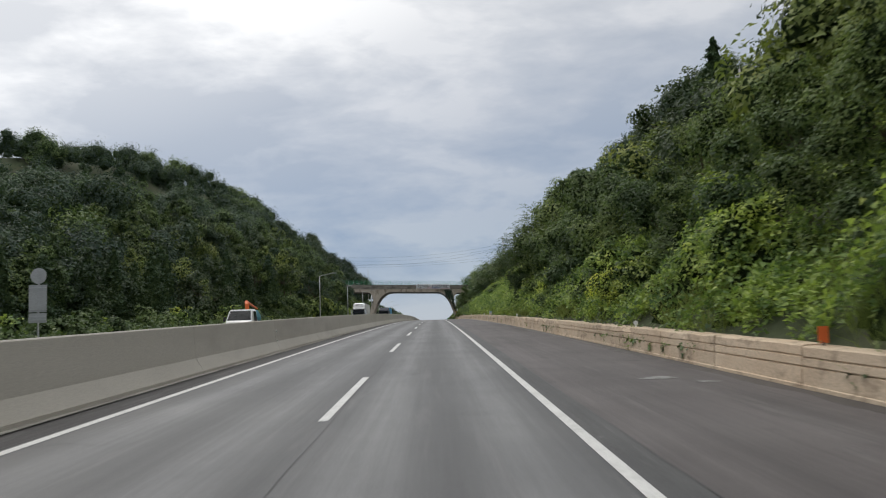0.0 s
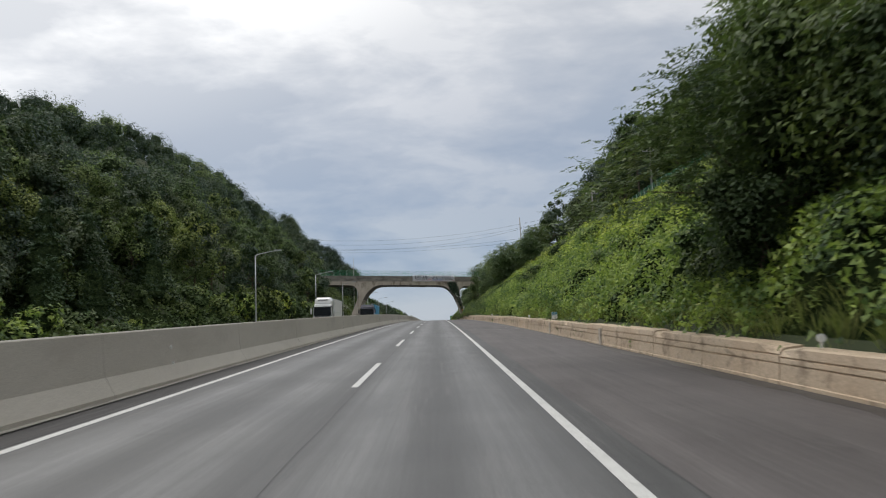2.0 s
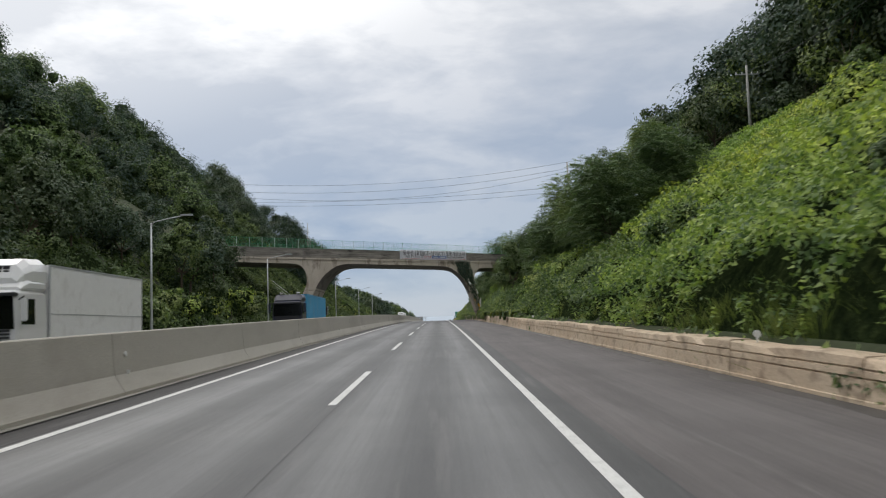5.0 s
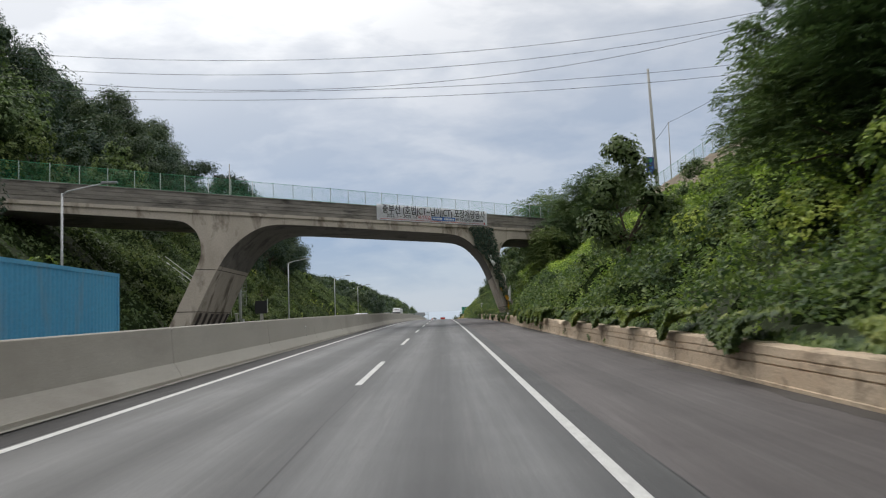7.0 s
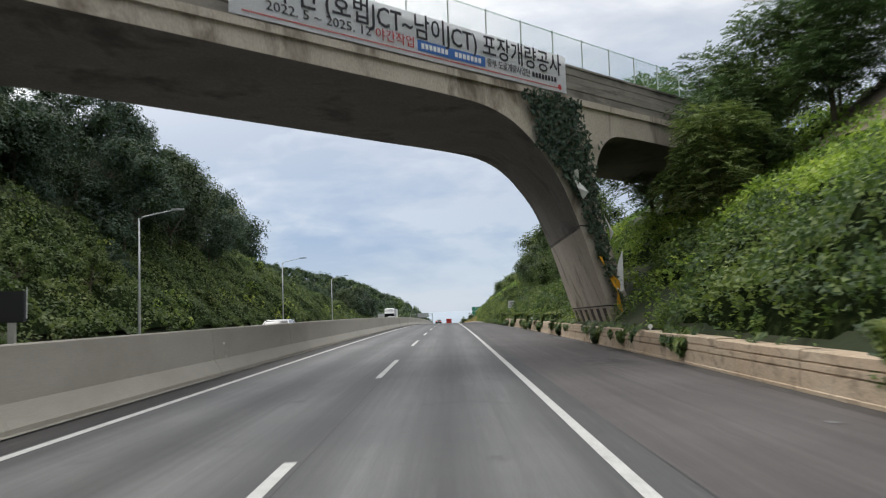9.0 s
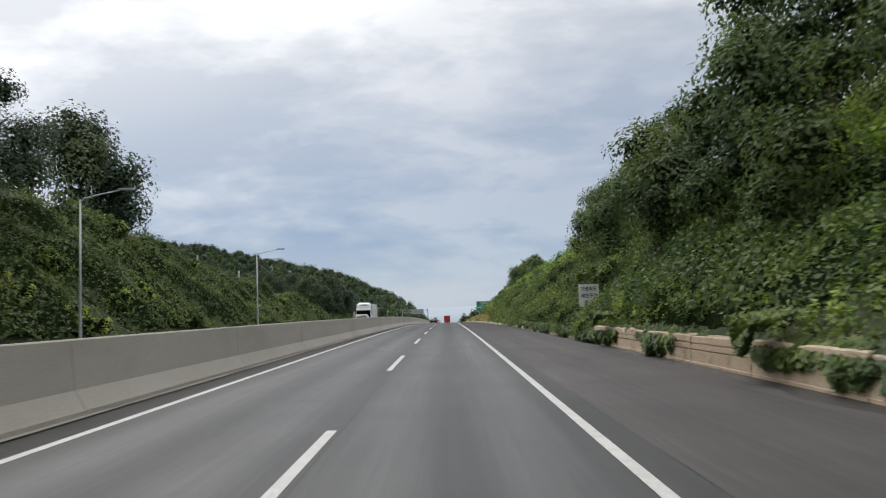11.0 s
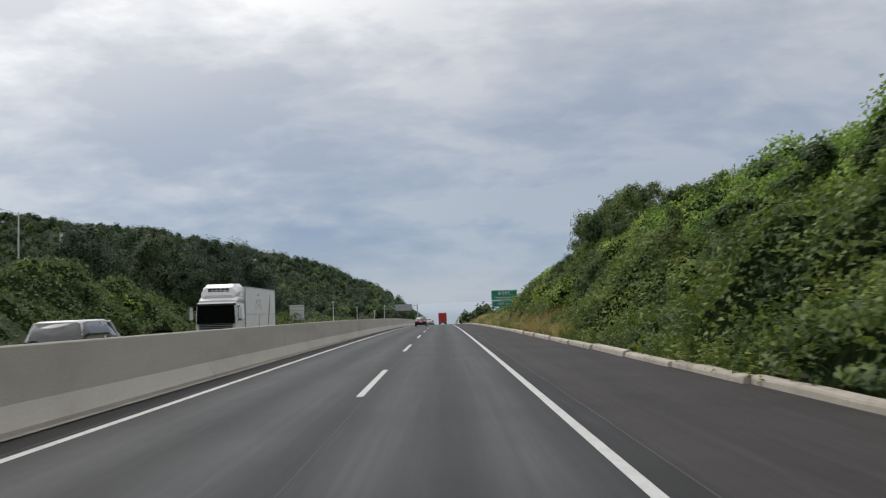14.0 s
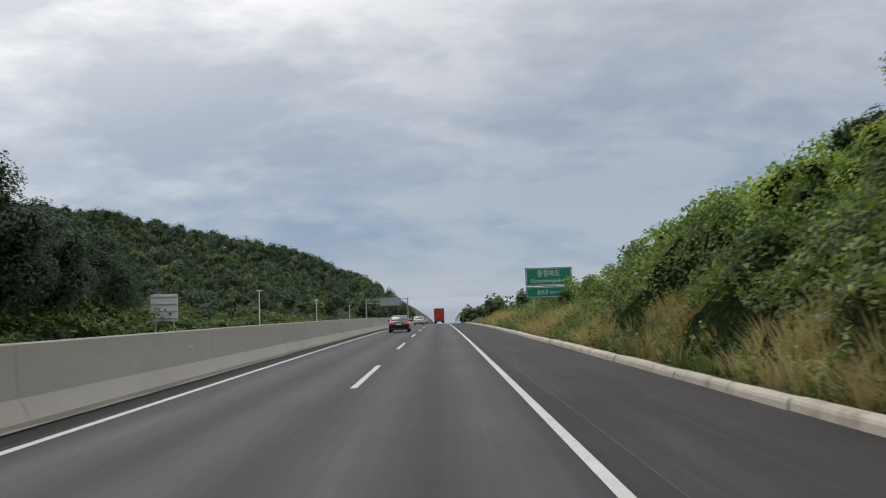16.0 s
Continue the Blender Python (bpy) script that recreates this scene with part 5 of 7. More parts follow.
def build_car(name, label, paint, at, turn=0.0, long=4.9, wide=1.86, high=1.46, lit=False, boxy=0.0):
    """A passenger car, tail at y = 0 and nose at +long."""
    top = thing(name, label, "car", at)
    top.rotation_euler = (0, 0, turn)
    w = wide / 2
    L = long
    belt = 0.93 + 0.1 * boxy
    body = [(0.0, w - 0.16, 0.42, belt - 0.16), (0.07, w - 0.08, 0.32, belt + 0.02), (0.35, w - 0.02, 0.24, belt + 0.07), (0.9, w, 0.2, belt + 0.06), (L * 0.5, w, 0.2, belt), (L * 0.72, w, 0.2, belt - 0.03),
            (L - 0.75, w - 0.02, 0.22, belt - 0.12), (L - 0.2, w - 0.1, 0.26, belt - 0.25), (L, w - 0.26, 0.36, belt - 0.38)]
    bm = bmesh.new()
    loft(bm, [ring(y, h, z0, z1, 0.1, h - 0.05) for y, h, z0, z1 in body])
    part("body", bm, paint, top, smooth=True)
    back, front = (0.35 + 0.55 * (1 - boxy), L * 0.71)
    cabin = [(back, w - 0.24, belt, belt + 0.03), (back + 0.75 - 0.45 * boxy, w - 0.26, belt, high - 0.07), (back + 1.2 - 0.4 * boxy, w - 0.27, belt, high - 0.015), (L * 0.5, w - 0.25, belt, high), (L * 0.57, w - 0.24, belt, high - 0.05), (front, w - 0.18, belt - 0.03, belt + 0.03)]
    bm = bmesh.new()
    loft(bm, [ring(y, h + 0.14, z0 - 0.03, z1, 0.05, h) for y, h, z0, z1 in cabin])
    part("window_band", bm, GLASS, top, smooth=True)
    bm = bmesh.new()
    loft(bm, [ring(y, h + 0.006, z1 - 0.075, z1 + 0.012, 0.03, h - 0.02) for y, h, z0, z1 in cabin[1:5]])
    part("roof", bm, paint, top, smooth=True)
    for s in (-1, 1):
        for (ya, za, xa), (yb, zb, xb) in (((back + 0.1, belt + 0.02, w - 0.12), (back + 0.85 - 0.45 * boxy, high - 0.08, w - 0.25)), ((front - 0.05, belt, w - 0.07), (L * 0.57, high - 0.05, w - 0.23)), ((L * 0.44, belt, w - 0.1), (L * 0.44, high - 0.05, w - 0.245))):
            bm = bmesh.new()
            tube(bm, [(s * xa, ya, za), (s * xb, yb, zb)], [0.045, 0.035], 6)
            part("pillar", bm, paint, top)
        bm = bmesh.new()
        box(bm, s * (w + 0.02), s * (w + 0.2), front - 0.42, front - 0.25, belt - 0.02, belt + 0.13, 0.03)
        part("mirror", bm, paint if not boxy else TRIM, top)
        bm = bmesh.new()
        box(bm, min(s * 0.42, s * (w - 0.09)), max(s * 0.42, s * (w - 0.09)), -0.004, 0.22, belt - 0.19, belt - 0.05, 0.03)
        part("tail_lamp", bm, TAIL_ON if lit else TAIL, top)
        bm = bmesh.new()
        box(bm, min(s * 0.5, s * (w - 0.14)), max(s * 0.5, s * (w - 0.14)), L - 0.35, L - 0.06, 0.56, 0.68, 0.03)
        part("headlamp", bm, HEAD, top)
        for y in (0.95, L - 0.92):
            add_wheel(top, s * (w - 0.005), y, 0.335, 0.22)
    bm = bmesh.new()
    box(bm, -w + 0.2, w - 0.2, -0.03, 0.1, 0.27, 0.44, 0.03)
    part("rear_bumper", bm, TRIM, top)
    bm = bmesh.new()
    box(bm, -0.26, 0.26, -0.035, -0.005, 0.66, 0.78, 0.006)
    part("number_plate", bm, PLATE, top)
    bm = bmesh.new()
    box(bm, -0.42, 0.42, -0.012, 0.06, belt - 0.14, belt - 0.12)
    part("chrome_strip", bm, RIM, top)
    return top


def truck_wheels(top, half, ys, r=0.5, wide=0.3):
    for y in ys:
        for s in (-1, 1):
            add_wheel(top, s * half, y, r, wide)


def build_cab(top, paint, w=1.24, high=3.0, roof=3.7, deep=2.1):
    """A cab-over truck cab whose flat face looks along -y."""
    bm = bmesh.new()
    rings = [ring(0.06, w - 0.08, 0.45, high - 0.2, 0.1, w - 0.14), ring(0.22, w, 0.4, high, 0.12, w - 0.05), ring(deep, w, 0.5, high, 0.12, w - 0.04)]
    loft(bm, rings)
    part("cab", bm, paint, top)
    bm = bmesh.new()
    loft(bm, [ring(0.45, w - 0.12, high - 0.03, high + 0.12, 0.05, w - 0.16), ring(0.95, w - 0.06, high - 0.03, roof, 0.12, w - 0.14), ring(deep, w - 0.04, high - 0.03, roof, 0.12, w - 0.1)])
    part("roof_fairing", bm, paint, top)
    bm = bmesh.new()
    a = [bm.verts.new(v) for v in ((-w + 0.1, 0.02, 1.5), (w - 0.1, 0.02, 1.5), (w - 0.16, 0.035, high - 0.22), (-w + 0.16, 0.035, high - 0.22))]
    bm.faces.new(a)
    bmesh.ops.solidify(bm, geom=list(bm.faces), thickness=0.03)
    part("windscreen", bm, WINDSCREEN, top)
    bm = bmesh.new()
    box(bm, -w + 0.05, w - 0.05, -0.12, 0.2, high - 0.22, high - 0.1, 0.03)
    part("sun_visor", bm, TRIM, top)
    for s in (-1, 1):
        bm = bmesh.new()
        x = s * (w + 0.004)
        vs = [bm.verts.new(v) for v in ((x, 0.3, 1.65), (x, 1.25, 1.65), (x * 0.985, 1.25, high - 0.3), (x * 0.985, 0.42, high - 0.3))]
        bm.faces.new(vs)
        bmesh.ops.solidify(bm, geom=list(bm.faces), thickness=0.02)
        part("side_window", bm, GLASS, top)
        bm = bmesh.new()
        box(bm, s * (w + 0.12), s * (w + 0.3), -0.02, 0.14, 1.75, 2.55, 0.04)
        mirror = part("mirror", bm, paint, top)
        bm = bmesh.new()
        tube(bm, [(s * w, 0.12, 2.5), (s * (w + 0.2), 0.06, 2.62)], [0.025, 0.025], 6)
        part("mirror_arm", bm, TRIM, mirror)
        bm = bmesh.new()
        box(bm, min(s * 0.68, s * 1.12), max(s * 0.68, s * 1.12), -0.03, 0.1, 0.75, 1.0, 0.04)
        part("headlamp", bm, HEAD, top)
    for k in range(4):
        bm = bmesh.new()
        box(bm, -w + 0.25, w - 0.25, 0.0, 0.06, 1.05 + 0.12 * k, 1.12 + 0.12 * k, 0.01)
        part("grille_bar", bm, TRIM, top)
    bm = bmesh.new()
    box(bm, -w + 0.02, w - 0.02, -0.08, 0.35, 0.35, 0.72, 0.06)
    part("bumper", bm, TRIM if paint is CAR_NAVY else paint, top)
    bm = bmesh.new()
    box(bm, -0.27, 0.27, -0.095, -0.082, 0.48, 0.6)
    part("number_plate", bm, PLATE, top)


def build_reefer(at, label, art=False):
    top = thing("refrigerated_truck", label, "truck", at)
    build_cab(top, CAR_WHITE, high=2.85, roof=3.35)
    bm = bmesh.new()
    box(bm, -1.25, 1.25, 2.25, 11.6, 1.05, 3.85, 0.03)
    cargo = part("cargo_box", bm, WHITE, top)
    for y in (2.27, 11.58):
        for s in (-1, 1):
            bm = bmesh.new()
            box(bm, s * 1.25 - 0.02, s * 1.25 + 0.02, y - 0.05, y + 0.05, 1.05, 3.85)
            part("corner_post", bm, GALV, cargo)
    for z in (1.07, 3.83):
        for s in (-1, 1):
            bm = bmesh.new()
            box(bm, s * 1.25 - 0.018, s * 1.25 + 0.018, 2.3, 11.55, z - 0.04, z + 0.04)
            part("edge_rail", bm, GALV, cargo)
    bm = bmesh.new()
    loft(bm, [ring(0.62, 0.92, 3.02, 3.3, 0.1, 0.86), ring(0.8, 1.08, 2.98, 3.78, 0.2, 0.98), ring(1.25, 1.16, 2.98, 4.02, 0.22, 1.04), ring(2.24, 1.18, 2.98, 4.06, 0.2, 1.08)])
    unit = part("cooling_unit", bm, CAR_WHITE, top, smooth=False)
    for k in range(5):
        for z in (3.58, 3.74):
            bm = bmesh.new()
            box(bm, -0.62 + 0.26 * k, -0.42 + 0.26 * k, 0.7, 0.93, z - 0.12, z - 0.01)
            part("louvre", bm, TRIM, unit)
    for s in (-1, 1):
        bm = bmesh.new()
        box(bm, s * 1.256 - 0.004, s * 1.256 + 0.004, 2.4, 11.5, 2.02, 2.06)
        part("side_moulding", bm, GALV, cargo)
    if art:
        ink, brown = plain("print_ink", (0.09, 0.10, 0.095), 0.6), plain("print_brown", (0.20, 0.12, 0.075), 0.6)
        strokes = ((5.2, 2.5, 5.4, 3.05, 0.05), (5.3, 2.75, 5.75, 2.85, 0.06), (5.6, 2.45, 5.65, 3.1, 0.05), (5.9, 2.55, 6.3, 2.75, 0.07), (6.05, 2.95, 6.5, 3.0, 0.05), (6.3, 2.5, 6.2, 3.05, 0.05), (6.55, 2.45, 6.9, 2.6, 0.06), (6.75, 2.7, 6.7, 3.05, 0.05),
                   (5.1, 2.35, 5.3, 2.5, 0.05), (6.9, 2.3, 7.05, 2.5, 0.05), (5.5, 3.3, 6.4, 3.32, 0.04), (5.7, 3.42, 6.2, 3.43, 0.03))
        for ya, za, yb, zb, w in strokes:
            bm = bmesh.new()
            d = Vector((0, za - zb, yb - ya)).normalized() * w
            bm.faces.new([bm.verts.new((1.256, y, z)) for y, z in ((ya, za), (yb, zb), (yb + d.y, zb + d.z), (ya + d.y, za + d.z))])
            part("brush_stroke", bm, ink, cargo)
        for ring_ in (((6.0, 1.1), (6.25, 1.1), (6.2, 1.75), (6.3, 1.95), (6.05, 2.0), (6.1, 1.7)), ((9.0, 1.25), (9.35, 1.3), (9.5, 1.9), (9.75, 2.6), (9.95, 3.45), (9.8, 3.5), (9.5, 2.8), (9.15, 1.9))):
            bm = bmesh.new()
            bm.faces.new([bm.verts.new((1.256, y, z)) for y, z in ring_])
            part("printed_shape", bm, brown, cargo)
    bm = bmesh.new()
    box(bm, -0.5, 0.5, 0.6, 11.4, 0.62, 1.04)
    part("chassis", bm, CHASSIS, top)
    truck_wheels(top, 1.22, (1.2, 8.6, 9.9))
    top.scale = (1.0, 1.0, 0.94)
    return top


def build_container_truck(at, cab_paint, box_paint, label, container_label):
    top = thing("container_truck", label, "truck", at)
    build_cab(top, cab_paint, high=2.7, roof=3.3, deep=2.3)
    if cab_paint is CAR_NAVY:
        for x in (-0.7, 0.7):
            bm = bmesh.new()
            tube(bm, [(x, 1.0, 3.3), (x, 0.9, 3.42), (x + 0.25, 0.9, 3.42)], [0.05, 0.06, 0.05], 8)
            part("roof_horn", bm, RIM, top)
    bm = bmesh.new()
    box(bm, -0.5, 0.5, 0.7, 15.2, 0.5, 0.78)
    part("chassis", bm, CHASSIS, top)
    truck_wheels(top, 1.23, (1.3, 3.9, 11.6, 12.9, 14.2))
    cargo = thing("shipping_container", container_label, "shipping container", (at[0], at[1] + 2.9, at[2] + 0.8))
    # corrugated sides
    zig = []
    y = 0.12
    while y < 12.0:
        zig += [(1.215, y), (1.215, y + 0.07), (1.18, y + 0.14), (1.18, y + 0.21)]
        y += 0.28
    for s in (-1, 1):
        bm = bmesh.new()
        lo = [bm.verts.new((s * x, yy, 0.16)) for x, yy in zig]
        hi = [bm.verts.new((s * x, yy, 2.5)) for x, yy in zig]
        for k in range(len(zig) - 1):
            bm.faces.new((lo[k], lo[k + 1], hi[k + 1], hi[k]))
        part("side_wall", bm, box_paint, cargo)
        for z0, z1 in ((0.0, 0.17), (2.48, 2.6)):
            bm = bmesh.new()
            box(bm, s * 1.16 - 0.06, s * 1.16 + 0.06, 0, 12.19, z0, z1)
            part("side_rail", bm, box_paint, cargo)
        for y0 in (0.0, 12.03):
            bm = bmesh.new()
            box(bm, s * 1.16 - 0.064, s * 1.16 + 0.064, y0, y0 + 0.16, 0, 2.6)
            part("corner_post", bm, box_paint, cargo)
    for y0 in (0.04, 12.05):
        bm = bmesh.new()
        box(bm, -1.12, 1.12, y0, y0 + 0.1, 0.02, 2.56)
        part("end_wall", bm, box_paint, cargo)
    bm = bmesh.new()
    box(bm, -1.17, 1.17, 0.1, 12.1, 2.52, 2.58)
    part("roof", bm, box_paint, cargo)
    bm = bmesh.new()
    box(bm, -1.15, 1.15, 0.1, 12.1, 0.0, 0.08)
    part("floor", bm, CHASSIS, cargo)
    return top


def build_red_truck(at):
    top = thing("cargo_truck", "tall red cargo truck with a caged tail driving ahead", "truck", at)
    bm = bmesh.new()
    box(bm, -1.24, 1.24, 0.0, 9.5, 1.0, 3.7, 0.03)
    body = part("cargo_box", bm, RED_BODY, top)
    for x in (-1.2, -0.6, 0.0, 0.6, 1.2):
        bm = bmesh.new()
        box(bm, x - 0.05, x + 0.05, -0.05, -0.002, 1.0, 3.7)
        part("upright_rib", bm, RED_BODY, body)
    for z in (1.05, 1.9, 2.8, 3.65):
        bm = bmesh.new()
        box(bm, -1.24, 1.24, -0.06, -0.003, z - 0.05, z + 0.05)
        part("cross_rib", bm, RED_BODY, body)
    for s in (-1, 1):
        bm = bmesh.new()
        box(bm, s * 0.95 - 0.2, s * 0.95 + 0.2, -0.05, 0.02, 0.72, 0.9)
        part("tail_lamp", bm, TAIL, top)
        bm = bmesh.new()
        box(bm, s * 0.8 - 0.3, s * 0.8 + 0.3, 0.2, 0.22, 0.2, 0.75)
        part("mud_flap", bm, TRIM, top)
    bm = bmesh.new()
    box(bm, -0.3, 0.3, -0.03, 0.0, 0.6, 0.72)
    part("number_plate", bm, PLATE, top)
    bm = bmesh.new()
    box(bm, -1.15, 1.15, 0.0, 0.15, 0.45, 0.6)
    part("rear_guard", bm, CHASSIS, top)
    bm = bmesh.new()
    box(bm, -0.5, 0.5, 0.3, 11.5, 0.62, 0.99)
    part("chassis", bm, CHASSIS, top)
    bm = bmesh.new()
    box(bm, -1.2, 1.2, 9.8, 11.8, 0.5, 2.9, 0.12)
    part("cab", bm, CAR_WHITE, top)
    truck_wheels(top, 1.2, (1.6, 2.9, 10.9))


def build_pickup(at):
    """A small flatbed truck coming the other way, with a folded crane and a tarpaulin."""
    top = thing("flatbed_truck", "small white flatbed truck with an orange folded crane and blue-green tarpaulin", "truck", at)
    bm = bmesh.new()
    loft(bm, [ring(0.05, 0.78, 0.4, 1.15, 0.08, 0.76), ring(0.2, 0.84, 0.35, 1.25, 0.1, 0.82), ring(0.75, 0.84, 0.35, 1.95, 0.1, 0.72), ring(1.75, 0.84, 0.35, 1.98, 0.1, 0.74)])
    part("cab", bm, CAR_WHITE, top)
    bm = bmesh.new()
    vs = [bm.verts.new(v) for v in ((-0.74, 0.2, 1.26), (0.74, 0.2, 1.26), (0.64, 0.66, 1.86), (-0.64, 0.66, 1.86))]
    bm.faces.new(vs)
    bmesh.ops.solidify(bm, geom=list(bm.faces), thickness=0.03)
    part("windscreen", bm, GLASS, top)
    for s in (-1, 1):
        bm = bmesh.new()
        vs = [bm.verts.new(v) for v in ((s * 0.85, 0.75, 1.25), (s * 0.85, 1.6, 1.25), (s * 0.77, 1.6, 1.82), (s * 0.77, 0.85, 1.82))]
        bm.faces.new(vs)
        bmesh.ops.solidify(bm, geom=list(bm.faces), thickness=0.02)
        part("side_window", bm, GLASS, top)
        bm = bmesh.new()
        box(bm, s * 0.5 - 0.15, s * 0.5 + 0.15, 0.0, 0.1, 0.68, 0.86, 0.03)
        part("headlamp", bm, HEAD, top)
        bm = bmesh.new()
        box(bm, s * 0.92, s * 1.05, 0.5, 0.6, 1.2, 1.5, 0.02)
        part("mirror", bm, TRIM, top)
    bm = bmesh.new()
    box(bm, -0.85, 0.85, 1.85, 4.9, 0.7, 1.05, 0.02)
    part("bed", bm, CAR_WHITE, top)
    bm = bmesh.new()
    tube(bm, [(0.1, 2.1, 1.05), (0.1, 2.1, 2.35), (0.0, 2.3, 2.5)], [0.16, 0.13, 0.1], 8)
    tube(bm, [(0.0, 2.3, 2.5), (0.25, 4.4, 2.1)], [0.1, 0.07], 8)
    part("crane", bm, ORANGE, top)
    bm = bmesh.new()
    bmesh.ops.create_icosphere(bm, subdivisions=2, radius=0.75)
    for v in bm.verts:
        v.co = Vector((v.co.x, v.co.y * 1.5, max(v.co.z, -0.3) * 0.75)) * (0.9 + 0.25 * noise.noise(v.co * 2.0))
    bm.transform(Matrix.Translation((0.1, 3.6, 1.5)))
    part("tarpaulin", bm, plain("tarpaulin_teal", (0.03, 0.16, 0.20), 0.6), top)
    truck_wheels(top, 0.82, (0.8, 3.9), 0.32, 0.2)


build_car("sedan", "black saloon car with lit red tail lamps in the fast lane", CAR_BLACK, (-3.45, 530.0, float(base_z(530.0))), lit=True)
build_car("sedan", "white saloon car driving far ahead in the fast lane", CAR_WHITE, (-3.5, 603.0, float(base_z(603.0))), boxy=0.4)
build_car("sedan", "silver saloon car far ahead in the fast lane", CAR_SILVER, (-3.5, 655.0, float(base_z(655.0))))
build_red_truck((0.0, 664.0, float(base_z(664.0))))
build_reefer((-14.6, 165.5, road_top(165.5, 0)), "white refrigerated box truck coming the other way")
build_container_truck((-12.4, 209.3, road_top(209.3, 0)), CAR_NAVY, BLUE_BOX, "dark navy tractor truck coming the other way", "faded blue corrugated shipping container on a truck")
build_reefer((-13.4, 446.6, road_top(446.6, 0)), "white refrigerated truck with faded printed side coming the other way", art=True)
build_pickup((-12.2, 53.5, road_top(53.5, 0)))
build_car("sedan", "white car behind the median barrier, only its roof showing", CAR_WHITE, (-10.2, 301.5, road_top(303, 0)), boxy=0.6)
build_car("van", "white van behind the median barrier, only its roof showing", CAR_WHITE, (-11.2, 420.0, road_top(420, 0)), high=1.75, boxy=1.0)


# ---- growth ----
def kites(centre, normal, long, wide, gen, droop=0.15, quad=False):
    """Leaf blades at each centre, facing its normal: pointed three-cornered ones, or folded four-cornered ones close by."""
    n = len(centre)
    normal = normal / np.maximum(np.linalg.norm(normal, axis=1, keepdims=True), 1e-6)
    r = gen.normal(size=(n, 3))
    t = r - normal * (r * normal).sum(1, keepdims=True)
    t /= np.maximum(np.linalg.norm(t, axis=1, keepdims=True), 1e-6)
    b = np.cross(normal, t)
    k = (0.7 + 0.6 * gen.random((n, 1)))
    L, W = long * k, wide * k
    fold = normal * W * droop
    if not quad:
        v = np.stack([centre + b * W * 0.5 - t * L * 0.4, centre + t * L * 0.6, centre - b * W * 0.5 - t * L * 0.4], 1)
        return v.reshape(-1, 3), np.arange(n * 3).reshape(n, 3)
    v = np.stack([centre - t * L * 0.5, centre + b * W * 0.5 + fold - t * L * 0.08, centre + t * L * 0.5, centre - b * W * 0.5 + fold - t * L * 0.08], 1)
    return v.reshape(-1, 3), np.arange(n * 4).reshape(n, 4)


def blades(foot, high, wide, gen, lean=0.35):
    """Grass blades standing on foot points."""
    n = len(foot)
    a = gen.random(n) * 2 * np.pi
    h = high * (0.5 + 0.7 * gen.random(n))
    side = np.stack([np.cos(a), np.sin(a), np.zeros(n)], 1) * wide / 2
    tip = foot + np.stack([gen.normal(0, lean, n) * h, gen.normal(0, lean, n) * h, h], 1)
    mid = foot * 0.45 + tip * 0.55 + np.stack([np.zeros(n), np.zeros(n), h * 0.1], 1)
    v = np.stack([foot, mid + side, tip, mid - side], 1)
    return v.reshape(-1, 3), np.arange(n * 4).reshape(n, 4)


ICO = None


def core(centre, radius, gen):
    """A rough inner mass of foliage, as quads on a cube-sphere."""
    global ICO
    if ICO is None:
        pts, faces = [], []
        k = 2
        for axis in range(3):
            for s in (-1, 1):
                start = len(pts)
                for i in range(k + 1):
                    for j in range(k + 1):
                        p = [0, 0, 0]
                        p[axis], p[(axis + 1) % 3], p[(axis + 2) % 3] = s, (2 * i / k - 1), (2 * j / k - 1) * s
                        p = np.array(p, float)
                        pts.append(p / np.linalg.norm(p))
                faces += [[start + i * (k + 1) + j, start + (i + 1) * (k + 1) + j, start + (i + 1) * (k + 1) + j + 1, start + i * (k + 1) + j + 1] for i in range(k) for j in range(k)]
        ICO = (np.array(pts), np.array(faces))
    pts, faces = ICO
    ph = gen.random(3) * 6
    bumps = 1 + 0.16 * np.sin(pts @ np.array([3.1, 2.3, 1.7]) * 1.6 + ph[0]) + 0.12 * np.sin(pts @ np.array([-2.1, 3.3, 2.9]) * 1.9 + ph[1])
    return centre + pts * np.asarray(radius) * bumps[:, None], faces


def shell_points(centre, radius, n, gen, low=-0.55, each=13):
    """Places and facings of leaves gathered in sprays over the outside of a clump."""
    m = max(6, int(n / each))
    d = gen.normal(size=(m * 3 + 8, 3))
    d /= np.linalg.norm(d, axis=1, keepdims=True)
    d = d[d[:, 2] > low][:m]
    ph = gen.random(3) * 6
    lump = 1 + 0.13 * np.sin(d @ np.array([4.1, 2.3, 1.7]) * 1.9 + ph[0]) + 0.12 * np.sin(d @ np.array([-2.1, 5.3, 2.9]) * 1.6 + ph[1])
    r = np.where(gen.random(len(d)) < 0.28, 0.48 + 0.25 * gen.random(len(d)), 0.76 + 0.34 * gen.random(len(d)) ** 1.4) * lump
    radius = np.asarray(radius, float)
    hub = np.repeat(d * radius * r[:, None], each, axis=0)
    way = np.repeat(d, each, axis=0)
    size = 0.24 * radius.mean() * np.repeat(0.6 + 0.8 * gen.random(len(d)), each)[:, None]
    off = gen.normal(size=hub.shape)
    off -= way * (off * way).sum(1, keepdims=True) * 0.75
    off *= size
    far = (off * off).sum(1, keepdims=True) / np.maximum(size, 1e-6)
    p = np.asarray(centre) + hub + off - way * far * 0.22 - np.array([0, 0, 1.0]) * far * 0.12
    return p, way * 0.8 + off / np.maximum(size, 1e-6) * 0.35 + gen.normal(0, 0.38, hub.shape) + np.array([0, 0, 0.45])


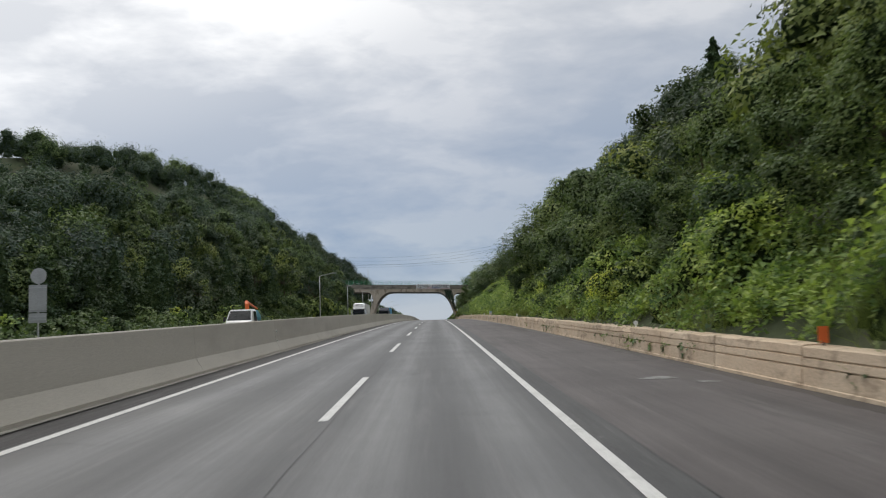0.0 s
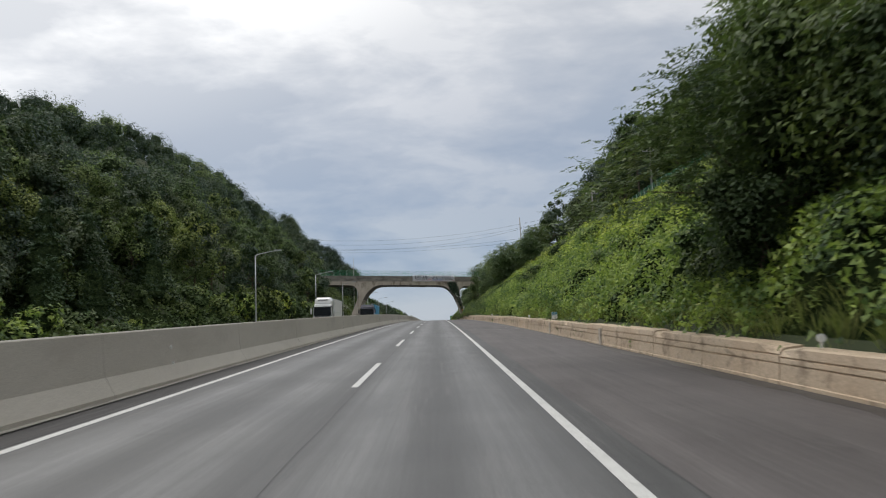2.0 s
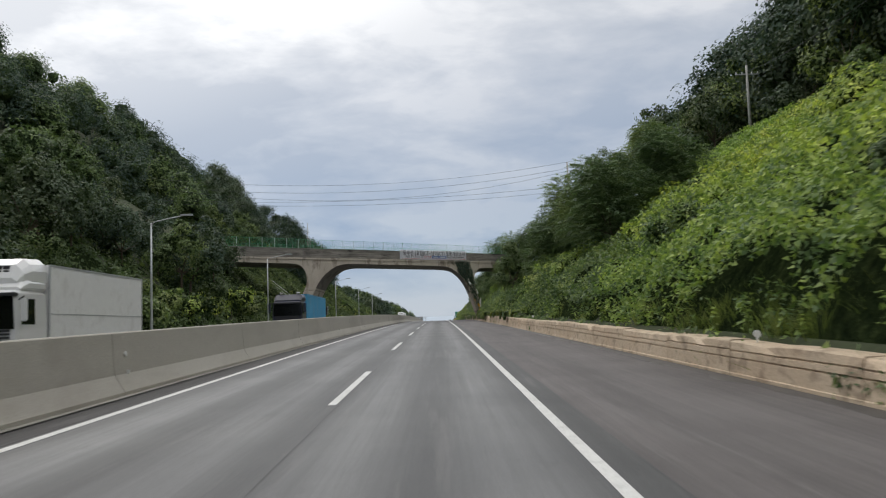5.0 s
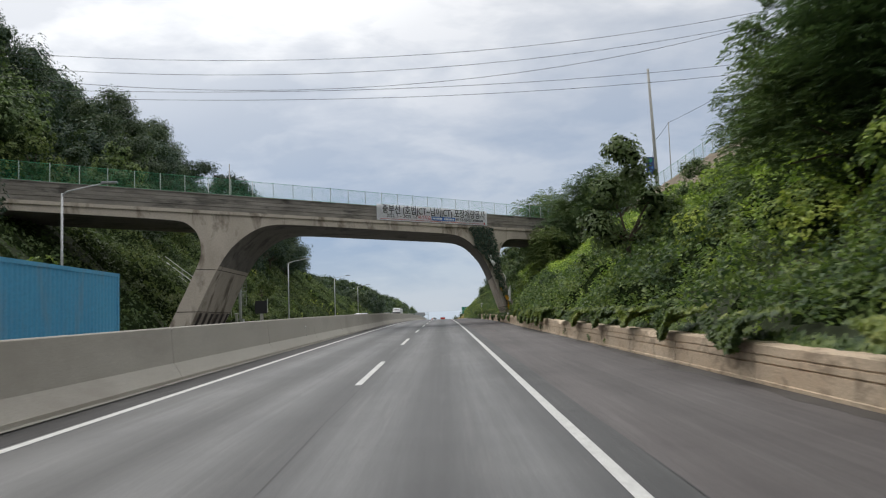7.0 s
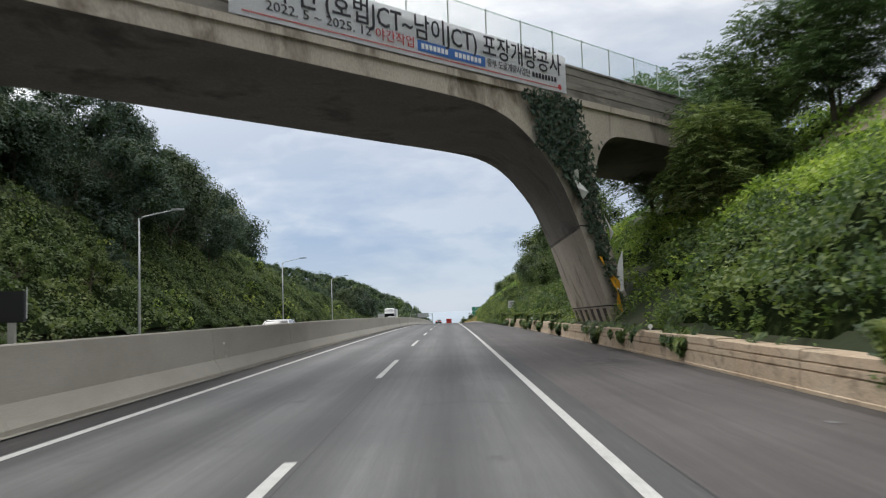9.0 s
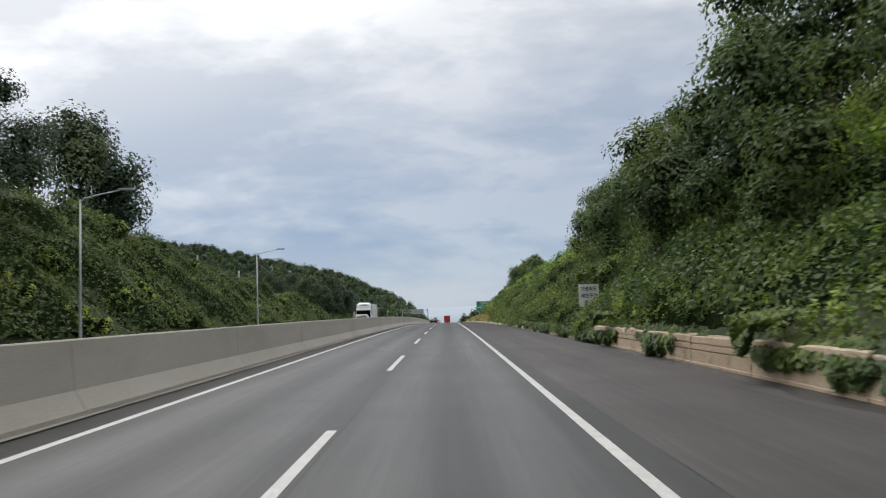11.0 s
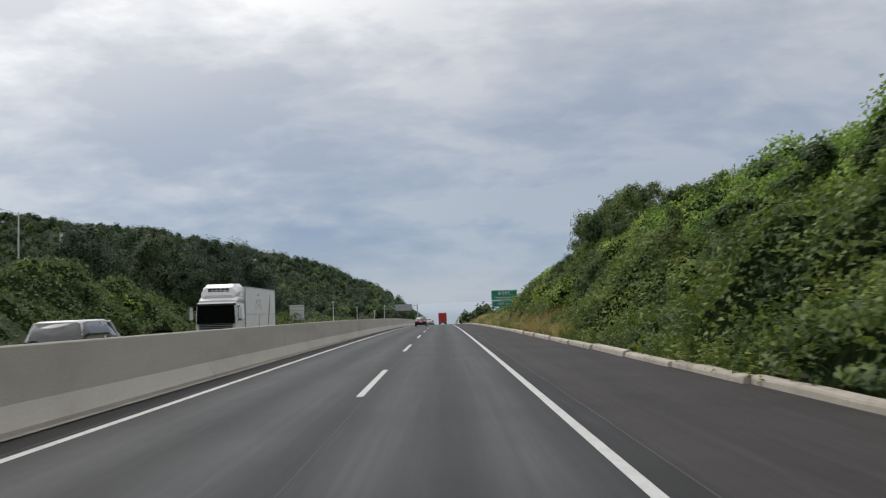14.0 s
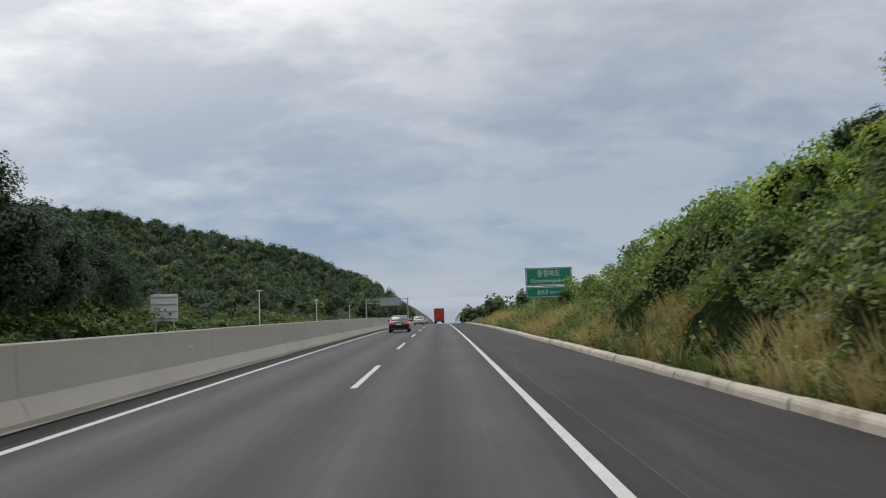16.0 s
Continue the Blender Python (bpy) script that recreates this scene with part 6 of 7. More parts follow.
def frond_points(centre, radius, n, gen, low=-0.6):
    """Leaflets in two rows along drooping fronds that stand out from a clump."""
    each = 18
    m = max(5, int(n / each))
    d = gen.normal(size=(m * 3 + 8, 3))
    d /= np.linalg.norm(d, axis=1, keepdims=True)
    d = d[d[:, 2] > low][:m]
    root = d * np.asarray(radius) * (0.62 + 0.28 * gen.random((len(d), 1)))
    out = d + gen.normal(0, 0.35, d.shape)
    out[:, 2] = out[:, 2] * 0.5 + 0.15
    out /= np.linalg.norm(out, axis=1, keepdims=True)
    side = np.cross(out, np.array([0, 0, 1.0]))
    side /= np.maximum(np.linalg.norm(side, axis=1, keepdims=True), 1e-6)
    long = (0.75 + 0.45 * gen.random(len(d)))
    k = np.tile(np.arange(each) // 2 / (each / 2 - 1), len(d))
    lr = np.tile(np.where(np.arange(each) % 2, 1.0, -1.0), len(d))
    up = lambda v: np.repeat(v, each, axis=0)
    L = up(long)
    p = np.asarray(centre) + up(root) + up(out) * (k * L)[:, None] - np.array([0, 0, 1.0]) * (0.38 * L * k * k)[:, None] + up(side) * (lr * 0.15 * (1.1 - 0.6 * k))[:, None]
    return p, np.array([0, 0, 1.0]) + up(out) * 0.25 + gen.normal(0, 0.25, p.shape)


def join(pieces):
    vs, fs, ms, base = [], [], [], 0
    small = min(f.shape[1] for _, f, _ in pieces) == 3
    for v, f, m in pieces:
        if small and f.shape[1] == 4:
            f = np.concatenate([f[:, :3], f[:, [0, 2, 3]]])
        vs.append(v), fs.append(f + base), ms.append(np.full(len(f), m))
        base += len(v)
    return np.concatenate(vs), np.concatenate(fs), np.concatenate(ms)


def make_tree(name, label, seed, high, spread, clumps, leaf, wide, cover, material, inner=0.72, bare=0.3, flat=0.8, trunk=0.16, category="tree", fronds=False):
    """A tree with a forked trunk and a crown of leaf clumps; built far below the ground as a pattern to copy."""
    gen = np.random.default_rng(seed)
    top = thing(name, label, category)
    pieces, hubs = [], []
    crown_h = high * (1 - bare)
    for k in range(clumps):
        a = gen.random() * 2 * np.pi
        lift = (k + 0.5) / clumps
        out = spread * (0.30 + 0.38 * gen.random()) * math.sin(math.pi * (0.22 + 0.68 * lift)) if k < clumps - 1 else 0.1
        c = np.array([math.cos(a) * out, math.sin(a) * out, high * bare + crown_h * (0.12 + 0.72 * lift)])
        r = spread * (0.30 + 0.12 * gen.random()) * (1.1 - 0.35 * lift)
        rad = np.array([r, r, r * flat])
        hubs.append((c, r))
        n = int(4 * math.pi * r * r * 0.8 * cover / (0.5 * leaf * wide))
        p, nv = (frond_points if fronds else shell_points)(c, rad, n, gen)
        v, f = kites(p, nv, leaf, wide, gen)
        pieces.append((v, f, 0))
        # inner leaves carry the crown's shade in their colour
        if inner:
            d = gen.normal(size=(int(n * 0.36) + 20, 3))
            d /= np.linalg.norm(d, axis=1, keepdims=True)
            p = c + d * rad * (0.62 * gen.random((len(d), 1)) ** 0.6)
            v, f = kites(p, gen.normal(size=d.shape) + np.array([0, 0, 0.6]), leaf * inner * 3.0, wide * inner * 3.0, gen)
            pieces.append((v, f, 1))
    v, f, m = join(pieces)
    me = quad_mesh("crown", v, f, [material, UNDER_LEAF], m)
    crown = new("crown", me)
    crown.parent = top
    bm = bmesh.new()
    fork = Vector((gen.normal(0, 0.15), gen.normal(0, 0.15), high * (bare + 0.12)))
    tube(bm, [(0, 0, -0.8), (0.04, 0.02, 0.2), tuple(fork * 0.6), tuple(fork)], [trunk * 1.35, trunk, trunk * 0.8, trunk * 0.62], 7)
    for c, r in hubs[:7] if trunk > 0.05 else hubs[:2]:
        c = Vector(c)
        mid = fork.lerp(c, 0.5) + Vector((gen.normal(0, 0.15), gen.normal(0, 0.15), 0.2))
        tube(bm, [fork, mid, c], [trunk * 0.45, trunk * 0.3, trunk * 0.12], 5)
    part("trunk", bm, BARK, top)
    return top


def make_conifer(name, label, seed, high, spread, material, needle=0.34, wide=0.075, each=34):
    """A conifer: a straight stem, whorls of drooping boughs set with needle sprays, and an inner cone in painted shade.
    """
    gen = np.random.default_rng(seed)
    top = thing(name, label, "tree")
    pieces = []
    levels = int(high * 1.5)
    for i in range(levels):
        f = (i + 0.4) / levels
        reach = spread * (1 - f) ** 0.8 * (0.8 + 0.35 * gen.random()) + 0.25
        for j in range(6):
            a = gen.random() * 6.28
            r = reach * (0.7 + 0.45 * gen.random())
            k = gen.random(each) ** 0.6
            tip = np.array([math.cos(a), math.sin(a), 0.0])
            side = np.array([-math.sin(a), math.cos(a), 0.0])
            p = tip * (k * r)[:, None] + side * (gen.normal(0, 0.17, each) * r * (0.35 + k))[:, None]
            p[:, 2] += high * (0.1 + 0.88 * f) - 0.34 * r * k * k + gen.normal(0, 0.1, each)
            v, q = kites(p, np.array([0, 0, 1.0]) + tip * 0.35 + gen.normal(0, 0.45, p.shape), needle, wide * 1.6, gen)
            pieces.append((v, q, 0))
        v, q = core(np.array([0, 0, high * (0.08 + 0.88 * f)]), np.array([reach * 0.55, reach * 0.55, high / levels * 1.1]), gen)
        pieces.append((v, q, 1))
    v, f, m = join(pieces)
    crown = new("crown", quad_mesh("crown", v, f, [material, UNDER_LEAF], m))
    crown.parent = top
    bm = bmesh.new()
    tube(bm, [(0, 0, -0.8), (0, 0, high * 0.5), (0, 0, high * 0.97)], [0.2, 0.12, 0.03], 6)
    part("trunk", bm, BARK, top)
    return top


def clear_patterns(patterns):
    for ob in patterns:
        for o in [*ob.children_recursive, ob]:
            bpy.data.objects.remove(o)


BANK, WOOD, ACACIA = "leafy green broadleaf tree on the bank", "dark dense broadleaf tree in the wood", "feathery acacia tree with drooping leaf sprays"
PATTERNS = {
    "broad": [make_tree("broadleaf_tree", BANK, 11, 8.5, 4.8, 10, 0.19, 0.125, 0.28, TREE_LEAF, inner=0.42, bare=0.2),
              make_tree("broadleaf_tree", BANK, 12, 9.2, 4.4, 11, 0.19, 0.125, 0.28, TREE_LEAF, inner=0.42, bare=0.2),
              make_tree("broadleaf_tree", BANK, 13, 7.6, 5.0, 11, 0.19, 0.125, 0.28, TREE_LEAF, inner=0.42, bare=0.15)],
    "bushy": [make_tree("tree", "bushy broadleaf tree, leafy down to the ground", 14, 7.8, 4.6, 13, 0.21, 0.135, 0.28, TREE_LEAF, inner=0.42, bare=0.0, trunk=0.1),
              make_tree("tree", "bushy broadleaf tree, leafy down to the ground", 15, 7.2, 4.8, 13, 0.21, 0.135, 0.28, SHRUB_LEAF, inner=0.42, bare=0.0, trunk=0.1)],
    "dark": [make_tree("tree", WOOD, 21, 9.5, 4.9, 10, 0.29, 0.19, 0.27, DARK_LEAF, inner=0.42, bare=0.18),
             make_tree("tree", WOOD, 22, 8.6, 5.2, 10, 0.29, 0.19, 0.27, DARK_LEAF, inner=0.42, bare=0.15),
             make_tree("tree", WOOD, 23, 10.5, 4.6, 11, 0.29, 0.19, 0.27, TREE_LEAF, inner=0.42, bare=0.2)],
    "conifer": [make_conifer("conifer", "dark conifer with drooping boughs at the edge of the wood", 71, 11.0, 3.1, PINE_LEAF),
                make_conifer("conifer", "dark conifer with drooping boughs at the edge of the wood", 72, 9.5, 2.9, PINE_LEAF)],
    "walnut": [make_tree("walnut_tree", "large dark tree with long drooping compound leaves", 34, 10.5, 6.2, 20, 0.30, 0.115, 1.0, WALNUT_LEAF, inner=0, bare=0.06, fronds=True)],
    "tall": [make_tree("tree", "tall dark broadleaf tree at the edge of the wood", 24, 12.0, 6.0, 15, 0.25, 0.165, 0.27, DARK_LEAF, inner=0.42, bare=0.1),
             make_tree("tree", "tall dark broadleaf tree at the edge of the wood", 25, 11.0, 5.6, 15, 0.25, 0.165, 0.27, DARK_LEAF, inner=0.42, bare=0.05)],
    "feather": [make_tree("acacia_tree", ACACIA, 31, 8.8, 4.6, 13, 0.27, 0.09, 0.95, WALNUT_LEAF, inner=0, bare=0.15, fronds=True),
                make_tree("acacia_tree", ACACIA, 32, 9.8, 4.2, 13, 0.27, 0.09, 0.95, WALNUT_LEAF, inner=0, bare=0.15, fronds=True)],
    "sparse": [make_tree("acacia_tree", "thin young acacia tree with gaps in its crown", 41, 7.4, 5.0, 11, 0.2, 0.08, 0.3, SHRUB_LEAF, inner=0, bare=0.22, trunk=0.09, fronds=True)],
    "pine": [make_tree("pine_tree", "dark pine tree with layered crown", 51, 11.0, 4.4, 11, 0.45, 0.10, 0.42, PINE_LEAF, inner=0.68, bare=0.3, flat=0.5),
             make_tree("pine_tree", "dark pine tree with layered crown", 52, 12.5, 4.6, 12, 0.45, 0.10, 0.42, PINE_LEAF, inner=0.68, bare=0.34, flat=0.5)],
    "slim": [make_tree("acacia_tree", ACACIA, 33, 8.4, 2.7, 13, 0.24, 0.13, 0.62, WALNUT_LEAF, inner=0.42, bare=0.2)],
    "vine_bush": [make_tree("shrub", "leafy bush grown over with vines", 64, 2.4, 2.8, 8, 0.155, 0.11, 0.31, BRAMBLE_LEAF, bare=0.0, inner=0.45, trunk=0.03, category="shrub"),
                  make_tree("shrub", "leafy bush grown over with vines", 65, 2.2, 3.0, 8, 0.155, 0.11, 0.31, VINE_LEAF, bare=0.0, inner=0.45, trunk=0.03, category="shrub"),
                  make_tree("shrub", "dark leafy bush on the bank", 66, 2.6, 2.6, 8, 0.155, 0.11, 0.31, SHRUB_LEAF, bare=0.0, inner=0.45, trunk=0.03, category="shrub")],
    "shrub": [make_tree("shrub", "rounded green shrub on the bank", 61, 2.4, 2.9, 6, 0.23, 0.16, 0.32, SHRUB_LEAF, bare=0.0, inner=0.5, trunk=0.04, category="shrub"),
              make_tree("shrub", "rounded green shrub on the bank", 62, 2.0, 3.2, 6, 0.23, 0.16, 0.32, TREE_LEAF, bare=0.0, inner=0.5, trunk=0.04, category="shrub"),
              make_tree("shrub", "leafy bright shrub on the bank", 63, 2.8, 2.6, 6, 0.23, 0.16, 0.32, VINE_LEAF, bare=0.0, inner=0.72, trunk=0.04, category="shrub")],
}
GROW = np.random.default_rng(99)


def on_bare_slope(x, y, margin=0.0):
    """The sprayed slope under the crest fence by the bridge, where nothing grows."""
    low = 17.2 + 1.2 * (lumps(np.asarray(y, float), 9.0, 2.5) - 0.4) + np.interp(y, (276, 288), (0, 1.2))
    return (y > 246) & (y < 290) & (x > low - margin) & (x < 22.0 + margin)


def plant(kind, x, y, size=1.0, sink=0.25, label=""):
    pats = PATTERNS[kind]
    ob = pats[int(GROW.integers(len(pats)))]
    m = pose(x, y, float(land(x, y)) - sink, 0, 0, float(GROW.random() * 360)) @ Matrix.Scale(size * (0.92 + 0.16 * float(GROW.random())), 4)
    if 10.8 < x < 22.8 and 244.5 < y < 281:
        return None
    made = copy_thing(ob, m)
    if label:
        tagged(made, label)
    return made


def scatter(kinds, x0, x1, y0, y1, gap, size, jitter=0.35, keep=None):
    for y in np.arange(y0, y1, gap):
        for x in np.arange(x0, x1, gap):
            px, py = x + float(GROW.normal(0, gap * jitter)), y + float(GROW.normal(0, gap * jitter))
            if keep is not None and not keep(px, py):
                continue
            plant(kinds[int(GROW.integers(len(kinds)))], px, py, size * (0.85 + 0.3 * float(GROW.random())))


def off_bridge(x, y, near=3.0, far=9.5):
    """Clear of the overpass and its approach."""
    n = (x + 0.5) * -math.sin(SKEW) + (y - 280.4) * math.cos(SKEW)
    return n < -near or n > far


# right bank, first wood
scatter(["broad", "bushy", "broad"], 11.5, 17, -4, 84, 4.6, 0.55)
for x, y, s in ((9.3, 8, 0.5), (9.6, 20, 0.5), (9.8, 33, 0.55), (10.4, 44, 0.65), (11.6, 55, 0.95), (10.4, 63, 0.75), (10.4, 70, 0.7), (11.0, 77, 0.75), (12.8, 82, 0.8), (10.4, 26, 0.6), (10.5, 38, 0.62), (10.6, 50, 0.75)):
    plant("bushy", x, y, s)
for y in np.arange(-4, 86, 3.0):
    plant("vine_bush", 7.9 + float(GROW.random()) * 1.6, float(y), 0.5 + 0.5 * float(GROW.random()))
plant("sparse", 8.0, 75.4, 1.0, label="acacia tree leaning out over the shoulder")
plant("sparse", 9.2, 74.0, 1.0)
plant("broad", 10.2, 73.5, 0.95)
plant("broad", 9.6, 55.5, 0.85)
plant("broad", 13.2, 84.0, 0.95)
# trees behind the fence on the crest
scatter(["dark", "conifer", "dark"], 34.6, 38, 92, 150, 4.8, 1.1)
scatter(["dark", "pine", "dark"], 37.0, 40, 150, 262, 4.9, 1.3)
for y in np.arange(112, 262, 5.2):
    plant("tall", 38.6 + 4.0 * float(GROW.random()), float(y), 1.45 + 0.22 * float(GROW.random()) + float(np.interp(y, (170, 215), (0, 0.25))))
for x, y, s in ((35.0, 120, 1.65), (36.5, 114, 1.6), (37.0, 125, 1.4), (34.0, 206, 1.1), (29.5, 226, 1.0), (25, 228, 1.0), (27, 238, 1.0), (32, 232, 1.1), (27, 262, 0.6), (33.5, 224, 1.1), (35, 216, 1.2), (22, 218, 0.85), (21, 236, 0.9)):
    plant("dark", x, y, s)
# mounds of vine-hung bushes on the slope
for x, y, s in ((12.0, 104, 0.9), (17.5, 112, 1.0), (22.0, 124, 1.0), (14.5, 131, 1.0), (10.0, 139, 0.8), (19.0, 146, 1.1), (12.5, 155, 1.0), (24.0, 160, 1.0), (16.0, 168, 1.1), (10.5, 172, 0.9), (20.5, 178, 1.1), (26.0, 188, 1.2), (14.0, 182, 1.0)):
    plant("vine_bush", x, y, s)
for k in range(54):
    x, y = 8.6 + 17.0 * float(GROW.random()), 86 + 200 * float(GROW.random())
    if x < 19:
        plant("vine_bush", x, y, 0.55 + 0.6 * float(GROW.random()))
# roadside trees before the bridge
for x, y, s in ((11.6, 193, 0.8), (12.4, 198.5, 0.92), (16.0, 196, 0.85), (12.35, 204.5, 0.9), (17.5, 206, 0.9), (17.5, 228, 0.8), (14.2, 230, 0.65), (19, 240, 0.7), (20, 214, 0.85)):
    plant("feather", x, y, s)
for x, y, s in ((10.2, 186, 0.8), (10.0, 194, 0.9), (10.4, 201, 1.0), (10.0, 208, 0.9), (11.5, 213, 1.0), (9.6, 216, 0.8), (10.0, 227, 0.9), (12.5, 234, 0.9), (11.0, 245, 0.9), (13.5, 248, 1.0), (10.5, 254, 0.55)):
    plant("vine_bush", x, y, s)
for x, y, s in ((14.0, 240, 0.5), (15.6, 246, 0.55), (17.5, 250, 0.6)):
    plant("bushy", x, y, s)
plant("walnut", 11.2, 216.6, 0.74)
plant("slim", 8.3, 231.5, 1.0, label="slim vine-draped tree on the bank")
plant("sparse", 18.4, 291.0, 1.1)
plant("sparse", 20.2, 294.0, 1.05)
for x, y, s in ((11.8, 287.5, 0.62), (13.6, 290.5, 0.8), (15.8, 293.0, 0.95), (17.5, 289.0, 0.9), (12.6, 303.0, 1.2), (14.6, 308, 1.25)):
    plant("feather", x, y, s)
for x, y, s in ((20.5, 312, 0.9), (23, 316, 0.9), (18, 318, 0.9)):
    plant("dark", x, y, s)
for x, y, s in ((28, 320, 0.9), (30, 332, 0.9), (26, 328, 0.8), (24, 342, 0.8)):
    plant("broad", x, y, s)
# right bank beyond the bridge
for x, y, s in ((9.6, 334, 0.62), (10.2, 340, 0.75), (10.4, 346, 0.7), (9.6, 308, 0.5), (10.8, 313, 0.6), (10.4, 321, 0.6), (11.2, 330, 0.8), (12.0, 337, 1.05), (12.4, 344, 1.1), (12.4, 351, 1.0), (15.0, 341, 1.1), (15.2, 350, 1.1), (12.2, 358.5, 0.9), (12.0, 366, 0.8), (12.4, 374, 0.8), (12.6, 381, 0.82), (15.2, 388, 0.92), (15.0, 376, 0.8), (15, 363, 0.9), (16.8, 394, 0.8), (18.0, 381, 0.8), (18, 370, 0.8)):
    plant("bushy" if x < 14 else "broad", x, y, s)
for x, y, s in ((7.4, 346.4, 0.42), (7.0, 349.6, 0.46), (7.6, 351.2, 0.5), (7.1, 354.2, 0.4), (7.4, 357.6, 0.45), (8.2, 344.2, 0.5), (9.6, 360, 0.9), (9.4, 368, 0.9), (10.0, 378, 1.0), (9.6, 388, 0.8), (11.5, 396, 0.9), (13.5, 404, 0.9), (10.8, 412, 0.8), (12.6, 424, 0.8), (10.6, 437, 0.8), (13.0, 446, 0.8), (11.0, 456, 0.7), (13.4, 479.0, 0.75), (14.6, 482.5, 0.8), (12.4, 477.0, 0.7), (15.4, 479, 0.9)):
    plant("vine_bush", x, y, s)
for x, y, s in ((14.0, 469, 0.62), (15.2, 472, 0.82), (16.8, 470, 0.8), (15.6, 466, 0.7), (13.6, 474, 0.6), (18.0, 474, 0.8), (16.6, 462, 0.6)):
    plant("bushy", x, y, s, label="bushy young tree on the crest of the bank")
for k in range(34):
    plant("vine_bush", 8.6 + 8.2 * float(GROW.random()), 392 + 92 * float(GROW.random()), 0.45 + 0.5 * float(GROW.random()))
plant("bushy", 18.2, 403, 0.95)
plant("tall", 19.6, 401.5, 0.6)
for x, y, s in ((9.0, 445, 0.36), (10.2, 450, 0.40), (9.2, 456, 0.38), (11.2, 461, 0.42), (9.3, 465, 0.36), (10.6, 471, 0.40), (12.2, 453, 0.40), (12.4, 473, 0.38), (10.0, 432, 0.36), (11.8, 439, 0.36), (9.2, 421, 0.34), (11.0, 415, 0.34)):
    plant("bushy", x, y, s, label="rounded dark bush grown over with vines")
for y in np.arange(486, 620, 7.5):
    plant("vine_bush", 9.8 + 2.5 * float(GROW.random()), float(y), 0.4 + 0.25 * float(GROW.random()))
# left side: verge, then the wood climbing the hill
for y in np.arange(30, 128, 4.6):
    plant("shrub", -22.3 - 3.5 * float(GROW.random()), float(y), 0.7 + 0.55 * float(GROW.random()))
scatter(["dark"], -38, -27, 102, 134, 4.6, 0.8)
for y in np.arange(24, 132, 4.4):
    back = float(np.interp(y, (20, 60, 105, 125, 140), (10.5, 9.5, 7.5, 2.5, 1)))
    plant("conifer", -22.8 - back - 2.5 * float(GROW.random()), float(y), 0.72 + 0.2 * float(GROW.random()))
scatter(["dark"], -43, -32, 16, 128, 4.6, 0.8, keep=lambda x, y: x < -22.5 - float(np.interp(y, (20, 60, 105, 125, 140), (12, 11, 9, 3, 0))))
scatter(["dark", "dark", "dark", "bushy"], -33.5, -22.8, 84, 322, 5.2, 0.82, keep=lambda x, y: off_bridge(x, y) and x < -23.4 - float(np.interp(y, (20, 60, 105, 125, 140), (12, 11, 9, 3, 0))) and not (y > 262 and x > -29))
for y in np.arange(130, 246, 4.6):
    plant("shrub", -22.0 - 1.6 * float(GROW.random()), float(y), 0.9 + 0.6 * float(GROW.random()))
for x, y, s in ((-24.5, 300, 0.45), (-24.0, 309, 0.5), (-25.5, 317, 0.45)):
    plant("dark", x, y, s)
for x, y, s in ((-28.5, 327, 0.95), (-30.5, 335, 1.02), (-29.5, 343, 1.02), (-31.0, 351, 1.02), (-29.5, 358, 0.9), (-31.0, 366, 0.85), (-34.5, 331, 1.05), (-35.5, 341, 1.05), (-36.0, 350, 1.02), (-35.0, 360, 1.02), (-38.0, 369, 0.95), (-40.5, 354, 1.02), (-41.0, 342, 1.02), (-33.0, 322, 0.95),
                (-35.5, 296, 0.9), (-37.5, 304, 0.9), (-35.5, 312, 0.95), (-40.0, 318, 1.0), (-42.0, 300, 1.0), (-44.5, 310, 1.05), (-46.0, 322, 1.05), (-45.0, 331, 1.05), (-48.0, 338, 1.1), (-40.0, 291, 0.9)):
    plant("tall", x, y, s)
plant("tall", -38.6, 399, 1.6)
plant("tall", -40.4, 400.5, 1.5)
scatter(["shrub"], -30, -21, 288, 465, 5.4, 0.75)
for x, y, s in ((-28, 386, 0.35), (-27, 395, 0.35), (-29, 405, 0.3)):
    plant("sparse", x, y, s)
for x, y, k in ((-24.5, 481, 0.62), (-27.5, 478, 0.72), (-30.5, 482, 0.8), (-25.0, 487, 0.8), (-28.6, 488, 0.85), (-32.5, 490, 0.87), (-25.0, 494, 0.95), (-28.5, 496, 0.94), (-32.0, 499, 0.91), (-36.0, 494, 0.87), (-37.0, 484, 0.95), (-34.5, 477, 0.8), (-24.6, 500, 0.95)):
    plant("tall", x, y, k, label="dark leafy tree in a roadside clump")
for x, y, s in ((-26.0, 502, 0.85), (-28.5, 506, 0.92), (-25.5, 509, 0.85), (-31.5, 511, 0.9), (-27.5, 514, 0.82), (-25.5, 518, 0.7), (-30.5, 520, 0.72), (-34.5, 516, 0.85), (-27.0, 525, 0.55), (-35.5, 505, 0.85)):
    plant("tall", x, y, s)
for y in np.arange(478, 600, 4.4):
    plant("shrub", -21.6 - 1.2 * float(GROW.random()), float(y), 0.5 + 0.3 * float(GROW.random()))


